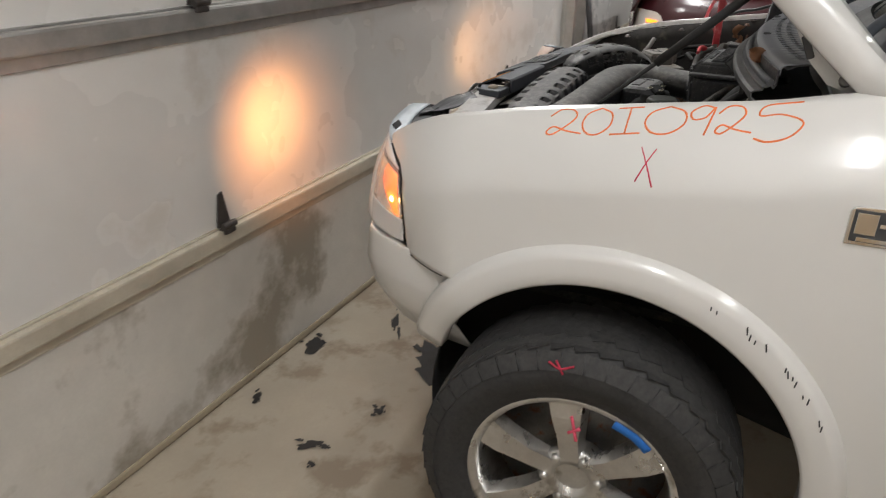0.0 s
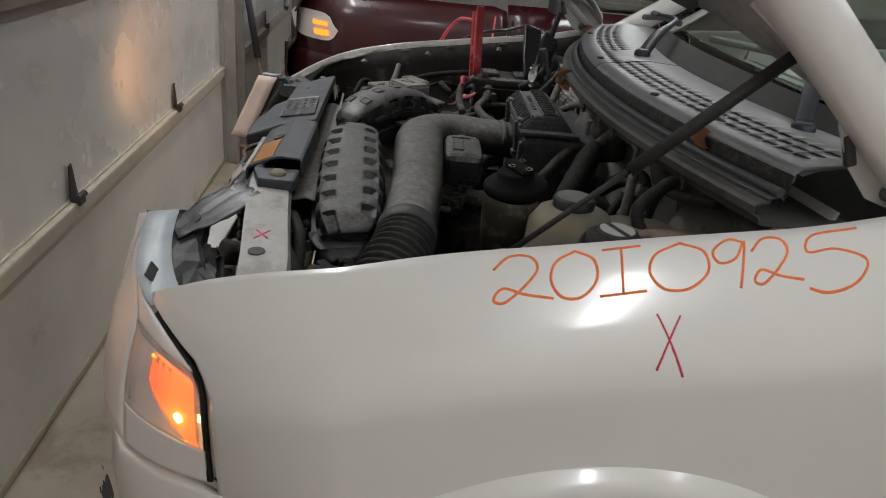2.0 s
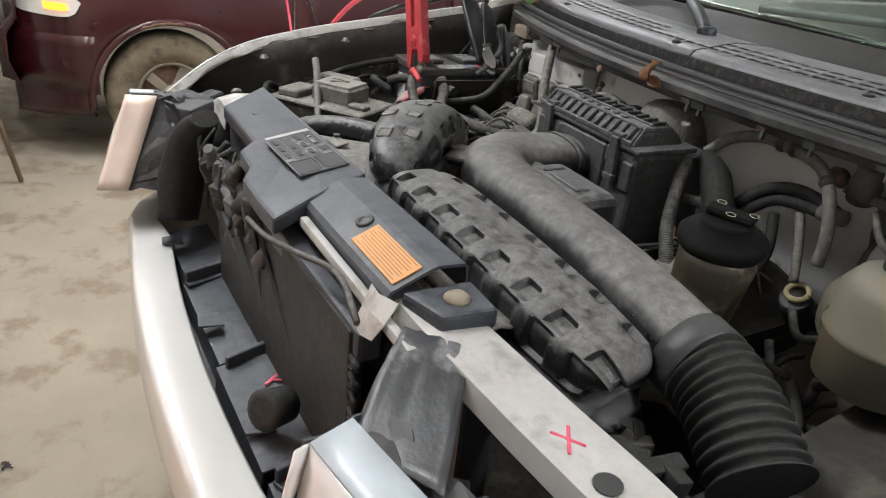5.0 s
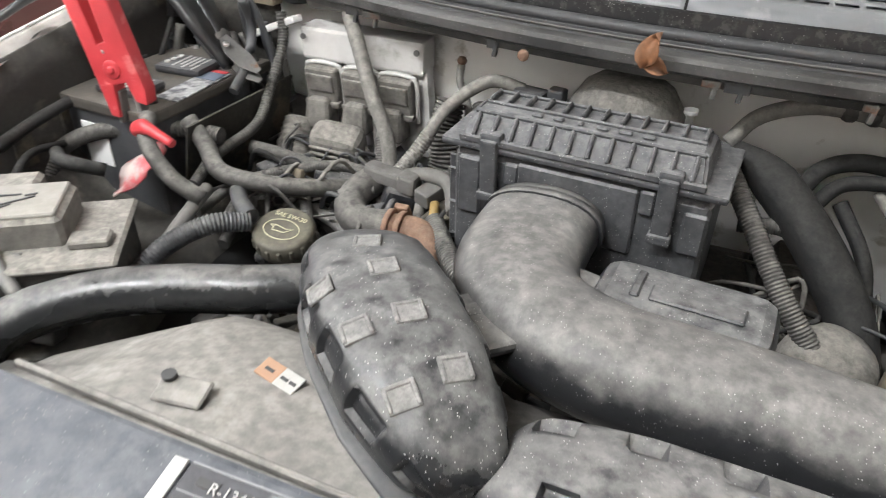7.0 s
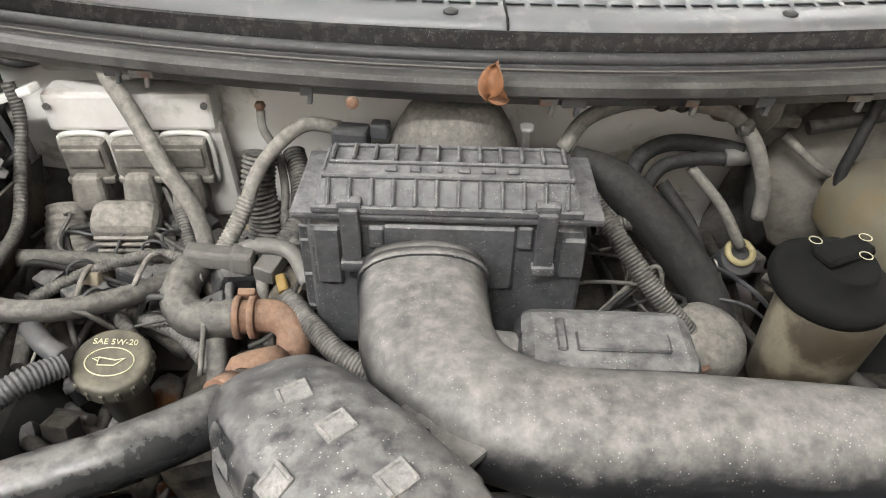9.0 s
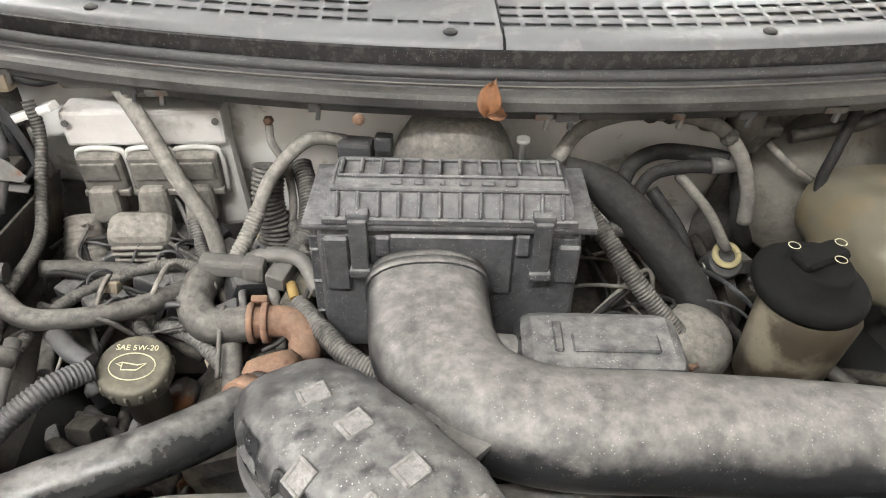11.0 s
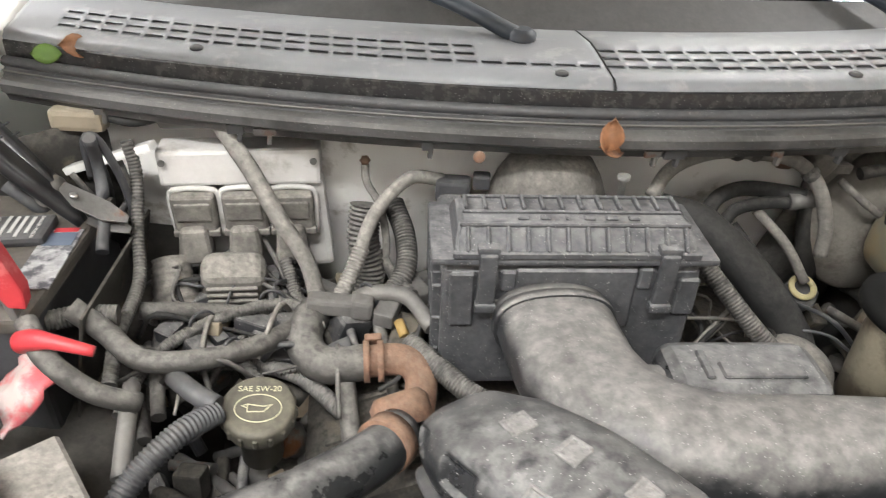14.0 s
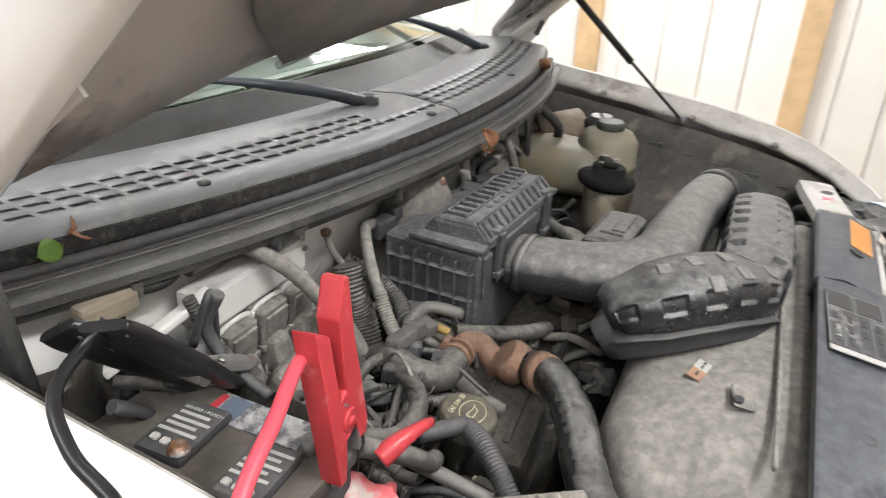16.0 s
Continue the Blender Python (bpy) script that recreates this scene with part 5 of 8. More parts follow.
lathe(bm, [(0.092, -0.08), (0.087, -0.03), (0.077, -0.004), (0.062, 0.020), (0.046, 0.031), (0.026, 0.034), (0.004, 0.035)], (-0.036, 0.105, 1.19), sides=32)
for v in bm.verts:
    v.co.y = 0.105 + (v.co.y - 0.105) * 0.8
part("throttle_cover", bm, DIRTCOAT, truck, "dusty domed throttle cover")
bm = B()
box(bm, (0.05, 0.03, 0.035), (-0.175, 0.105, 1.165), (0, 0, -10), bevel=0.006)
box(bm, (0.025, 0.022, 0.022), (-0.135, 0.10, 1.18), (0, 0, -10), bevel=0.004)
part("sensor", bm, BLACK_CLEAN, truck)
bm = B()
lathe(bm, [(0.005, 0), (0.005, 0.03), (0.009, 0.032), (0.009, 0.038)], (0.053, 0.045, 1.175), sides=10)
part("valve_stem", bm, PAPER, truck)

# ---- fan shroud, radiator, support ----
bm = B()
rows = []
for y, z in ((-0.625, 1.098), (-0.600, 1.104), (-0.58, 1.098), (-0.52, 1.082), (-0.46, 1.070), (-0.40, 1.058), (-0.37, 1.048), (-0.355, 1.02), (-0.35, 0.90)):
    row = []
    for x in np.linspace(-0.56, 0.40, 36):
        drop = 0.05 * max(0.0, (-x - 0.38) / 0.18) + 0.03 * max(0.0, (x - 0.42) / 0.14)
        yy = y - (0.10 * max(0.0, (-x - 0.36) / 0.2) if y > -0.5 else 0)
        hump = 0.012 * math.exp(-((x + 0.24) / 0.15) ** 2) * (1 if -0.57 < y < -0.37 else 0)
        row.append((x, yy, z - drop + hump))
    rows.append(row)
loft(bm, rows)
shroud = part("fan_shroud", bm, SHROUD, truck, "dust-covered grey fan shroud", thick=0.004)
rib(shroud, pose(-0.14, -0.572, 1.104, 0, 2, 0), (0.62, 0.006, 0.010))
rib(shroud, pose(-0.30, -0.53, 1.1005, 10, 0, 8), (0.05, 0.03, 0.005), name="mount_tab")
# Dark disc on the tab in place of its shaded hole
bm = B()
lathe(bm, [(0.007, 0), (0.007, 0.004)], (-0.318, -0.524, 1.106), sides=12)
part("tab_hole", bm, INK, shroud)
for dx, mat in ((-0.013, surface("faded_orange_sticker", (0.36, 0.20, 0.115), 0.6, vary=0.15, scale=40, dust=0.2)), (0.013, PAPER)):
    rib(shroud, pose(-0.240 + dx * 0.96, -0.468 - dx * 0.25, 1.0875, 11, 0, -15), (0.026, 0.021, 0.002), mat, "warning_sticker", 0.0004)
for dx, w in ((0.008, 0.009), (0.019, 0.008), (0.013, 0.015), (-0.013, 0.011)):
    rib(shroud, pose(-0.240 + dx * 0.96, -0.465 - dx * 0.25 + (0.003 if w > 0.011 else -0.004), 1.0892, 11, 0, -15), (w, 0.0035, 0.0006), INK, "print_bar", 0.0)

bm = B()
slab(bm, [(-0.555, -0.602), (-0.24, -0.608), (0.024, -0.612), (0.045, -0.69), (0.064, -0.772), (-0.012, -0.774), (-0.098, -0.772), (-0.130, -0.752), (-0.215, -0.746), (-0.236, -0.716), (-0.475, -0.709)], 1.112, 1.140, 0.006)
for v in bm.verts:
    v.co.z += 0.012 * max(0.0, min(1.0, (v.co.x + 0.35) / 0.2)) + 0.16 * (v.co.y + 0.665) + 0.22 * min(0.0, v.co.y + 0.705)
cover = part("radiator_cover", bm, BLUEBLACK, truck, "blue-black plastic radiator cover with worn spec sticker")
rib(cover, pose(-0.204, -0.664, 1.1535, 9.5, 0, 2), (0.012, 0.080, 0.0025), PAPER, "sticker_stripe", 0.0005)
SM = pose(-0.108, -0.664, 1.1535, 9.5, 0, 1)
for r in range(4):
    for k in range(3):
        if (r * 3 + k) % 7 != 6:
            rib(cover, SM @ pose(-0.066 + 0.034 * k, 0.030 - 0.02 * r, 0.0015), (0.018 + 0.004 * (r % 2), 0.007, 0.0012), INK, "print_bar", 0.0002)
for y in (-0.645, -0.691):
    rib(cover, SM @ pose(0.058, y + 0.668, 0.0015), (0.050, 0.034, 0.0012), INK, "sticker_panel", 0.0002)
GREYPRINT = surface("grey_print", (0.20, 0.20, 0.205), 0.6)
for dx, dy, w, d in ((0, 0.041, 0.172, 0.0016), (0, -0.041, 0.172, 0.0016), (0.086, 0, 0.0016, 0.082), (0.028, 0, 0.0016, 0.082), (-0.03, 0.020, 0.11, 0.001), (-0.03, 0.0, 0.11, 0.001), (-0.03, -0.020, 0.11, 0.001), (0.057, 0, 0.055, 0.001)):
    rib(cover, SM @ pose(dx, dy, 0.0015), (w, d, 0.0012), GREYPRINT, "sticker_line", 0.0)
rib(cover, SM, (0.175, 0.084, 0.002), surface("worn_black_sticker", (0.05, 0.05, 0.055), 0.4, vary=0.3, second=(0.20, 0.20, 0.20), second_amount=0.25, second_scale=30), "spec_sticker", 0.0004)
for x, y, z in ((-0.378, -0.664, 1.1395),):
    bm = B()
    lathe(bm, [(0.012, 0), (0.012, 0.003), (0.008, 0.0035), (0.006, 0.001)], (x, y, z), sides=14)
    part("push_pin", bm, BLACK_CLEAN, cover)
bm = B()
loft(bm, [[(x, y - 0.006 * max(0.0, x / 0.34), z + 0.005 * x / 0.34) for x in np.linspace(0.03, 0.338, 8)] for y, z in ((-0.606, 1.115), (-0.608, 1.150), (-0.613, 1.155), (-0.650, 1.158), (-0.660, 1.156), (-0.712, 1.134), (-0.718, 1.127), (-0.718, 1.105))], smooth=False)
cover2 = part("radiator_cover", bm, BLUEBLACK, truck, "blue-black plastic radiator cover with orange label", thick=0.004)
lab = rib(cover2, pose(0.263, -0.6915, 1.1500, 23, -0.9, -1.2), (0.131, 0.042, 0.002), ORANGE, "orange_label", 0.0006)
for k in range(9):
    rib(lab, pose(0.263, -0.6758 - k * 0.0039, 1.1580 - k * 0.00166, 23, -1.0, -1.5), (0.118 - 0.02 * (k % 3 == 1), 0.0009, 0.0005), surface("brown_print", (0.30, 0.11, 0.02), 0.6) if k == 0 else bpy.data.materials["brown_print"], "print_bar", 0.0)
bm = B()
loft(bm, [[(x, y, z + dz) for x, z in ((-0.70, 1.085), (-0.655, 1.098), (-0.61, 1.118), (-0.575, 1.122), (-0.53, 1.114))] for y, dz in ((-0.695, -0.05), (-0.69, -0.006), (-0.65, 0.004), (-0.605, 0.0), (-0.60, -0.04))], smooth=False)
bracket = part("end_bracket", bm, DULLWHITE, truck, "dirty white steel bracket at the cover end", thick=0.003)
bm = B()
lathe(bm, [(0.013, 0), (0.013, 0.004), (0.008, 0.009)], (-0.615, -0.645, 1.120), (0, -25, 0), 12)
part("bolt_head", bm, STEEL, bracket)
bm = B()
lathe(bm, [(0.013, 0), (0.013, 0.003), (0.009, 0.0035), (0.007, 0.001)], (0.173, -0.679, 1.1520), (23, 0, 0), 14)
part("push_pin", bm, BLACK_CLEAN, cover2)
bm = B()
slab(bm, [(0.346, -0.615), (0.418, -0.620), (0.410, -0.690), (0.344, -0.708)], 1.116, 1.141, 0.006)
cap = part("cover_end", bm, BLUEBLACK, truck, "black plastic cover end with a faded bolt")
bm = B()
lathe(bm, [(0.016, 0), (0.016, 0.005), (0.010, 0.010), (0.004, 0.011)], (0.381, -0.655, 1.139), sides=16)
part("bolt_head", bm, TAN, cap)

bm = B()
box(bm, (0.98, 0.05, 0.46), (-0.02, -0.665, 0.87), bevel=0.006)
radiator = part("radiator", bm, BLACK_CLEAN, truck, "black radiator core")
bm = B()
box(bm, (0.68, 0.022, 0.44), (-0.045, -0.738, 0.845), bevel=0.004)
cond = part("condenser", bm, surface("oily_condenser", (0.03, 0.029, 0.028), 0.6, metal=0.3, vary=0.4, scale=30, bump=0.5, flakes=0.9), truck, "dark condenser with folded end tubes")
for k in range(14):
    bm = B()
    sweep(bm, [(0.290, -0.742, 0.66 + k * 0.027), (0.312, -0.744, 0.670 + k * 0.027), (0.290, -0.742, 0.680 + k * 0.027)], 0.006, sides=8)
    part("end_tube", bm, bpy.data.materials["oily_condenser"], cond)
bm = B()
box(bm, (0.33, 0.034, 0.045), (0.145, -0.730, 1.052), (0, 2, 1), bevel=0.006)
part("condenser_top_bar", bm, BLUEBLACK, truck)
bm = B()
box(bm, (0.36, 0.012, 0.016), (0.245, -0.730, 1.112), (0, 0, -1), bevel=0.003)
part("support_edge", bm, DULLWHITE, truck)
# driver side support strip, white steel
bm = B()
loft(bm, [[(x, yf + w, z + dz) for w, dz in ((0.0, -0.03), (0.002, 0), (0.03, 0.002), (0.078, 0), (0.083, -0.02))] for x, yf, z in ((0.335, -0.712, 1.126), (0.42, -0.708, 1.120), (0.55, -0.694, 1.108), (0.66, -0.680, 1.099), (0.76, -0.672, 1.090))], smooth=False)
strip = part("support_strip", bm, DULLWHITE, truck, "dirty white radiator support strip with punched holes", thick=0.003)
# The punched hole's shade is a dark disc laid on the strip
for x, y, z, r in ((0.652, -0.653, 1.1005, 0.014),):
    bm = B()
    lathe(bm, [(r, 0), (r, 0.0025)], (x, y, z), sides=16)
    part("hole", bm, INK, strip)
for a, b in (((0.580, -0.642), (0.610, -0.664)), ((0.580, -0.664), (0.608, -0.642))):
    bm = B()
    sweep(bm, [(a[0], a[1], 1.1075), (b[0], b[1], 1.1055)], 0.002, 0.0008, sides=6, steps=2)
    part("pencil_stroke", bm, PINK_INK, strip)
bm = B()
rnd = random.Random(9)
rows = []
for u in np.linspace(0, 1, 12):
    row = []
    for v in np.linspace(0, 1, 12):
        p = Vector((0.388, -0.725, 1.125)) * (1 - u) * (1 - v) + Vector((0.445, -0.672, 1.120)) * (1 - u) * v + Vector((0.49, -0.835, 1.085)) * u * (1 - v) + Vector((0.60, -0.79, 1.085)) * u * v
        p.z += 0.010 * math.sin(u * 5 + v * 3) * u + rnd.uniform(-0.002, 0.002)
        row.append(p)
    rows.append(row)
loft(bm, rows)
part("torn_shield", bm, surface("scuffed_grey_film", (0.075, 0.076, 0.08), 0.4, vary=0.3, scale=9, bump=0.3, second=(0.22, 0.22, 0.225), second_amount=0.25, second_scale=10), truck, "scuffed grey torn plastic shield", thick=0.002)
bm = B()
rows = []
for u in np.linspace(0, 1, 10):
    row = []
    for v in np.linspace(0, 1, 8):
        p = Vector((0.47, -0.84, 1.075)) * (1 - u) * (1 - v) + Vector((0.50, -0.74, 1.04)) * (1 - u) * v + Vector((0.73, -0.80, 1.08)) * u * (1 - v) + Vector((0.70, -0.72, 1.05)) * u * v
        p += Vector((rnd.uniform(-1, 1), rnd.uniform(-1, 1), rnd.uniform(-1, 1))) * 0.008
        p.z += 0.012 * math.sin(u * 9 + v * 4) - 0.03 * math.sin(v * 3.1)
        row.append(p)
    rows.append(row)
loft(bm, rows, smooth=False)
part("lamp_back_cover", bm, BLACK_CLEAN, truck, "crumpled black cover behind the headlamp", thick=0.003)

for x, y, z, rx, ry, rz, w, d in ((0.66, -0.765, 1.045, 14, -6, 24, 0.13, 0.085), (0.56, -0.79, 1.04, -18, 10, 8, 0.10, 0.08), (0.72, -0.735, 1.02, 30, 20, 40, 0.07, 0.06), (0.60, -0.735, 1.01, 50, 0, 12, 0.14, 0.05)):
    bm = B()
    box(bm, (w, d, 0.008), (x, y, z), (rx, ry, rz), bevel=0.003)
    box(bm, (w * 0.5, 0.008, 0.03), (x, y, z + 0.004), (rx, ry, rz + 30), bevel=0.002)
    part("lamp_bracket", bm, BLACK_CLEAN, truck)

rnd = random.Random(83)
for k in range(22):
    x, y, z = rnd.uniform(0.40, 0.66), rnd.uniform(-0.61, -0.50), rnd.uniform(0.97, 1.055)
    turn = (rnd.uniform(-25, 25), rnd.uniform(-25, 25), rnd.uniform(0, 90))
    w = rnd.uniform(0.02, 0.06)
    bm = B()
    if k % 3:
        box(bm, (w, 0.02, w * 0.5), (x, y, z), turn, bevel=0.004)
        box(bm, (w * 0.4, 0.03, w * 0.8), (x + w * 0.3, y, z - 0.01), (turn[1], turn[0], turn[2]), bevel=0.003)
    else:
        lathe(bm, [(w * 0.18, -w * 0.5), (w * 0.32, -w * 0.4), (w * 0.32, w * 0.25), (w * 0.2, w * 0.3), (w * 0.2, w * 0.6)], (x, y, z), turn, 12)
    part("side_fitting", bm, rnd.choice([BLACK_CLEAN, ENGINE, RUBBER, GREYMETAL]), truck)
bm = B()
sweep(bm, [(0.42, -0.50, 0.94), (0.435, -0.535, 1.02), (0.475, -0.545, 1.045), (0.52, -0.525, 1.03), (0.54, -0.49, 0.95)], 0.012, sides=14)
part("cooler_hose", bm, HOSEBLACK, truck, "black cooler hose loop")
bm = B()
lathe(bm, [(0.030, -0.004), (0.034, 0.0), (0.034, 0.008), (0.022, 0.010), (0.020, 0.0)], (0.497, -0.345, 0.99), (20, 10, 0), 18)
part("rusty_flange", bm, RUST, truck, "rusty flange under the intake pipe")
# grille support tray, stepped
tray = under(truck, "grille_support", "stepped blue-black grille support")
for x0, x1, y0, y1, z in ((-0.66, -0.40, -0.812, -0.715, 0.775), (-0.385, -0.080, -0.826, -0.700, 0.785), (-0.060, 0.21, -0.836, -0.700, 0.795), (0.225, 0.60, -0.832, -0.70, 0.785)):
    bm = B()
    loft(bm, [[(x, y, zz) for x in np.linspace(x0, x1, 5)] for y, zz in ((y0 - 0.004, z - 0.05), (y0, z), (y1, z + 0.012), (y1 + 0.004, z - 0.06))], smooth=False)
    part("tray_step", bm, BLUEBLACK, tray, thick=0.004)
for x, y in ((-0.390, -0.763), (-0.068, -0.762), (0.218, -0.765)):
    bm = B()
    box(bm, (0.010, 0.125, 0.040), (x, y, 0.800), (0, 0, 18), bevel=0.004)
    box(bm, (0.022, 0.125, 0.008), (x + 0.006, y, 0.792), (0, 0, 18), bevel=0.002)
    part("tray_rib", bm, BLUEBLACK, tray)
for x in (-0.575, -0.215, 0.10):
    bm = B()
    slab(bm, [(0, 0), (0.05, 0.0), (0.04, -0.045), (0.008, -0.04)], 0, 0.004, 0.001)
    bm.transform(pose(x, -0.795, 0.806))
    part("clip_tab", bm, BLUEBLACK, tray)
bm = B()
for a, b in (((0.012, -0.752), (0.030, -0.778)), ((0.030, -0.748), (0.018, -0.764))):
    sweep(bm, [(a[0], a[1], 0.8075), (b[0], b[1], 0.8045)], 0.003, 0.001, sides=6, steps=2)
part("pencil_stroke", bm, PINK_INK, tray)
# Dark sheet added so the gap behind the bumper reads dark, not as floor
bm = B()
loft(bm, [[(x, y, z) for x in np.linspace(-0.62, 0.62, 9)] for y, z in ((-0.875, 0.74), (-0.78, 0.735), (-0.66, 0.74), (-0.65, 0.60))], smooth=False)
part("gap_backing", bm, BLACK_CLEAN, tray, thick=0.004)
# latch, harness and horn in front of the radiator, passenger side
rnd = random.Random(21)
for k in range(9):
    x = -0.50 + 0.055 * k + rnd.uniform(-0.03, 0.03)
    bm = B()
    pts = [(x, -0.728, 1.09), (x + rnd.uniform(-0.04, 0.05), -0.742 - rnd.uniform(0, 0.02), 1.05), (x + rnd.uniform(0.0, 0.12), -0.752, 0.99), (x + rnd.uniform(-0.02, 0.14), -0.745, 0.90)]
    sweep(bm, pts, rnd.uniform(0.0025, 0.006), sides=8)
    part("harness_wire", bm, rnd.choice([RUBBER, BLACK_CLEAN, ENGINE]), truck)
for k in range(16):
    x, z, w = -0.47 + 0.026 * k + rnd.uniform(-0.02, 0.02), rnd.uniform(0.99, 1.085), rnd.uniform(0.025, 0.055)
    turn = (rnd.uniform(-35, 35), rnd.uniform(-35, 35), rnd.uniform(-40, 40))
    bm = B()
    if k % 3 == 0:
        lathe(bm, [(w * 0.2, -w * 0.6), (w * 0.36, -w * 0.5), (w * 0.36, w * 0.2), (w * 0.24, w * 0.25), (w * 0.24, w * 0.6)], (x, -0.748, z), turn, 12)
    else:
        box(bm, (w, 0.028, w * 0.55), (x, -0.745, z), turn, bevel=0.006)
        box(bm, (w * 0.45, 0.018, w * 0.9), (x + w * 0.4, -0.752, z - 0.008), (turn[1], turn[0], turn[2] + 25), bevel=0.004)
    part("latch_fitting", bm, rnd.choice([ENGINE, BLACK_CLEAN, RUBBER, BLACK_CLEAN]), truck)
bm = B()
sweep(bm, [(-0.10, -0.765, 1.05), (0.02, -0.772, 1.075), (0.13, -0.765, 1.10), (0.24, -0.745, 1.118), (0.33, -0.755, 1.10)], 0.0045, sides=8)
part("hood_release_cable", bm, HOSE, truck)
bm = B()
lathe(bm, [(0.028, 0), (0.032, 0.05), (0.02, 0.055)], (0.13, -0.775, 0.84), (70, 0, 30), 18)
part("horn", bm, RUBBER, truck)
# passenger lamp duct
bm = B()
sweep(bm, [(-0.50, -0.74, 1.10), (-0.555, -0.76, 1.04), (-0.57, -0.78, 0.95), (-0.55, -0.80, 0.86)], [0.03, 0.05, 0.055, 0.05], [0.02, 0.035, 0.04, 0.03], sides=14, power=0.8)
part("lamp_duct", bm, RUBBER, truck)

# folded white sheet at the cover end, lamp brackets on the passenger side
bm = B()
loft(bm, [[(0.305, -0.728, 1.135), (0.318, -0.742, 1.122), (0.312, -0.752, 1.090)], [(0.335, -0.734, 1.140), (0.345, -0.748, 1.124), (0.340, -0.757, 1.092)], [(0.368, -0.724, 1.142), (0.372, -0.742, 1.120), (0.366, -0.754, 1.098)]], smooth=False)
part("folded_sheet", bm, DULLWHITE, truck, "torn white sheet at the cover end", thick=0.002)
rnd = random.Random(12)
for x, y, z, w, d, h, rx, ry, rz in ((-0.655, -0.735, 1.055, 0.10, 0.085, 0.07, 8, -6, 30), (-0.735, -0.735, 1.045, 0.07, 0.08, 0.09, 0, 12, 42), (-0.60, -0.745, 1.0, 0.06, 0.05, 0.11, 10, 0, 15), (-0.69, -0.70, 1.085, 0.09, 0.06, 0.012, -10, 8, 35), (-0.76, -0.68, 1.075, 0.06, 0.07, 0.012, 14, -6, 20), (-0.63, -0.70, 1.035, 0.05, 0.09, 0.02, 30, 10, -20)):
    bm = B()
    box(bm, (w, d, h), (x, y, z), (rx, ry, rz), bevel=0.006, taper=0.85)
    box(bm, (w * 0.5, 0.006, h * 1.2), (x + rnd.uniform(-0.02, 0.02), y - d * 0.4, z), (rx + 12, ry, rz - 20), bevel=0.002)
    part("lamp_bracket", bm, DARKGREY, truck)
bm = B()
loft(bm, [[(-0.62 - 0.05 * math.sin(u * 2.6), -0.66 - 0.12 * u, 1.10 - 0.20 * u), (-0.58 - 0.05 * math.sin(u * 2.6), -0.685 - 0.12 * u, 1.09 - 0.20 * u), (-0.54 - 0.03 * math.sin(u * 2.6), -0.665 - 0.11 * u, 1.07 - 0.19 * u)] for u in np.linspace(0, 1, 9)])
part("air_scoop", bm, RUBBER, truck, "curved black air scoop", thick=0.004)

# ---- engine bay: hoses, wiring, reservoirs ----
def hose(name, pts, r, material=HOSE, parent=None, ripple=0.0, every=0.008, sides=12, label="", steps=6):
    bm = B()
    run = sum((Vector(b) - Vector(a)).length for a, b in zip(pts, pts[1:]))
    fine = max(8, int(run / (len(pts) - 1) / every * 8))
    sweep(bm, pts, r, sides=sides, steps=fine if ripple else steps, ripple=ripple, ripple_every=every * 0.75)
    return part(name, bm, material, parent or truck, label)


def block(name, size, place, turn=(0, 0, 0), material=ENGINE, bevel=0.005, parent=None, label=""):
    bm = B()
    box(bm, size, place, turn, bevel)
    return part(name, bm, material, parent or truck, label)


bm = B()
box(bm, (0.50, 0.50, 0.26), (-0.03, -0.03, 0.80), bevel=0.03)
part("engine_block", bm, ENGINE, truck, "grimy engine block")
for s in (-1, 1):
    bm = B()
    box(bm, (0.16, 0.46, 0.12), (s * 0.285 - 0.015, -0.03, 0.90), (0, s * 18, 0), bevel=0.025)
    part("cam_cover", bm, ENGINE, truck, "grimy cam cover")
for i in range(7):
    block("cover_rib", (0.13, 0.012, 0.012), (-0.30, -0.22 + i * 0.06, 0.962), (0, -18, 0))

# radiator hose
hose("radiator_hose", [(-0.272, -0.225, 1.028), (-0.30, -0.268, 1.040), (-0.38, -0.322, 1.046), (-0.47, -0.36, 1.046), (-0.56, -0.41, 1.040), (-0.63, -0.48, 1.02), (-0.64, -0.54, 0.97)], 0.030, HOSEBLACK, sides=24, label="thick black upper radiator hose")
hose("hose_clamp", [(-0.279, -0.238, 1.033), (-0.292, -0.256, 1.038)], 0.0335, RUST, steps=2, sides=20)
bm = B()
lathe(bm, [(0.036, 0.0), (0.036, 0.03), (0.028, 0.04)], (-0.262, -0.205, 1.015), (-50, 0, 20), 18)
part("thermostat_neck", bm, RUST, truck, "rusty thermostat neck")
# rusted coolant crossover
hose("coolant_elbow", [(-0.245, -0.165, 0.985), (-0.238, -0.125, 1.02), (-0.262, -0.105, 1.03), (-0.31, -0.105, 1.03)], 0.021, RUST, sides=16, label="rusted coolant pipe elbow")
for x in (-0.288, -0.306):
    hose("hose_clamp", [(x - 0.004, -0.105, 1.03), (x + 0.004, -0.105, 1.03)], 0.027, RUST, steps=2, sides=18)
block("clamp_ears", (0.022, 0.01, 0.028), (-0.297, -0.082, 1.045), (25, 0, 0), RUST, 0.003)
hose("bypass_hose", [(-0.305, -0.106, 1.03), (-0.36, -0.107, 1.03), (-0.385, -0.075, 1.04), (-0.375, -0.02, 1.045), (-0.35, 0.03, 1.0)], 0.024, HOSE, sides=16)
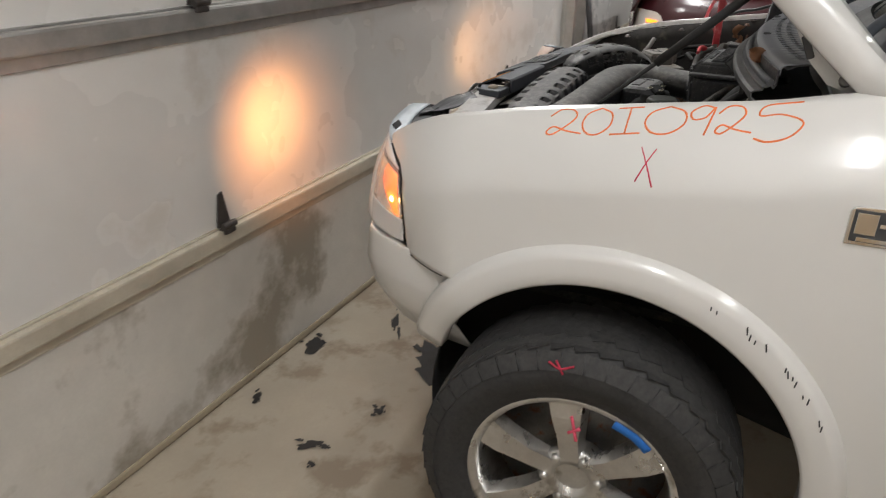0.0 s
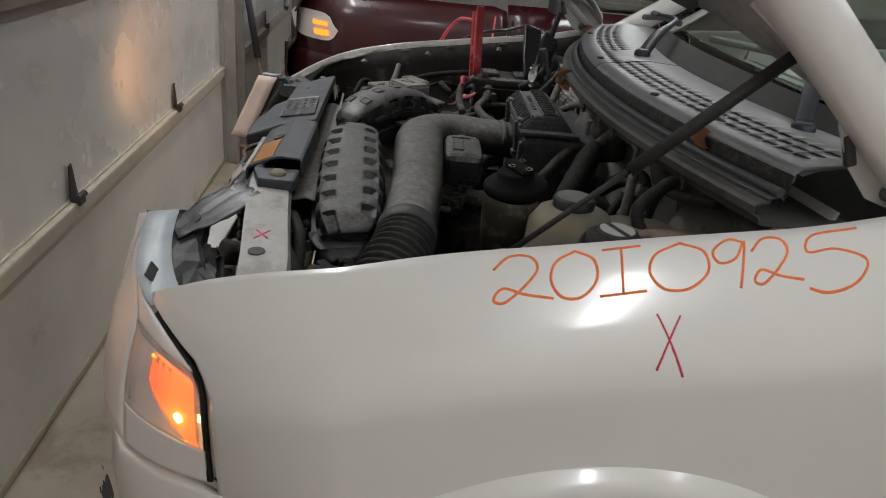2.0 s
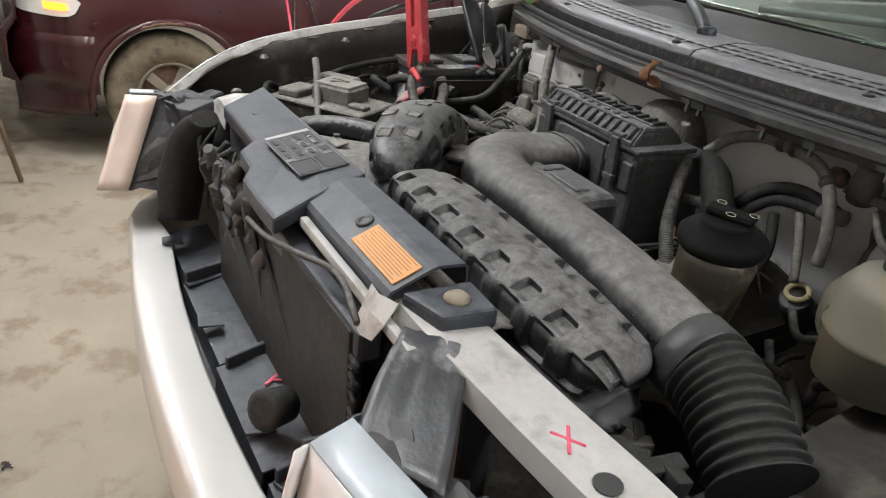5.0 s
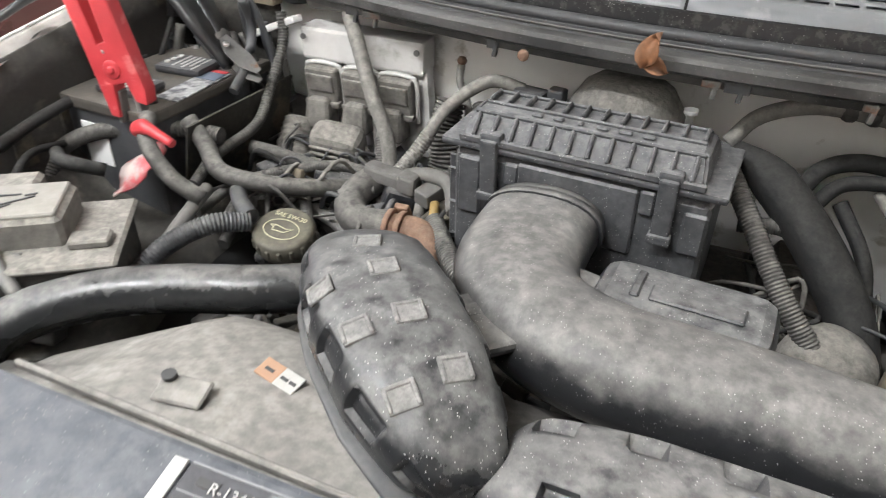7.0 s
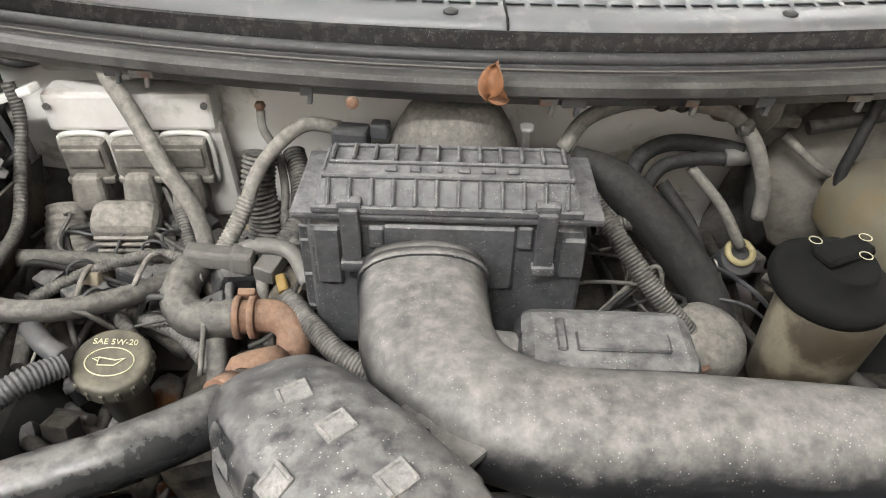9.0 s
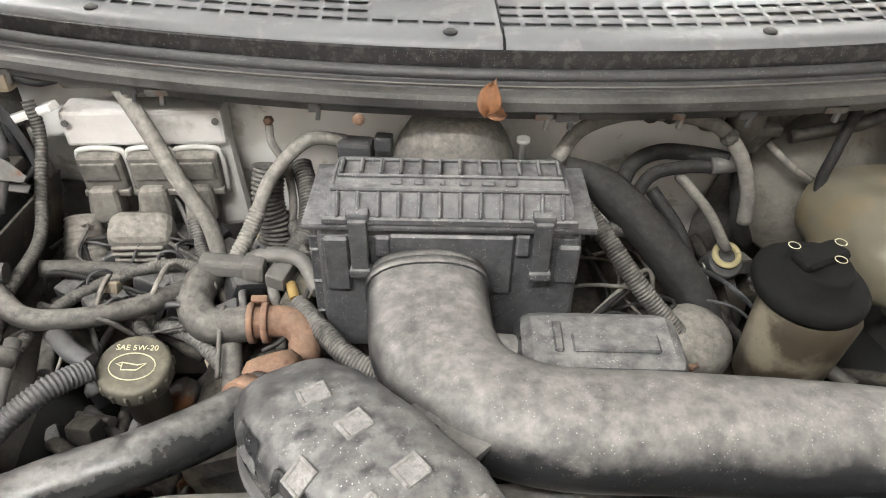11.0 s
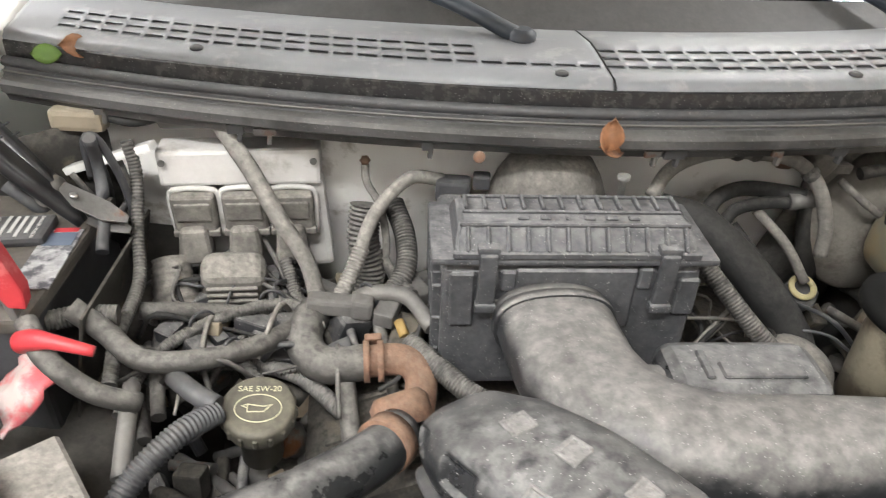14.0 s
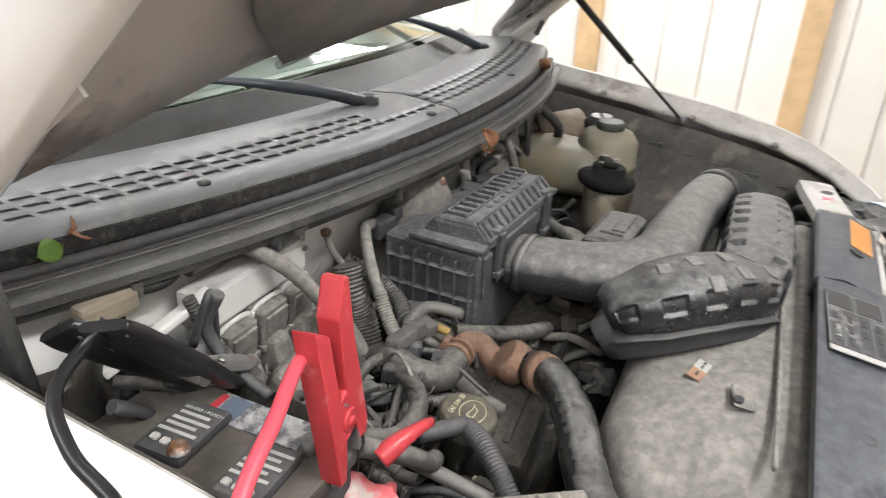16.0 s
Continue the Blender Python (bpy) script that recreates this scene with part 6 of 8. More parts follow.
hose("bypass_hose", [(-0.335, -0.11, 1.02), (-0.33, -0.15, 0.99), (-0.325, -0.2, 0.97)], 0.013, HOSE)
hose("yellow_connector", [(-0.255, -0.07, 1.04), (-0.262, -0.050, 1.05)], 0.007, surface("mustard_plastic", (0.36, 0.23, 0.06), 0.6, vary=0.3, scale=40, dust=0.4, dust_colour=(0.22, 0.19, 0.13)), steps=2)

# oil filler
bm = B()
lathe(bm, [(0.026, -0.10), (0.026, -0.03), (0.040, -0.028), (0.043, -0.018), (0.043, 0.0), (0.039, 0.005), (0.034, 0.004)], (-0.432, -0.184, 1.038), (12, 4, 0), 28)
oil = part("oil_filler_cap", bm, surface("olive_black_cap", (0.045, 0.043, 0.035), 0.5, vary=0.2, dust=0.5, dust_colour=(0.22, 0.20, 0.15)), truck, "black oil filler cap with printed oil can")
CAP = pose(-0.432, -0.184, 1.038, 12, 4, 0)
for k in range(16):
    a = 2 * math.pi * k / 16
    rib(oil, CAP @ pose(0.043 * math.cos(a), 0.043 * math.sin(a), -0.010, 0, 0, math.degrees(a)), (0.004, 0.007, 0.016))
PRINT = surface("cream_print", (0.55, 0.52, 0.36), 0.6, vary=0.1)


def print_line(parent, m, pts, w=0.0009):
    bm = B()
    sweep(bm, pts, w, 0.0004, sides=6, steps=1)
    bm.transform(m)
    part("print_line", bm, PRINT, parent)


print_line(oil, CAP, [(0.0265 * math.cos(a), 0.0185 * math.sin(a) - 0.004, 0.0052) for a in np.linspace(0, 2 * math.pi, 28)], 0.0008)
print_line(oil, CAP, [(-0.012, 0.001, 0.0054), (-0.012, -0.009, 0.0054), (0.006, -0.009, 0.0054), (0.016, 0.001, 0.0054), (0.006, -0.002, 0.0054), (-0.012, 0.001, 0.0054), (-0.019, -0.001, 0.0054), (-0.012, -0.004, 0.0054)])


def lettering(text, size, m, material, parent, name="lettering"):
    data = bpy.data.curves.new(name, "FONT")
    data.body, data.size, data.extrude, data.align_x = text, size, 0.0003, "CENTER"
    tmp = bpy.data.objects.new(name, data)
    me = bpy.data.meshes.new_from_object(tmp)
    bpy.data.objects.remove(tmp)
    me.transform(m)
    me.materials.append(material)
    ob = new(name, me)
    ob.parent = parent
    ob.matrix_parent_inverse = world_of(parent).inverted()
    return ob


lettering("SAE 5W-20", 0.0105, CAP @ pose(0.0, 0.0185, 0.0056), PRINT, oil)

# control module on the firewall, three plugs in bracket loops
MOD = pose(-0.477, 0.160, -0.004)
bm = B()
box(bm, (0.226, 0.05, 0.055), (0, 0, 1.192), bevel=0.006)
bm.transform(MOD)
module = part("control_module", bm, DULLWHITE, truck, "dusty pale control module with three plugs")
bm = B()
box(bm, (0.222, 0.012, 0.16), (0.0, 0.012, 1.085), bevel=0.003)
bm.transform(MOD)
part("back_plate", bm, DULLWHITE, module)
bm = B()
box(bm, (0.050, 0.03, 0.16), (0.096, 0.0, 1.095), (0, -4, 0), bevel=0.01)
bm.transform(MOD)
part("side_cover", bm, DULLWHITE, module)
for x in (-0.068, 0.003, 0.070):
    hose("bracket_loop", [(-0.477 + x - 0.033, 0.136, 1.08), (-0.477 + x - 0.034, 0.13, 1.145), (-0.477 + x - 0.022, 0.128, 1.160), (-0.477 + x + 0.022, 0.128, 1.160), (-0.477 + x + 0.034, 0.13, 1.145), (-0.477 + x + 0.033, 0.136, 1.08)], 0.004, DULLWHITE, module, sides=8)
    bm = B()
    box(bm, (0.062, 0.036, 0.072), (x, -0.028, 1.125), (6, 0, 0), bevel=0.008, segs=3)
    box(bm, (0.050, 0.010, 0.030), (x, -0.046, 1.135), (8, 0, 0), bevel=0.003)
    box(bm, (0.050, 0.052, 0.055), (x - 0.004, -0.042, 1.082), (-8, 0, 4), bevel=0.012, taper=0.8, segs=3)
    box(bm, (0.066, 0.014, 0.010), (x, -0.040, 1.098), (6, 0, 0), bevel=0.003)
    bm.transform(MOD)
    part("plug", bm, DIRTCOAT, module)
for x in (-0.104, 0.104):
    bm = B()
    lathe(bm, [(0.005, 0), (0.005, 0.003)], (-0.477 + x, 0.131, 1.20), (90, 0, 0), 10)
    part("screw", bm, STEEL, module)
bm = B()
box(bm, (0.094, 0.060, 0.090), (-0.495, 0.078, 1.035), (24, 6, 8), bevel=0.028, segs=5)
for q in range(5):
    box(bm, (0.070, 0.006, 0.006), (-0.495 + 0.001 * q, 0.046 - 0.002 * q, 1.000 + 0.012 * q), (24, 6, 8), bevel=0.0025)
part("harness_plug", bm, DIRTCOAT, truck, "dirt-caked ribbed harness plug")
bm = B()
sweep(bm, [(-0.585, 0.10, 1.06), (-0.575, 0.06, 1.02), (-0.55, 0.02, 0.985), (-0.52, -0.03, 0.965)], [0.026, 0.032, 0.028, 0.022], sides=16, steps=16, ripple=0.05, ripple_every=0.011)
part("harness_boot", bm, DIRTCOAT, truck)
block("label", (0.035, 0.002, 0.02), (-0.415, 0.105, 1.075), (-10, 0, 0), PAPER, 0.0004, module)

# heavy looms on the passenger side
hose("wiring_loom", [(-0.505, 0.155, 1.262), (-0.488, 0.128, 1.245), (-0.455, 0.095, 1.205), (-0.42, 0.066, 1.145), (-0.385, 0.045, 1.085), (-0.37, 0.02, 1.02)], 0.012, LOOM, sides=14, label="thick dusty wiring loom")
hose("loom_fitting", [(-0.505, 0.155, 1.262), (-0.54, 0.165, 1.258), (-0.58, 0.172, 1.255)], 0.02, GREYMETAL, steps=3)
hose("vacuum_hose", [(-0.19, 0.115, 1.175), (-0.24, 0.10, 1.185), (-0.29, 0.06, 1.15), (-0.315, 0.022, 1.10)], 0.0098, LOOM, sides=14)
hose("corrugated_tube", [(-0.308, 0.033, 1.115), (-0.325, 0.01, 1.085), (-0.35, -0.03, 1.05)], 0.0115, LOOM, ripple=0.06, every=0.007, sides=14)
hose("corrugated_tube", [(-0.30, 0.10, 1.145), (-0.306, 0.085, 1.10), (-0.30, 0.07, 1.05), (-0.31, 0.05, 1.0)], 0.022, HOSE, ripple=0.10, every=0.009, sides=16)
hose("corrugated_tube", [(-0.345, -0.035, 1.045), (-0.29, -0.01, 1.045), (-0.25, 0.03, 1.07), (-0.245, 0.08, 1.10), (-0.26, 0.13, 1.13)], 0.015, HOSE, ripple=0.08, every=0.007, sides=14)
hose("ground_strap", [(-0.30, 0.138, 1.19), (-0.298, 0.13, 1.165), (-0.28, 0.12, 1.13), (-0.272, 0.09, 1.08), (-0.285, 0.06, 1.03)], 0.006, LOOM)
bm = B()
lathe(bm, [(0.007, -0.004), (0.008, 0.004), (0.004, 0.012)], (-0.300, 0.142, 1.195), (70, 0, 0), 6)
part("ground_bolt", bm, RUST, truck)
hose("wiring_loom", [(-0.36, -0.03, 1.052), (-0.43, -0.01, 1.055), (-0.52, -0.03, 1.04), (-0.58, -0.09, 1.03), (-0.595, -0.17, 1.02)], 0.0085, HOSE, ripple=0.05, every=0.006)
hose("wiring_loom", [(-0.40, -0.05, 1.045), (-0.44, -0.10, 1.06), (-0.50, -0.135, 1.072), (-0.565, -0.14, 1.08), (-0.61, -0.11, 1.10), (-0.645, -0.10, 1.13)], 0.0135, HOSE, sides=14, label="braided battery cable")
hose("wiring_loom", [(-0.60, -0.16, 1.06), (-0.603, -0.10, 1.08), (-0.60, 0.0, 1.09), (-0.608, 0.06, 1.13), (-0.612, 0.115, 1.19), (-0.62, 0.13, 1.235)], 0.0085, HOSE, ripple=0.05, every=0.007)
hose("wiring_loom", [(-0.60, -0.02, 1.06), (-0.55, -0.01, 1.05), (-0.47, 0.015, 1.02), (-0.43, 0.01, 1.0)], 0.012, HOSE)
hose("corrugated_tube", [(-0.475, -0.20, 1.05), (-0.51, -0.24, 1.058), (-0.55, -0.285, 1.04), (-0.58, -0.33, 1.0)], 0.0135, BLACK_CLEAN, ripple=0.07, every=0.007, sides=16)
hose("wiring_loom", [(-0.53, -0.15, 1.06), (-0.50, -0.18, 1.06), (-0.475, -0.195, 1.055)], 0.012, BLACK_CLEAN)
hose("metal_line", [(-0.575, -0.16, 1.06), (-0.57, -0.22, 1.045), (-0.565, -0.27, 1.03)], 0.010, GREYMETAL, steps=4)
hose("wiring_loom", [(-0.64, 0.06, 1.27), (-0.645, 0.08, 1.22), (-0.64, 0.05, 1.17), (-0.635, 0.0, 1.14)], 0.008, BLACK_CLEAN)
hose("vent_tube", [(-0.66, 0.09, 1.20), (-0.65, 0.07, 1.262), (-0.635, 0.075, 1.26), (-0.622, 0.09, 1.19), (-0.62, 0.1, 1.12)], 0.0055, BLACK_CLEAN)
rnd = random.Random(61)
for k in range(34):
    x, y, z = rnd.uniform(-0.26, 0.06), rnd.uniform(-0.33, -0.17), rnd.uniform(0.93, 0.99)
    turn, w = (rnd.uniform(-25, 25), rnd.uniform(-25, 25), rnd.uniform(0, 180)), rnd.uniform(0.02, 0.05)
    if k % 3 == 0:
        d = Vector((math.cos(k), math.sin(k), rnd.uniform(-0.2, 0.2))) * rnd.uniform(0.04, 0.08)
        p = Vector((x, y, z))
        hose("engine_pipe", [p - d, p + Vector((0, 0, 0.015)), p + d], rnd.uniform(0.004, 0.009), rnd.choice([HOSE, RUBBER, LOOM, GREYMETAL]), sides=8, steps=4)
    else:
        block("bracket", (w, w * 0.5, w * 0.6), (x, y, z), turn, rnd.choice([ENGINE, BLACK_CLEAN, GREYMETAL, DIRTCOAT]), 0.004)
# fuel rail and fittings between loom and filter box
rnd = random.Random(3)
for k in range(150):
    x, y = rnd.uniform(-0.62, -0.20), rnd.uniform(-0.24, 0.14)
    z = rnd.uniform(0.90, 1.02) if y > -0.1 else rnd.uniform(0.84, 0.91)
    kind = k % 4
    mat = rnd.choice([ENGINE, HOSE, GREYMETAL, BLACK, STEEL, ENGINE])
    if kind == 0:
        block("bracket", (rnd.uniform(0.02, 0.06), rnd.uniform(0.015, 0.04), rnd.uniform(0.02, 0.05)), (x, y, z), (rnd.uniform(-30, 30), rnd.uniform(-30, 30), rnd.uniform(0, 90)), mat, 0.004)
    elif kind == 1:
        d = Vector((rnd.uniform(-1, 1), rnd.uniform(-1, 1), rnd.uniform(-0.5, 0.5))).normalized() * rnd.uniform(0.04, 0.09)
        p = Vector((x, y, z))
        hose("engine_pipe", [p - d, p + Vector((0, 0, rnd.uniform(0, 0.03))), p + d], rnd.uniform(0.005, 0.013), mat, sides=8, steps=4)
    elif kind == 2:
        bm = B()
        r = rnd.uniform(0.008, 0.02)
        lathe(bm, [(r, 0), (r, 0.02), (r * 1.4, 0.021), (r * 1.4, 0.03), (r * 0.6, 0.04)], (x, y, z), (rnd.uniform(-40, 40), rnd.uniform(-40, 40), 0), 10)
        part("fitting", bm, mat, truck)
    else:
        block("connector", (rnd.uniform(0.015, 0.03), rnd.uniform(0.03, 0.05), rnd.uniform(0.015, 0.025)), (x, y, z + 0.02), (rnd.uniform(-30, 30), rnd.uniform(-30, 30), rnd.uniform(0, 180)), rnd.choice([BLACK, BLACK_CLEAN, TAN, ENGINE]), 0.003)
for k in range(46):
    x, y = rnd.uniform(0.16, 0.60), rnd.uniform(-0.30, 0.15)
    z = rnd.uniform(0.84, 0.97)
    mat = rnd.choice([ENGINE, HOSE, GREYMETAL, STEEL, ENGINE])
    if k % 3 == 0:
        block("bracket", (rnd.uniform(0.02, 0.07), rnd.uniform(0.015, 0.05), rnd.uniform(0.02, 0.05)), (x, y, z), (rnd.uniform(-30, 30), rnd.uniform(-30, 30), rnd.uniform(0, 90)), mat, 0.004)
    else:
        d = Vector((rnd.uniform(-1, 1), rnd.uniform(-1, 1), rnd.uniform(-0.5, 0.5))).normalized() * rnd.uniform(0.05, 0.10)
        p = Vector((x, y, z))
        hose("engine_pipe", [p - d, p + Vector((0, 0, rnd.uniform(0, 0.03))), p + d], rnd.uniform(0.005, 0.012), mat, sides=8, steps=4)
for pts, r in (([(-0.47, 0.05, 1.0), (-0.43, -0.02, 1.02), (-0.40, -0.06, 1.03)], 0.007), ([(-0.53, 0.03, 1.0), (-0.49, -0.04, 1.01), (-0.45, -0.10, 1.01), (-0.42, -0.13, 0.99)], 0.009), ([(-0.42, 0.09, 1.06), (-0.40, 0.04, 1.02), (-0.37, -0.01, 1.03)], 0.010), ([(-0.28, 0.10, 1.06), (-0.26, 0.03, 1.06), (-0.24, -0.02, 1.07)], 0.008), ([(-0.60, -0.05, 1.02), (-0.52, -0.09, 1.03), (-0.44, -0.075, 1.04), (-0.36, -0.05, 1.05)], 0.006), ([(-0.58, -0.10, 1.0), (-0.50, -0.06, 1.0), (-0.40, -0.09, 1.0), (-0.34, -0.14, 0.98)], 0.011)):
    hose("harness_wire", pts, r, rnd.choice([HOSE, DIRTCOAT, GREYMETAL]), ripple=0.05, every=0.006)
for x, y, z, a in ((-0.405, -0.055, 1.045, 20), (-0.455, -0.02, 1.03, 70), (-0.52, -0.06, 1.02, 40), (-0.43, 0.04, 1.01, 10), (-0.36, 0.06, 1.02, 60), (-0.275, -0.03, 1.055, -20), (-0.235, 0.02, 1.05, 30), (-0.56, -0.02, 1.03, -30)):
    bm = B()
    box(bm, (0.028, 0.05, 0.024), (x, y, z), (8, 6, a), bevel=0.004)
    box(bm, (0.020, 0.020, 0.016), (x - 0.03 * math.sin(radians(-a)), y + 0.03 * math.cos(radians(a)), z), (8, 6, a), bevel=0.003)
    part("connector", bm, rnd.choice([DIRTCOAT, BLACK, GREYMETAL]), truck)
bm = B()
box(bm, (0.075, 0.026, 0.024), (-0.345, -0.032, 1.068), (0, 6, -4), bevel=0.006)
box(bm, (0.03, 0.030, 0.030), (-0.31, -0.034, 1.066), (0, 6, -4), bevel=0.006)
part("sensor_connector", bm, GREYMETAL, truck, "scuffed grey sensor connector")
hose("copper_line", [(-0.33, -0.03, 1.06), (-0.30, -0.02, 1.075), (-0.25, -0.03, 1.075), (-0.22, -0.08, 1.06)], 0.011, GREYMETAL)
hose("wiring_loom", [(-0.25, -0.08, 1.04), (-0.21, -0.13, 1.03), (-0.17, -0.17, 1.02), (-0.10, -0.2, 1.0)], 0.014, HOSE, ripple=0.05, every=0.006)
block("coil_pack", (0.05, 0.045, 0.05), (-0.33, -0.03, 1.03), (10, 20, 30), BLACK, 0.008)
block("injector_block", (0.04, 0.06, 0.04), (-0.25, -0.05, 1.02), (10, 0, -20), ENGINE, 0.008)

# driver side of the firewall: heater hoses, booster, ring
hose("heater_hose", [(0.105, 0.060, 1.17), (0.135, 0.078, 1.205), (0.19, 0.086, 1.225), (0.25, 0.088, 1.225), (0.32, 0.078, 1.215), (0.36, 0.062, 1.18), (0.385, 0.050, 1.12), (0.39, 0.044, 1.07)], 0.0105, LOOM, sides=14, label="dusty vacuum hose across the firewall")
for x, y, z in ((0.235, 0.088, 1.225), (0.262, 0.087, 1.224), (0.345, 0.068, 1.198)):
    bm = B()
    bmesh.ops.create_icosphere(bm, subdivisions=2, radius=0.0135, matrix=Matrix.Translation((x, y, z)))
    part("hose_collar", bm, HOSE, truck)
hose("heater_hose", [(0.20, 0.06, 1.10), (0.225, 0.10, 1.135), (0.27, 0.115, 1.150), (0.33, 0.105, 1.150), (0.365, 0.09, 1.148)], 0.012, RUBBER, sides=14)
hose("heater_hose", [(0.215, 0.05, 1.085), (0.25, 0.085, 1.125), (0.30, 0.095, 1.135), (0.345, 0.09, 1.138)], 0.010, RUBBER, sides=14)
hose("hose_end", [(0.34, 0.09, 1.14), (0.385, 0.088, 1.146)], 0.014, GREYMETAL, steps=2)
hose("brake_line_cover", [(0.115, 0.05, 1.165), (0.17, 0.02, 1.145), (0.24, -0.03, 1.085), (0.29, -0.075, 1.02), (0.31, -0.11, 0.96)], [0.016, 0.028, 0.029, 0.028, 0.025], RUBBER, sides=16, label="fat black heater hose sleeve")
hose("corrugated_tube", [(0.115, 0.0, 1.16), (0.15, -0.05, 1.125), (0.20, -0.11, 1.07), (0.26, -0.15, 1.01)], 0.0125, HOSE, ripple=0.05, every=0.006)
hose("corrugated_tube", [(0.14, -0.02, 1.10), (0.20, -0.015, 1.10), (0.255, -0.05, 1.06), (0.285, -0.11, 1.0), (0.28, -0.14, 0.97)], 0.010, HOSE, ripple=0.05, every=0.006)
hose("copper_sleeve", [(0.20, -0.10, 1.075), (0.245, -0.145, 1.025)], 0.0075, surface("copper_tape", (0.55, 0.32, 0.20), 0.5, vary=0.2), steps=2)
bm = B()
lathe(bm, [(0.026, 0.0), (0.026, 0.05), (0.024, 0.052)], (0.378, 0.068, 0.960), (35, 0, 0), 24)
part("valve_body", bm, BLACK_CLEAN, truck)
bm = B()
sweep(bm, [(0.378 + 0.018 * math.cos(a), 0.040 + 0.018 * math.sin(a) * 0.82, 1.013 + 0.018 * math.sin(a) * 0.5) for a in np.linspace(0, 2 * math.pi, 33)], 0.005, sides=8, steps=1)
part("yellow_ring", bm, YELLOW, truck, "yellow plastic retaining ring")
bm = B()
lathe(bm, [(0.09, 0.0), (0.102, 0.010), (0.104, 0.022), (0.08, 0.030), (0.04, 0.033)], (0.45, 0.17, 1.06), (72, 0, 12), 36)
for v in bm.verts:
    v.co.x = 0.45 + (v.co.x - 0.45) * 0.42
part("firewall_plate", bm, surface("dark_booster", (0.022, 0.023, 0.022), 0.5, vary=0.3, dust=0.2, spec=0.35), truck, "black oval plate on the firewall")
bm = B()
lathe(bm, [(0.024, -0.03), (0.026, 0.0), (0.020, 0.02), (0.020, 0.034), (0.012, 0.038)], (0.385, 0.11, 1.205), (20, 10, 0), 16)
box(bm, (0.09, 0.02, 0.016), (0.40, 0.115, 1.185), (0, 6, 8), bevel=0.004)
part("vacuum_valve", bm, DIRTCOAT, truck, "dirt-caked vacuum valve")
bm = B()
lathe(bm, [(0.014, -0.02), (0.016, 0.0), (0.010, 0.02)], (0.335, 0.115, 1.20), (60, 0, 0), 12)
part("rusty_nut", bm, RUST, truck)
for pts, r in (([(0.30, 0.10, 1.12), (0.34, 0.06, 1.08), (0.37, 0.03, 1.03)], 0.008), ([(0.42, 0.10, 1.17), (0.46, 0.07, 1.14), (0.52, 0.08, 1.10), (0.55, 0.05, 1.06)], 0.006), ([(0.26, 0.09, 1.10), (0.30, 0.04, 1.05), (0.31, -0.02, 1.0)], 0.010), ([(0.40, 0.0, 1.0), (0.45, -0.05, 0.99), (0.50, -0.08, 1.02)], 0.007)):
    hose("small_line", pts, r, rnd.choice([HOSE, RUBBER, DIRTCOAT]), sides=10)
hose("wiring_loom", [(0.55, 0.14, 1.27), (0.53, 0.09, 1.25), (0.50, 0.06, 1.18), (0.49, 0.05, 1.12), (0.50, 0.0, 1.08)], 0.008, RUBBER)
hose("wiring_loom", [(0.58, 0.10, 1.26), (0.56, 0.05, 1.23), (0.57, 0.0, 1.18), (0.60, 0.02, 1.12)], 0.012, RUBBER)
hose("wiring_loom", [(0.62, 0.12, 1.22), (0.55, 0.10, 1.20), (0.45, 0.10, 1.18)], 0.010, HOSE)
hose("metal_line", [(0.66, 0.10, 1.15), (0.67, 0.0, 1.11), (0.70, -0.02, 1.10), (0.74, 0.0, 1.12)], 0.009, BRIGHT)

# steering fluid reservoir
ps = under(truck, "steering_reservoir", "stained fluid reservoir with a wide black cap")
bm = B()
lathe(bm, [(0.03, 0.0), (0.05, 0.03), (0.055, 0.10), (0.058, 0.15), (0.045, 0.17)], (0.352, -0.188, 0.965), (0, 6, 0), 28)
part("bottle", bm, surface("brown_stained_bottle", (0.17, 0.15, 0.11), 0.45, vary=0.25, scale=9, second=(0.045, 0.036, 0.024), second_amount=0.7, second_scale=11, bump=0.1), ps)
bm = B()
lathe(bm, [(0.061, -0.012), (0.066, -0.004), (0.066, 0.006), (0.060, 0.012), (0.040, 0.016), (0.038, 0.032), (0.034, 0.036)], (0.361, -0.180, 1.138), (6, 4, 0), 36)
pscap = part("cap", bm, surface("matt_black_cap", (0.007, 0.007, 0.0065), 0.8, vary=0.25, scale=20, bump=0.15, spec=0.15), ps, "wide black cap with printed symbols")
rib(pscap, pose(0.362, -0.178, 1.179, 6, 4, 25), (0.072, 0.030, 0.012), bevel=0.004)
for dx, dy in ((-0.028, 0.010), (0.028, 0.014), (0.012, -0.018)):
    print_line(pscap, pose(0.362 + dx, -0.178 + dy, 1.1865, 6, 4, 10), [(0.007 * math.cos(a), 0.006 * math.sin(a), 0) for a in np.linspace(0, 2 * math.pi, 12)], 0.0007)
# coolant tank and washer/brake caps
tank = under(truck, "coolant_tank", "yellowed white plastic tank with black caps")
bm = B()
lathe(bm, [(0.05, -0.10), (0.075, -0.085), (0.078, -0.02), (0.082, -0.015), (0.078, -0.01), (0.076, 0.045), (0.06, 0.068), (0.034, 0.078)], (0.602, -0.125, 1.115), (0, 0, 0), 30)
sweep(bm, [(0.570, 0.092, 1.085), (0.570, 0.086, 1.085), (0.571, 0.068, 1.085), (0.574, 0.0, 1.085), (0.578, -0.085, 1.083), (0.582, -0.12, 1.08)], [0.05, 0.08, 0.094, 0.10, 0.094, 0.07], [0.03, 0.052, 0.064, 0.07, 0.066, 0.045], sides=28, steps=5, power=0.72)
part("tank_body", bm, TANK, tank)
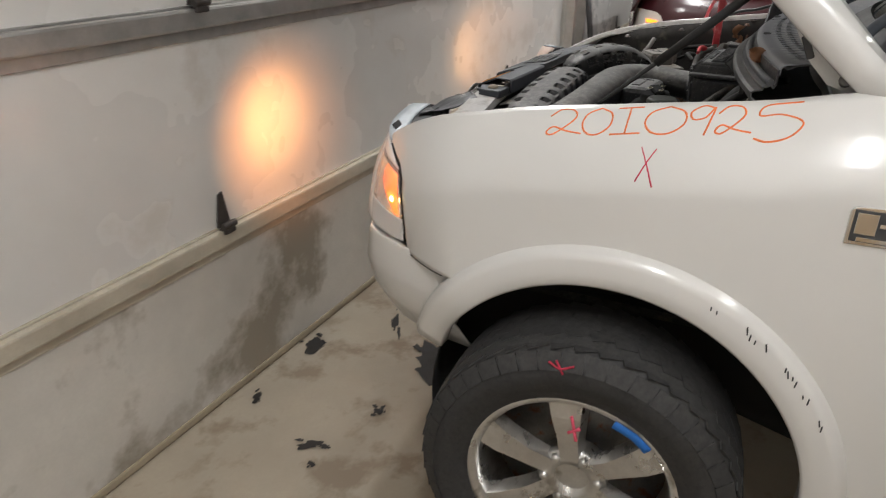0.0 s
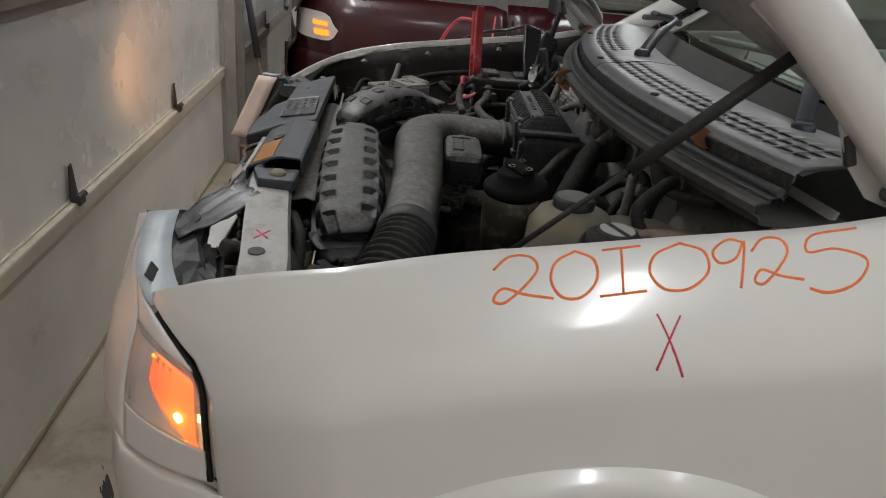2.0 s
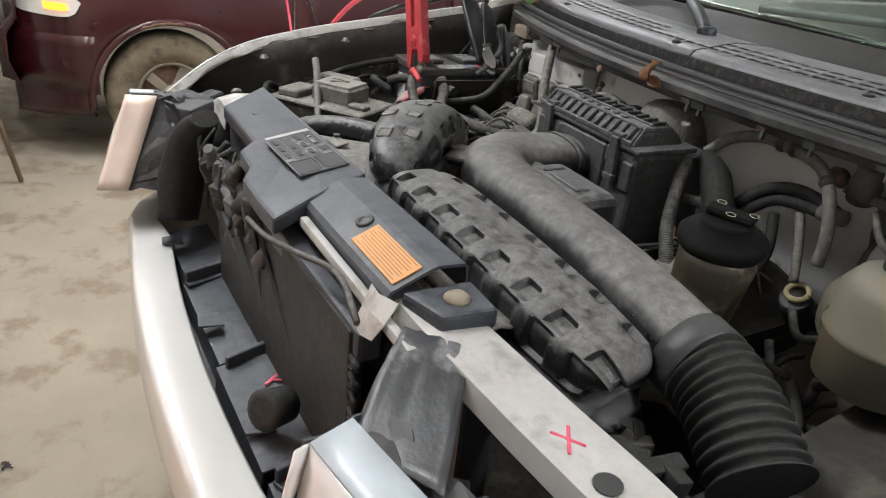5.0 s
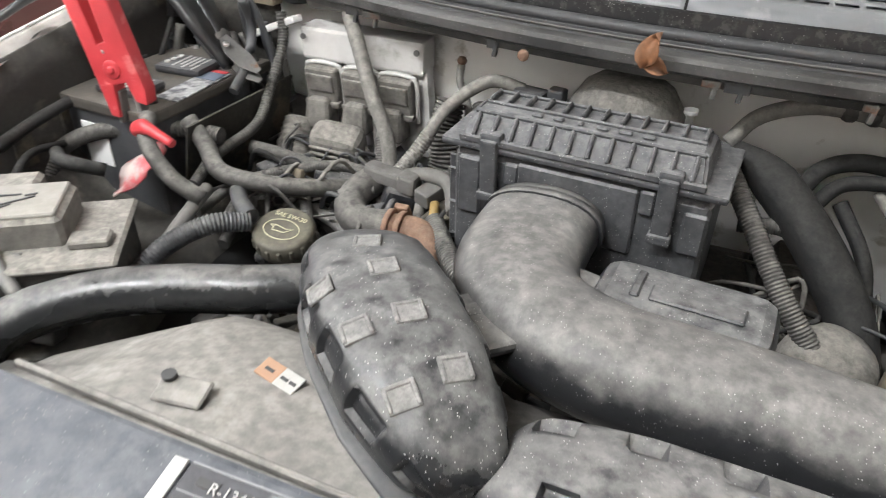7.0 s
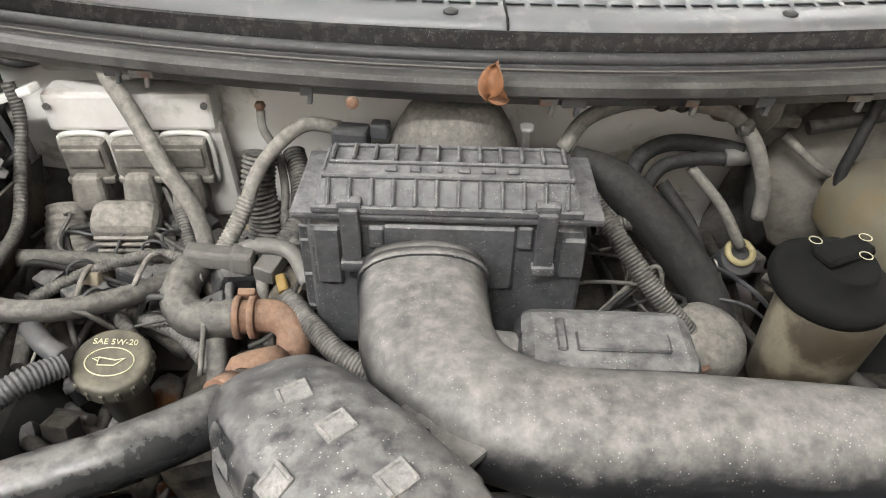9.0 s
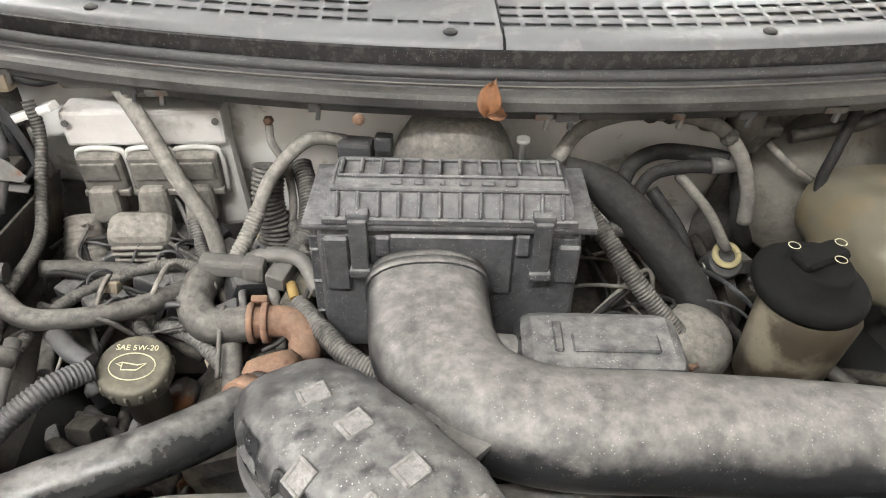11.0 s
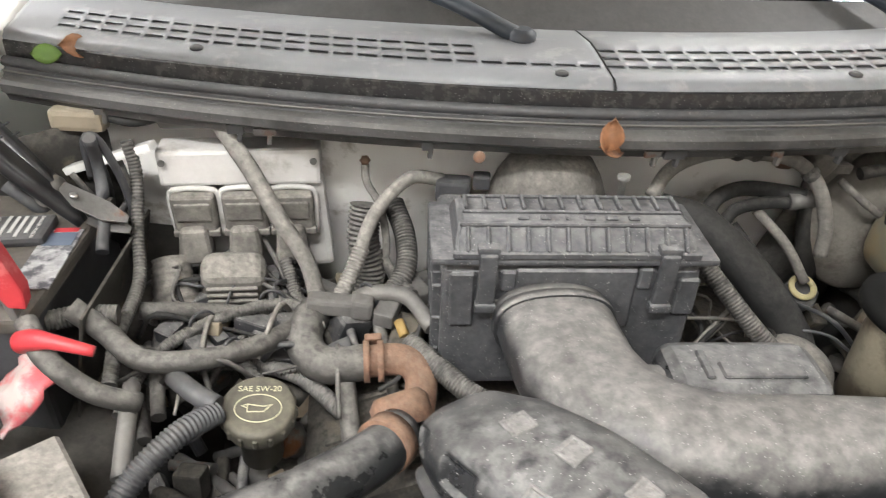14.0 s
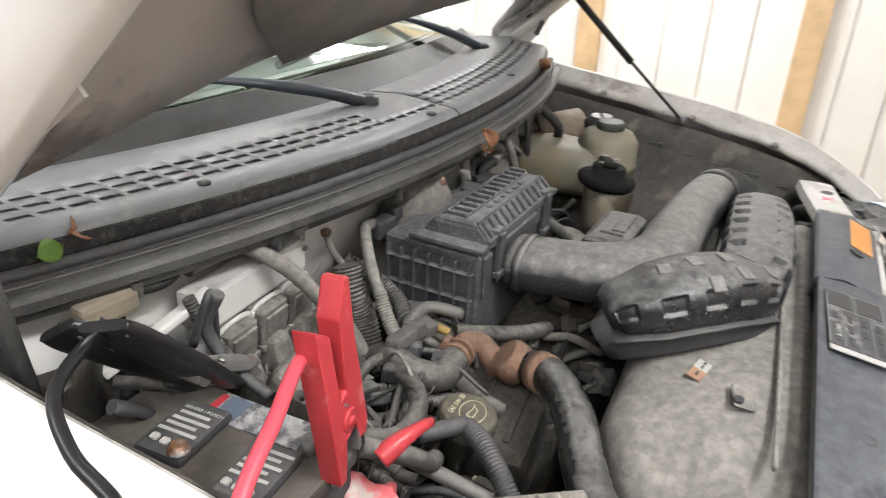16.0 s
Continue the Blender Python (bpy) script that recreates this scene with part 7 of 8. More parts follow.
for x, y, z in ((0.600, -0.127, 1.193),):
    bm = B()
    lathe(bm, [(0.034, 0), (0.036, 0.006), (0.036, 0.024), (0.031, 0.030)], (x, y, z - 0.012), sides=28)
    part("cap", bm, surface("green_black_cap", (0.022, 0.026, 0.02), 0.5, vary=0.2), tank)
bm = B()
lathe(bm, [(0.07, -0.14), (0.07, -0.03), (0.045, -0.01), (0.045, 0.0)], (0.700, -0.080, 1.162), sides=28)
wash = part("washer_tank", bm, TANK, truck, "washer tank with a lettered black cap")
bm = B()
lathe(bm, [(0.046, 0), (0.048, 0.006), (0.048, 0.020), (0.034, 0.024), (0.034, 0.030), (0.030, 0.032)], (0.700, -0.080, 1.162), sides=28)
wcap = part("cap", bm, RUBBER, wash)
for s in (-1, 1):
    bm = B()
    slab(bm, [(0.026 * math.cos(a), s * (0.006 + 0.022 * math.sin(a))) for a in np.linspace(0, math.pi, 12)], 0, 0.0012)
    bm.transform(pose(0.700, -0.080, 1.1945, 0, 0, 20))
    part("cap_print", bm, PAPER, wcap)
bm = B()
lathe(bm, [(0.06, 0), (0.062, 0.12), (0.05, 0.13)], (0.66, 0.08, 1.12), (80, 0, 30), 24)
part("brown_canister", bm, surface("brown_canister_metal", (0.16, 0.11, 0.07), 0.6, vary=0.4, dust=0.3), truck)
bm = B()
lathe(bm, [(0.028, 0.0), (0.028, 0.004), (0.020, 0.006)], (0.565, -0.56, 0.99), (0, 0, 0), 16)
part("rusty_mount", bm, RUST, truck)
block("rusty_bracket", (0.09, 0.06, 0.03), (0.54, -0.575, 0.985), (0, 10, 20), RUST, 0.006)
block("grey_fitting", (0.07, 0.05, 0.05), (0.62, -0.63, 1.02), (20, 0, 15), GREYMETAL, 0.01)
hose("lower_hose", [(0.50, -0.655, 1.06), (0.56, -0.63, 1.075), (0.62, -0.60, 1.05), (0.655, -0.59, 0.97)], 0.016, RUBBER, sides=14)
hose("lower_hose", [(0.44, -0.62, 1.08), (0.50, -0.60, 1.06), (0.56, -0.60, 1.0)], 0.012, RUBBER, sides=12)
block("cooler_fitting", (0.06, 0.05, 0.03), (0.47, -0.645, 1.07), (0, 5, 10), ENGINE, 0.008)

# passenger side: battery tray, fuse box
battery = thing("battery", (-0.765, -0.04, 0.98), "black car battery with printed labels in its tray", "battery")
BAT = pose(-0.760, -0.002, 0, 0, 0, -4)
bm = B()
box(bm, (0.185, 0.27, 0.19), (0, 0, 1.045), bevel=0.008)
bm.transform(BAT)
bcase = part("case", bm, BLACK_CLEAN, battery)
bm = B()
box(bm, (0.195, 0.28, 0.02), (0, 0, 1.140), bevel=0.005)
bm.transform(BAT)
part("lid", bm, surface("grimy_battery_lid", (0.06, 0.055, 0.048), 0.6, vary=0.3, dust=0.6, dust_colour=(0.15, 0.132, 0.112)), battery)
for x, y, w, d, m in ((0.002, -0.080, 0.088, 0.058, BLACK_CLEAN), (0.012, 0.032, 0.088, 0.062, BLACK_CLEAN)):
    bm = B()
    box(bm, (w, d, 0.014), (x, y, 1.157), (0, 0, 6), bevel=0.006)
    bm.transform(BAT)
    vent = part("vent_cap", bm, m, battery)
    for row in range(5):
        if row == 0 and y > 0:
            lettering("DANGER / POISON", 0.0062, BAT @ pose(x + 0.028, y, 1.1643, 0, 0, -84), PAPER, vent)
            continue
        rib(vent, BAT @ pose(x + 0.030 - row * 0.010, y + 0.004 * (row % 2), 1.1645, 0, 0, 6), (0.0045, d * (0.80 - 0.16 * (row % 2)), 0.0008), PAPER, "print_bar", 0.0)
    for k in range(3):
        rib(vent, BAT @ pose(x - 0.027, y + 0.014 - k * 0.015, 1.1645, 0, 0, 6), (0.010, 0.010, 0.0008), PAPER, "print_bar", 0.002)
bm = B()
box(bm, (0.045, 0.13, 0.002), (0.074, -0.020, 1.1515), (0, 0, 4), bevel=0.0005)
bm.transform(BAT)
blab = part("label", bm, surface("scraped_label", (0.42, 0.42, 0.42), 0.5, vary=0.4, scale=30, second=(0.08, 0.08, 0.09), second_amount=0.5, second_scale=45), battery, "scraped white battery label")
rib(blab, BAT @ pose(0.072, 0.020, 1.1535, 0, 0, 4), (0.036, 0.03, 0.0008), surface("blue_grey_label", (0.12, 0.15, 0.20), 0.5), "label_panel", 0.0003)
rib(blab, BAT @ pose(0.072, 0.042, 1.1535, 0, 0, 4), (0.03, 0.010, 0.0008), REDPLASTIC, "label_panel", 0.0003)
for y, in ((-0.10,), (0.105,)):
    bm = B()
    lathe(bm, [(0.010, 0), (0.009, 0.02)], (0, 0, 0), sides=12)
    bm.transform(BAT @ pose(0.065, y, 1.15))
    part("terminal_post", bm, GREYMETAL, battery)
bm = B()
box(bm, (0.052, 0.002, 0.070), (-0.034, -0.1362, 1.075), bevel=0.0004)
bm.transform(BAT)
flab = part("front_label", bm, surface("clean_white_label", (0.74, 0.74, 0.73), 0.45, vary=0.05, scale=20), bcase, "white label on the front face")
block("battery_tray", (0.23, 0.33, 0.05), (-0.765, -0.035, 0.93), (0, 0, -4), ENGINE, 0.01)
bm = B()
box(bm, (0.004, 0.25, 0.20), (-0.640, 0.0, 1.035), (0, 14, -4), bevel=0.001)
part("battery_shield", bm, ENGINE, truck, "dark grimy sheet beside the battery")
FUSE = pose(-0.695, -0.385, 0, 0, 0, 34)
bm = B()
box(bm, (0.26, 0.15, 0.075), (0, 0, 1.03), bevel=0.012)
bm.transform(FUSE)
fuse = part("fuse_box", bm, ENGINE, truck, "dusty fuse box with labelled lid")
rib(fuse, FUSE @ pose(0, 0, 1.070), (0.275, 0.162, 0.010), DIRTCOAT, "rim", 0.004)
rib(fuse, FUSE @ pose(0.015, 0.015, 1.092), (0.115, 0.095, 0.045), DIRTCOAT, "fuse_lid", 0.006)
rib(fuse, FUSE @ pose(0.015, 0.015, 1.1165), (0.104, 0.084, 0.006), surface("dusty_fuse_label", (0.24, 0.23, 0.21), 0.7, vary=0.2, scale=20, dust=0.8, dust_colour=(0.24, 0.225, 0.20)), "fuse_label", 0.002)
for k, (dx, dy, w, d) in enumerate(((-0.015, 0.012, 0.034, 0.003), (0.014, 0.010, 0.014, 0.003), (0.0, -0.004, 0.044, 0.003), (-0.012, -0.016, 0.018, 0.003))):
    rib(fuse, FUSE @ pose(0.015 + dx, 0.015 + dy, 1.1204, 0, 0, 12 * k), (w, d, 0.001), INK, "print_bar", 0.0)
rib(fuse, FUSE @ pose(-0.03, 0.075, 1.095), (0.11, 0.05, 0.045), DIRTCOAT, "relay_cover", 0.006)
rib(fuse, FUSE @ pose(-0.09, -0.02, 1.084), (0.06, 0.09, 0.02), DIRTCOAT, "step", 0.004)
rib(fuse, FUSE @ pose(0.10, -0.03, 1.080), (0.05, 0.03, 0.012), DIRTCOAT, "clip", 0.003)
hose("washer_tube", [(-0.78, -0.40, 1.155), (-0.74, -0.41, 1.13), (-0.68, -0.43, 1.09), (-0.62, -0.45, 1.05)], 0.009, GREYMETAL)
block("white_bracket", (0.16, 0.02, 0.012), (-0.655, 0.15, 1.20), (0, -22, -20), WHITE, 0.003)
block("tan_connector", (0.075, 0.03, 0.032), (-0.695, 0.185, 1.245), (0, 0, -8), TAN, 0.008)
hose("wiring_loom", [(-0.66, 0.18, 1.25), (-0.62, 0.17, 1.245), (-0.58, 0.172, 1.252)], 0.007, RUBBER)
for pts, r in (([(-0.845, 0.10, 1.12), (-0.84, -0.10, 1.14), (-0.835, -0.28, 1.12), (-0.80, -0.42, 1.08)], 0.009), ([(-0.84, -0.16, 1.08), (-0.82, -0.24, 1.10), (-0.80, -0.30, 1.08)], 0.006), ([(-0.83, -0.48, 1.07), (-0.80, -0.52, 1.09), (-0.74, -0.55, 1.05)], 0.008), ([(-0.70, -0.22, 1.09), (-0.74, -0.25, 1.11), (-0.79, -0.22, 1.10)], 0.010)):
    hose("harness_wire", pts, r, RUBBER, sides=10)
for k in range(26):
    x, y, z = rnd.uniform(-0.86, -0.64), rnd.uniform(0.10, 0.19), rnd.uniform(1.0, 1.16)
    d = Vector((rnd.uniform(-1, 1), rnd.uniform(-0.5, 0.5), rnd.uniform(-1, 1))).normalized() * 0.06
    p = Vector((x, y, z))
    hose("harness_wire", [p - d, p + Vector((0.01, -0.02, 0.01)), p + d], rnd.uniform(0.004, 0.010), rnd.choice([BLACK_CLEAN, RUBBER, HOSE, GREYMETAL]), sides=8, steps=4)
for k in range(16):
    x, y, z = rnd.uniform(-0.80, -0.60), rnd.uniform(-0.62, -0.38), rnd.uniform(0.95, 1.06)
    block("bracket", (rnd.uniform(0.02, 0.08), rnd.uniform(0.02, 0.05), rnd.uniform(0.02, 0.05)), (x, y, z), (rnd.uniform(-30, 30), rnd.uniform(-30, 30), rnd.uniform(0, 90)), rnd.choice([ENGINE, BLACK_CLEAN, STEEL]), 0.004)

# Added dark sheet hides the bright firewall where the corner is dark clutter
bm = B()
loft(bm, [[(x, 0.165 - 0.03 * math.sin(x * 30), z) for x in np.linspace(-0.865, -0.665, 9)] for z in (0.95, 1.08, 1.20, 1.235)])
part("corner_backing", bm, ENGINE, truck, "dark sheet added behind the battery", thick=0.004)
# jumper cables
red = thing("jumper_clamp", (-0.70, -0.14, 1.15), "red jumper cable clamp gripping the battery post", "jumper clamp", "jumper clamps")


def clamp_arm(tip, jaw, wide, material, parent):
    """One lever of a clamp: a channel tapering from grip to jaw."""
    bm = B()
    tip, jaw = Vector(tip), Vector(jaw)
    pts = [tip, tip + (jaw - tip) * 0.12, tip + (jaw - tip) * 0.6, jaw]
    sweep(bm, [tuple(p) for p in pts], [wide * 0.9, wide, wide * 0.9, wide * 0.55], [0.006, 0.009, 0.010, 0.007], sides=12, power=0.5, up=(1, 0.2, 0.1))
    ob = part("lever", bm, material, parent)
    for k in range(4):
        c = tip + (jaw - tip) * (0.10 + 0.09 * k) + Vector((-0.3, 0.0, 0.95)) * 0.0085
        b = B()
        sweep(b, [tuple(c - Vector((0.2, 0.9, 0)) * wide * 0.8), tuple(c + Vector((0.2, 0.9, 0)) * wide * 0.8)], 0.0016, sides=6, steps=2)
        part("grip_rib", b, DARKGREY, ob)
    return ob


bm = B()
slab(bm, [(-0.770, 1.356), (-0.729, 1.145), (-0.715, 1.143), (-0.712, 1.193), (-0.691, 1.199), (-0.681, 1.172), (-0.664, 1.168), (-0.662, 1.190), (-0.690, 1.310), (-0.700, 1.378), (-0.711, 1.380), (-0.7235, 1.342), (-0.711, 1.255), (-0.724, 1.250), (-0.742, 1.337)], -0.012, 0.012, 0.0025)
RCL = pose(-0.708, -0.147, 1.217, 90, 0, 7) @ pose(0.708, -1.217, 0)
bm.transform(RCL)
part("lever", bm, REDPLASTIC, red)
bm = B()
lathe(bm, [(0.0135, 0.011), (0.0135, 0.0135), (0.012, 0.0145), (0.006, 0.0148)], (-0.708, 1.217, 0), sides=24)
bm.transform(RCL)
part("pivot_boss", bm, REDPLASTIC, red)
bm = B()
lathe(bm, [(0.006, 0.014), (0.0055, 0.0165), (0.003, 0.0175)], (-0.708, 1.217, 0), sides=14)
bm.transform(RCL)
part("rivet", bm, REDPLASTIC, red)
bm = B()
sweep(bm, [(-0.726, 1.249, 0.004), (-0.714, 1.240, 0.014)], 0.0016, sides=8, steps=2)
bm.transform(RCL)
part("spring_end", bm, BRIGHT, red)
for x, z, ry in ((-0.716, 1.158, 8), (-0.682, 1.180, -8)):
    bm = B()
    box(bm, (0.008, 0.016, 0.050), (x, -0.147, z), (0, ry, 7), bevel=0.002)
    part("jaw", bm, GREYMETAL, red)
red_cable = thing("jumper_cable", (-0.95, -0.25, 1.2), "red jumper cable running out over the fender", "jumper cable", "jumper cables")
hose("cable", [(-0.738, -0.138, 1.315), (-0.78, -0.152, 1.322), (-0.84, -0.176, 1.320), (-0.91, -0.197, 1.305), (-1.02, -0.23, 1.235), (-1.12, -0.26, 1.11), (-1.35, -0.25, 0.78), (-2.0, -0.05, 0.62), (-2.75, 0.2, 0.82), (-3.22, 0.3, 1.08)], 0.0068, surface("pink_red_cable", (0.60, 0.07, 0.10), 0.45, vary=0.15), red_cable, sides=12, label="")
black = thing("jumper_clamp", (-0.70, 0.05, 1.15), "black jumper cable clamp on the negative post", "jumper clamp", "jumper clamps")
clamp_arm((-0.800, 0.055, 1.316), (-0.662, 0.035, 1.165), 0.033, CABLEBLACK, black)
clamp_arm((-0.80, 0.125, 1.29), (-0.672, 0.06, 1.165), 0.032, CABLEBLACK, black)
bm = B()
lathe(bm, [(0.012, -0.022), (0.012, 0.022)], (-0.70, 0.055, 1.20), (90, 0, 0), 14)
part("pivot", bm, GREYMETAL, black)
for dz in (0.0, 0.016):
    bm = B()
    slab(bm, [(-0.045, -0.014), (0.020, -0.016), (0.048, -0.004), (0.046, 0.006), (0.015, 0.014), (-0.045, 0.014)], -0.0015, 0.0015, 0.0006)
    bm.transform(pose(-0.650, 0.045, 1.168 + dz, 20, 24, -12))
    part("jaw", bm, STEEL, black)
bm = B()
lathe(bm, [(0.005, 0), (0.005, 0.003), (0.003, 0.004)], (-0.668, 0.040, 1.200), (20, 24, 0), 12)
part("rivet", bm, BRIGHT, black)
black_cable = thing("jumper_cable", (-0.95, 0.0, 1.2), "black jumper cable running out over the fender", "jumper cable", "jumper cables")
hose("cable", [(-0.785, 0.07, 1.295), (-0.83, 0.045, 1.312), (-0.882, 0.022, 1.302), (-0.912, -0.03, 1.282), (-0.935, -0.11, 1.262), (-1.00, -0.17, 1.19), (-1.15, -0.05, 0.95), (-1.6, 0.1, 0.62), (-2.4, 0.3, 0.7), (-3.22, 0.42, 1.06)], 0.0065, CABLEBLACK, black_cable)
bm = B()
crumple = random.Random(44)
top, right, low, left = Vector((-0.668, -0.120, 1.105)), Vector((-0.645, -0.185, 1.085)), Vector((-0.695, -0.222, 1.052)), Vector((-0.712, -0.160, 1.082))
loft(bm, [[(top * (1 - u) * (1 - v) + right * u * (1 - v) + left * (1 - u) * v + low * u * v) + Vector((crumple.uniform(-0.004, 0.004), crumple.uniform(-0.004, 0.004), 0.012 * math.sin(u * 3.1) * math.sin(v * 3.1) + 0.005 * math.sin(u * 8 + v * 5))) for v in np.linspace(0, 1, 8)] for u in np.linspace(0, 1, 9)])
boot = part("terminal_boot", bm, surface("faded_red_boot", (0.50, 0.10, 0.11), 0.5, vary=0.3, scale=25, second=(0.40, 0.33, 0.31), second_amount=0.65, second_scale=20), truck, "crumpled faded red battery terminal cover", thick=0.004)
hose("terminal_sleeve", [(-0.668, -0.172, 1.140), (-0.650, -0.182, 1.150), (-0.628, -0.192, 1.155), (-0.588, -0.195, 1.142)], [0.013, 0.012, 0.0085, 0.006], REDPLASTIC, sides=14)
hose("battery_loom", [(-0.60, -0.085, 1.105), (-0.656, -0.090, 1.108), (-0.731, -0.120, 1.106), (-0.795, -0.140, 1.098), (-0.850, -0.165, 1.07), (-0.86, -0.21, 1.02)], 0.0125, HOSE, ripple=0.06, every=0.007, sides=14, label="dusty ribbed battery lead")
hose("terminal_cable", [(-0.67, -0.15, 1.15), (-0.64, -0.19, 1.13), (-0.60, -0.20, 1.09), (-0.56, -0.19, 1.06)], 0.012, HOSE)

# leaves caught in the seal
def leaf(place, turn, size, material, label, curl=1.0):
    bm = B()
    rows = []
    for u in np.linspace(0, 1, 7):
        w = math.sin(u * math.pi) ** 0.7 * 0.35
        rows.append([(size * (u - 0.5), size * w * s, size * curl * (0.16 * s * s + 0.10 * math.sin(u * 4 + s))) for s in (-1, -0.5, 0, 0.5, 1)])
    loft(bm, rows)
    bm.transform(pose(*place, *turn))
    whole("leaf", bm, material, label, "leaf", thick=0.0008)


leaf((0.0, -0.014, 1.300), (40, -76, 35), 0.042, LEAFBROWN, "curled brown dry leaf caught on the cowl seal", 2.2)
leaf((0.003, -0.012, 1.278), (50, 20, 10), 0.035, LEAFBROWN, "curled brown dry leaf caught on the cowl seal")
leaf((-0.728, 0.215, 1.326), (62, 4, 12), 0.040, LEAFGREEN, "small green leaf on the cowl seal", 0.25)
leaf((-0.69, 0.222, 1.332), (60, 20, 40), 0.05, LEAFBROWN, "curled brown dry leaf beside a green leaf")
leaf((0.60, 0.07, 1.325), (60, 20, 70), 0.05, LEAFBROWN, "curled brown dry leaf at the cowl corner")
bm = B()
lathe(bm, [(0.008, 0), (0.007, 0.003), (0.003, 0.004)], (-0.16, -0.005, 1.268), (80, 0, 0), 10)
part("rust_spot", bm, RUST, truck)

# clips and bolts along the passenger fender flange and inner wall
for x, y in ((-0.905, -0.42), (-0.905, -0.12), (-0.89, -0.60)):
    z = fender_top(y) - 0.036
    bm = B()
    box(bm, (0.030, 0.045, 0.012), (x, y, z + 0.006), (0, 0, 10), bevel=0.004)
    box(bm, (0.012, 0.020, 0.020), (x + 0.012, y, z + 0.012), (0, 20, 10), bevel=0.003)
    part("flange_clip", bm, BLACK_CLEAN, truck)
for y in (-0.52, -0.30, -0.05, 0.1):
    for sgn in (-1, 1):
        bm = B()
        lathe(bm, [(0.011, 0), (0.011, 0.004), (0.007, 0.005), (0.007, 0.010)], (sgn * (fender_x(y, fender_top(y)) - 0.05), y, fender_top(y) - 0.039), sides=10)
        part("flange_bolt", bm, STEEL, truck)
rnd = random.Random(77)
for sgn in (-1, 1):
    for k in range(9):
        y = -0.56 + 0.085 * k
        bm = B()
        box(bm, (0.008, rnd.uniform(0.02, 0.05), rnd.uniform(0.03, 0.06)), (sgn * (0.858 if sgn < 0 else 0.795), y, fender_top(y) - 0.15), (rnd.uniform(-6, 6), 0, 0), bevel=0.003)
        part("wall_bracket", bm, rnd.choice([BLACK_CLEAN, ENGINE]), truck)
lettering("R-134A", 0.012, SM @ pose(-0.045, 0.024, 0.0024), PAPER, cover)
bm = B()
lathe(bm, [(0.05, -0.10), (0.056, -0.03), (0.054, 0.0), (0.046, 0.016), (0.028, 0.024), (0.004, 0.026)], (0.268, -0.135, 1.01), (14, 8, 0), 26)
accumulator = part("accumulator", bm, DIRTCOAT, truck, "dusty rounded metal housing with rust")
bm = B()
for k in range(5):
    sweep(bm, [(0.246 + 0.012 * math.cos(k * 1.9), -0.180 + 0.010 * math.sin(k * 1.9), 1.012 - 0.004 * k), (0.252 - 0.010 * math.cos(k * 1.3), -0.182 - 0.004 * math.sin(k), 1.004 - 0.004 * k)], 0.006, 0.004, sides=8, steps=2)
part("rust_patch", bm, RUST, accumulator)
bm = B()
lathe(bm, [(0.126, 0.0), (0.130, 0.02), (0.124, 0.03), (0.116, 0.034), (0.095, 0.052), (0.06, 0.064), (0.03, 0.068), (0.028, 0.08), (0.004, 0.082)], (0.545, 0.165, 1.065), (84, 0, 6), 40)
part("booster_shell", bm, surface("grimy_tan_shell", (0.15, 0.14, 0.12), 0.7, vary=0.3, scale=9, bump=0.2, dust=0.5, dust_colour=(0.20, 0.185, 0.16), second=(0.08, 0.07, 0.055), second_amount=0.3, second_scale=10), truck, "grimy tan rounded shell on the firewall")

# thin wires draped over the harness and under the firewall
rnd = random.Random(58)
for k in range(34):
    if k < 22:
        x, y, z = rnd.uniform(-0.60, -0.24), rnd.uniform(-0.14, 0.10), rnd.uniform(1.02, 1.06)
    else:
        x, y, z = rnd.uniform(0.14, 0.36), rnd.uniform(-0.10, 0.06), rnd.uniform(1.0, 1.04)
    a, span = rnd.uniform(0, 6.28), rnd.uniform(0.05, 0.11)
    bend = Vector((rnd.uniform(-0.03, 0.03), rnd.uniform(-0.03, 0.03), rnd.uniform(0.0, 0.03)))
    d = Vector((math.cos(a), math.sin(a), rnd.uniform(-0.3, 0.1))) * span
    p = Vector((x, y, z))
    hose("thin_wire", [p - d - Vector((0, 0, 0.03)), p - d * 0.4 + bend, p + d * 0.3 - bend * 0.6, p + d - Vector((0, 0, 0.03))], rnd.uniform(0.0018, 0.0042), rnd.choice([RUBBER, DIRTCOAT, HOSE, BLACK_CLEAN]), sides=7, steps=5)
for x, y, z, a in ((-0.43, -0.005, 1.058, 0), (-0.52, -0.03, 1.045, 30), (-0.30, -0.015, 1.07, -50), (-0.47, -0.115, 1.065, 60)):
    bm = B()
    lathe(bm, [(0.0185, -0.002), (0.0185, 0.002), (0.0155, 0.002), (0.0155, -0.002)], (x, y, z), (90, 0, a), 14, ring=True)
    part("cable_tie", bm, BLACK_CLEAN, truck)

# ---- maroon suv parked alongside ----
suv = thing("maroon_suv", (-4.2, 1.2, 0), "dark maroon sport utility vehicle parked alongside", "suv")
SX = -3.32
WY, WZ = -0.31, 0.365


def suv_side(z):
    return float(np.interp(z, [0.30, 0.5, 0.8, 0.98, 1.06, 1.14], [0.05, 0.012, 0.0, 0.012, 0.04, 0.12]))


def suv_x(y, z):
    fr = max(0.0, -0.72 - y)
    return SX - suv_side(z) - 1.9 * fr ** 1.7


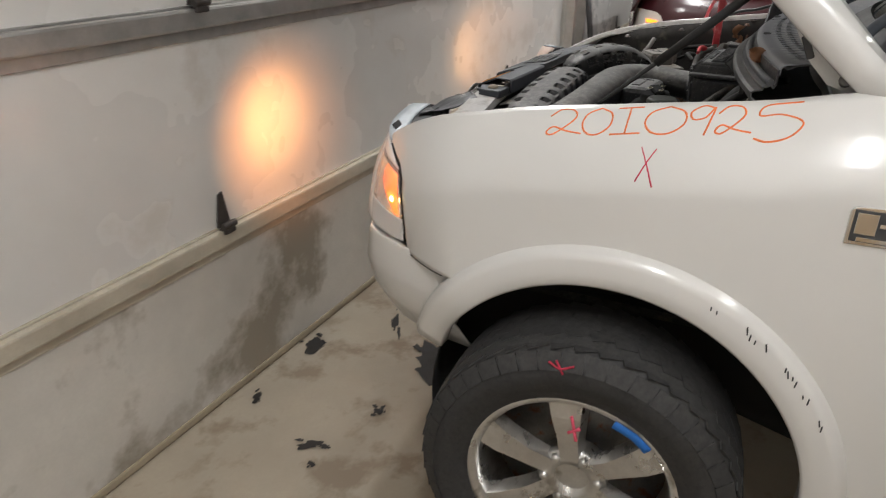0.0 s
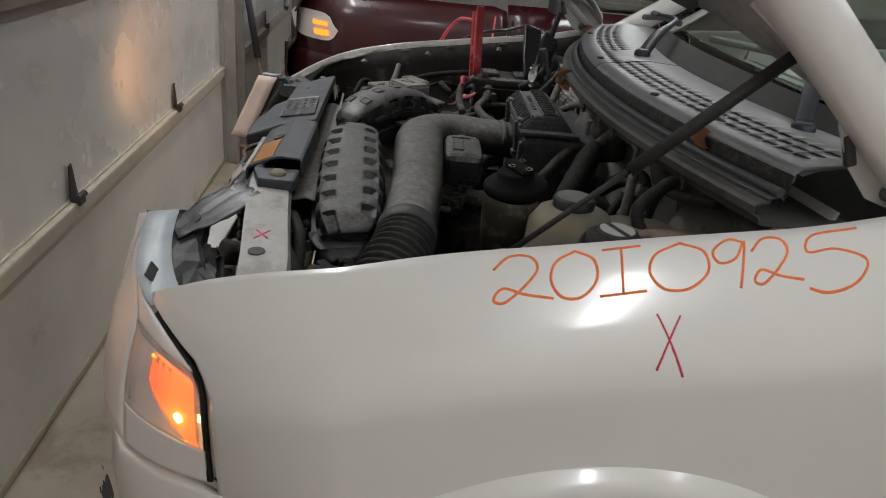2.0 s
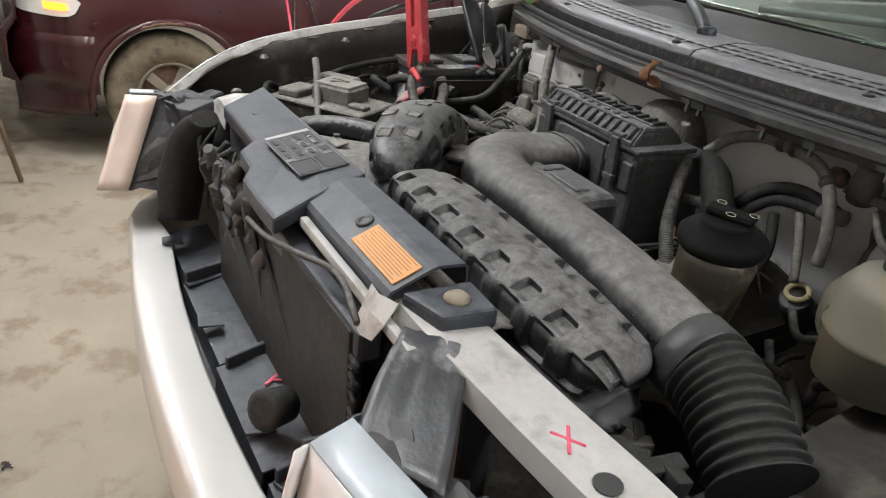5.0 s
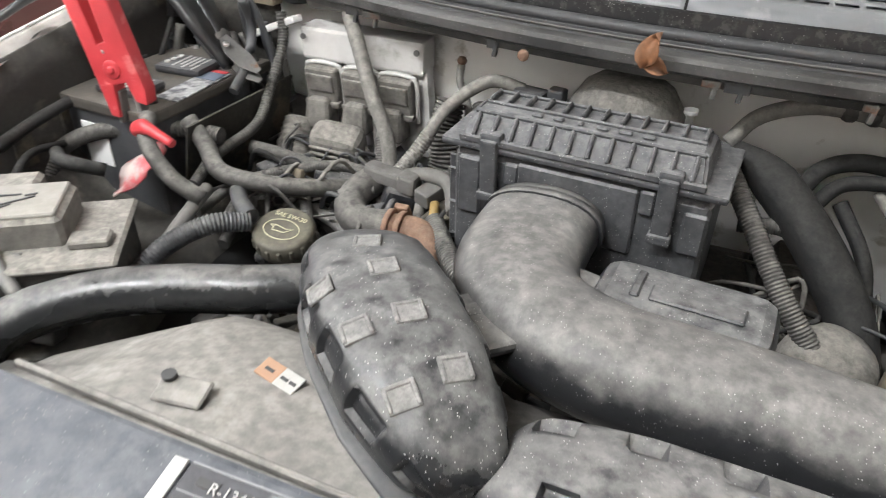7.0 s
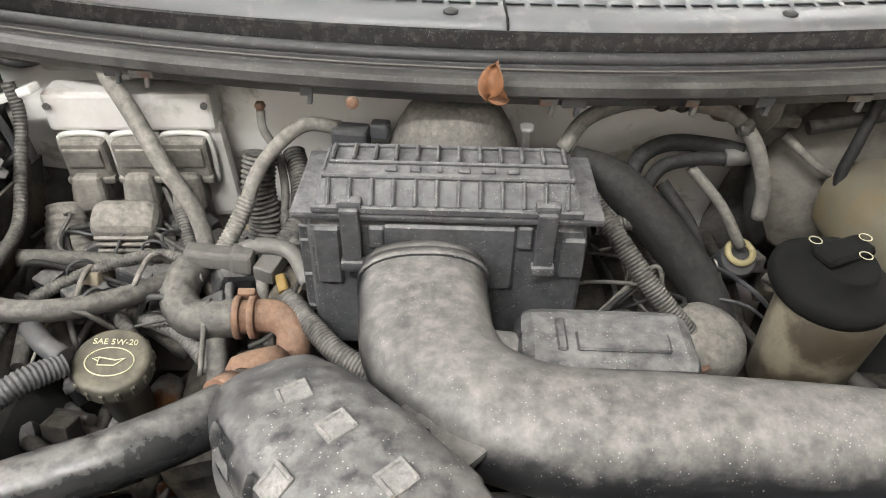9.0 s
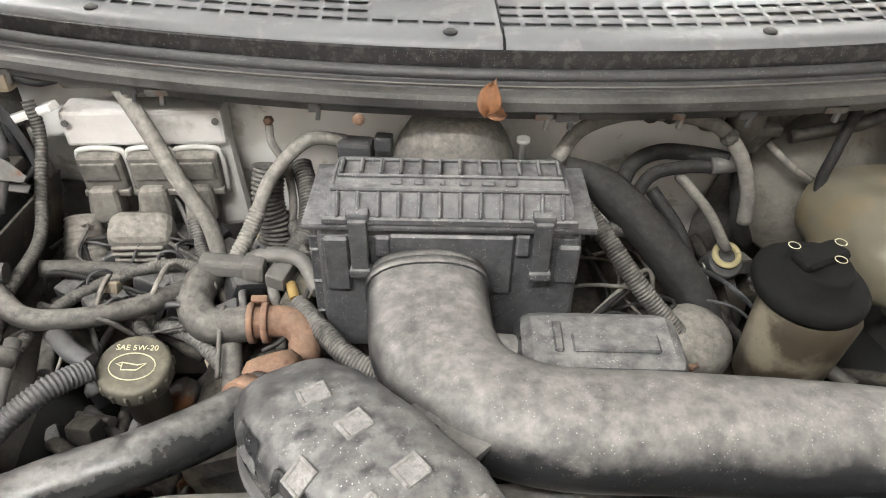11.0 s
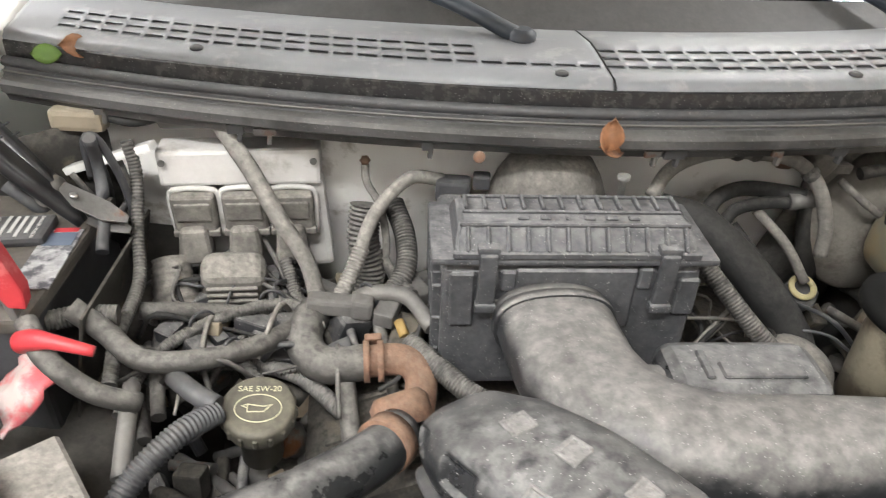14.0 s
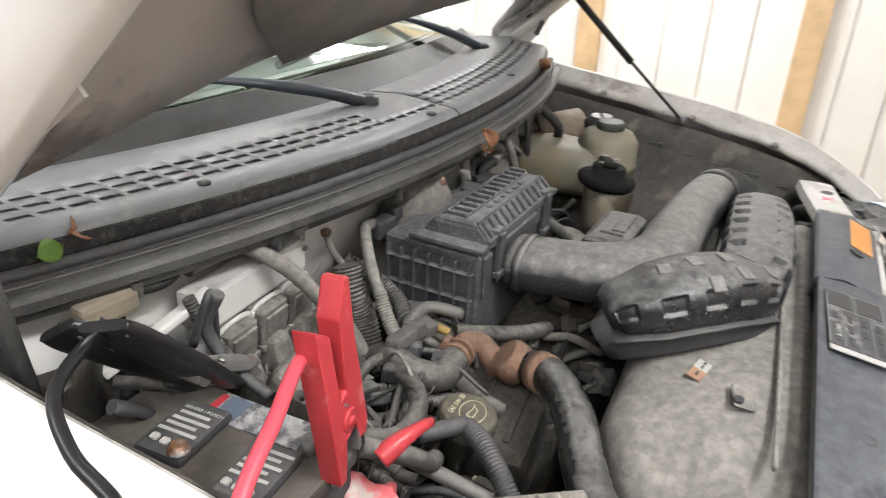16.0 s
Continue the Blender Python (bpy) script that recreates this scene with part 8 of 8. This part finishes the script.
def suv_panel(y0, y1, z0, z1, hole=False):
    bm = B()
    rows = []
    if hole:
        for k in np.linspace(0, 1, 10):
            row = []
            for deg in np.linspace(-10, 190, 44):
                a = radians(deg)
                dy, dz = math.cos(a), math.sin(a)
                r = 0.43
                while r < 1.8 and y0 < WY + r * dy < y1 and WZ + r * dz < z1:
                    r += 0.004
                q = 0.43 + (r - 0.43) * k
                y, z = WY + q * dy, WZ + q * dz
                row.append((suv_x(y, z), y, z))
            rows.append(row)
    else:
        rows = [[(suv_x(y, z), y, z) for y in np.linspace(y0, y1, 8)] for z in np.linspace(z0, z1, 12)]
    loft(bm, rows)
    return bm


part("fender", suv_panel(-1.10, 0.40, 0.3, 1.12, True), MAROON, suv, "glossy maroon front fender", thick=0.008)
part("door", suv_panel(0.412, 1.5, 0.36, 1.14), MAROON, suv, "maroon front door", thick=0.008)
part("rear_door", suv_panel(1.512, 2.5, 0.36, 1.14), MAROON, suv, thick=0.008)
part("rear_quarter", suv_panel(2.512, 3.7, 0.36, 1.14), MAROON, suv, thick=0.008)
bm = B()
rows = []
for deg in np.linspace(-8, 188, 40):
    a = radians(deg)
    rows.append([(suv_x(WY + 0.43 * math.cos(a), WZ + 0.43 * math.sin(a)) + o, WY + r * math.cos(a), WZ + r * math.sin(a)) for r, o in ((0.455, 0.0), (0.445, 0.014), (0.43, 0.016), (0.42, 0.006), (0.415, -0.08))])
loft(bm, rows)
flare = part("arch_lip", bm, MAROON, suv, thick=0.004)
bm = B()
rows = []
for deg in np.linspace(80, 112, 10):
    a = radians(deg)
    rows.append([(suv_x(WY, 0.8) + 0.018, WY + r * math.cos(a), WZ + r * math.sin(a)) for r in (0.422, 0.436 + 0.005 * math.sin(deg))])
loft(bm, rows)
part("rust_patch", bm, RUST, suv, thick=0.002)
bm = B()
box(bm, (0.06, 3.1, 0.14), (SX - 0.06, 2.1, 0.30), bevel=0.02)
part("rocker_panel", bm, MAROON, suv)
bm = B()
loft(bm, [[(x, y, z) for x in np.linspace(SX - 0.12, SX - 1.75, 8)] for y, z in ((-1.06, 0.98), (-1.0, 1.09), (-0.6, 1.15), (0.45, 1.20))])
part("hood", bm, MAROON, suv, thick=0.01)
bm = B()
loft(bm, [[(x, y - 0.06 * math.sin((x - SX + 0.2) / -1.6 * 3.1), z) for x in np.linspace(SX - 0.20, SX - 1.75, 10)] for y, z in ((-1.08, 0.40), (-1.13, 0.55), (-1.12, 0.70), (-1.06, 0.78), (-1.05, 0.98))])
part("front_bumper", bm, MAROON, suv, thick=0.01)
bm = B()
loft(bm, [[(suv_x(y, z) + 0.004, y, z) for y in np.linspace(-1.16, -0.70, 10)] for z in (0.40, 0.55, 0.66, 0.72)])
part("bumper_corner", bm, MAROON, suv, thick=0.01)
bm = B()
rows = []
for r, o in ((0.44, -0.30), (0.44, -0.09)):
    rows.append([(SX + o, WY + r * math.cos(radians(d)), WZ + r * math.sin(radians(d))) for d in np.linspace(-15, 195, 26)])
loft(bm, rows)
part("wheel_well", bm, surface("black_well", (0.01, 0.01, 0.01), 0.9), suv, thick=0.01)


def suv_wheel(y):
    w = under(suv, "wheel", "muddy wheel with pale spoked hubcap")
    bm = B()
    lathe(bm, [(0.20, -0.09), (0.26, -0.115), (0.33, -0.115), (0.36, -0.08), (0.365, 0), (0.36, 0.08), (0.33, 0.115), (0.26, 0.115), (0.20, 0.09)], (SX - 0.15, y, WZ), (0, 90, 0), 48, ring=True)
    part("tyre", bm, surface("muddy_tyre", (0.20, 0.165, 0.11), 0.85, vary=0.3, scale=14, second=(0.10, 0.085, 0.06), second_amount=0.35, second_scale=8), w)
    bm = B()
    lathe(bm, [(0.205, -0.02), (0.205, 0.085), (0.19, 0.09), (0.17, 0.05), (0.16, 0.0)], (SX - 0.15, y, WZ), (0, 90, 0), 40, ring=True)
    for k in range(5):
        b = B()
        box(b, (0.15, 0.055, 0.02), (0.10, 0, 0.06), bevel=0.006)
        b.transform(pose(SX - 0.15, y, WZ, 0, 90, 0) @ pose(0, 0, 0, 0, 0, 72 * k + 10))
        join(bm, b)
    lathe(bm, [(0.06, 0.03), (0.06, 0.07), (0.03, 0.08)], (SX - 0.15, y, WZ), (0, 90, 0), 20)
    dark = B()
    lathe(dark, [(0.01, 0.030), (0.19, 0.030), (0.19, 0.0)], (SX - 0.15, y, WZ), (0, 90, 0), 30)
    part("brake_drum", dark, RUST, w)
    part("hubcap", bm, surface("silver_hubcap", (0.30, 0.27, 0.22), 0.45, metal=0.4, vary=0.2), w)


suv_wheel(WY)
suv_wheel(2.75)
lampu = under(suv, "headlamp", "clear rounded headlamp with lit amber signal")


def lamp_patch(u0, u1, v0, v1, off):
    rows = []
    for v in np.linspace(v0, v1, 8):
        row = []
        for u in np.linspace(u0, u1, 12):
            z = 0.905 + 0.185 * (v - 0.5) * (1 - abs(2 * u - 0.95) ** 5) ** 0.5 if 0 <= u <= 0.97 else 0.905 + 0.03 * (v - 0.5)
            y = -1.08 + 0.33 * u - 0.03 * v
            row.append((suv_x(y, min(z, 0.98)) + off, y, z))
        rows.append(row)
    bm = B()
    loft(bm, rows)
    return bm


part("reflector", lamp_patch(0.0, 1.0, 0.0, 1.0, 0.022), surface("frosted_lamp", (0.86, 0.84, 0.78), 0.2, vary=0.05, coat=0.6), lampu)
part("signal", lamp_patch(0.50, 0.82, 0.18, 0.38, 0.030), BULB_SOFT, lampu, "lit amber signal")
part("signal", lamp_patch(0.50, 0.82, 0.53, 0.67, 0.030), BULB_SOFT, lampu, "lit amber signal")
bm = B()
loft(bm, [[(SX - 0.16 - 0.28 * k, y + 0.25 * k * (1 if y < 1 else -0.2), 1.15 + 0.5 * k) for y in np.linspace(0.75, 3.4, 8)] for k in np.linspace(0, 1, 4)])
part("side_window", bm, GLASS, suv, thick=0.004)
bm = B()
loft(bm, [[(x, y, z) for x in np.linspace(SX - 0.2, SX - 1.7, 8)] for y, z in ((0.42, 1.19), (0.75, 1.45), (1.05, 1.66))])
part("windshield", bm, GLASS, suv, thick=0.004)
bm = B()
loft(bm, [[(x, y, z) for x in np.linspace(SX - 0.42, SX - 1.5, 8)] for y, z in ((1.05, 1.67), (1.5, 1.72), (3.4, 1.68))])
part("roof", bm, MAROON, suv, thick=0.02)
bm = B()
box(bm, (1.5, 2.9, 0.06), (SX - 0.95, 2.0, 0.9))
part("interior_floor", bm, BLACK_CLEAN, suv)
bm = B()
box(bm, (0.16, 0.10, 0.13), (SX + 0.10, 0.72, 1.19), (0, 0, 10), bevel=0.03, segs=3)
mirror = part("door_mirror", bm, BLACK_CLEAN, suv, "black door mirror housing")
bm = B()
box(bm, (0.08, 0.05, 0.05), (SX - 0.01, 0.72, 1.14), bevel=0.01)
part("mirror_arm", bm, BLACK_CLEAN, mirror)
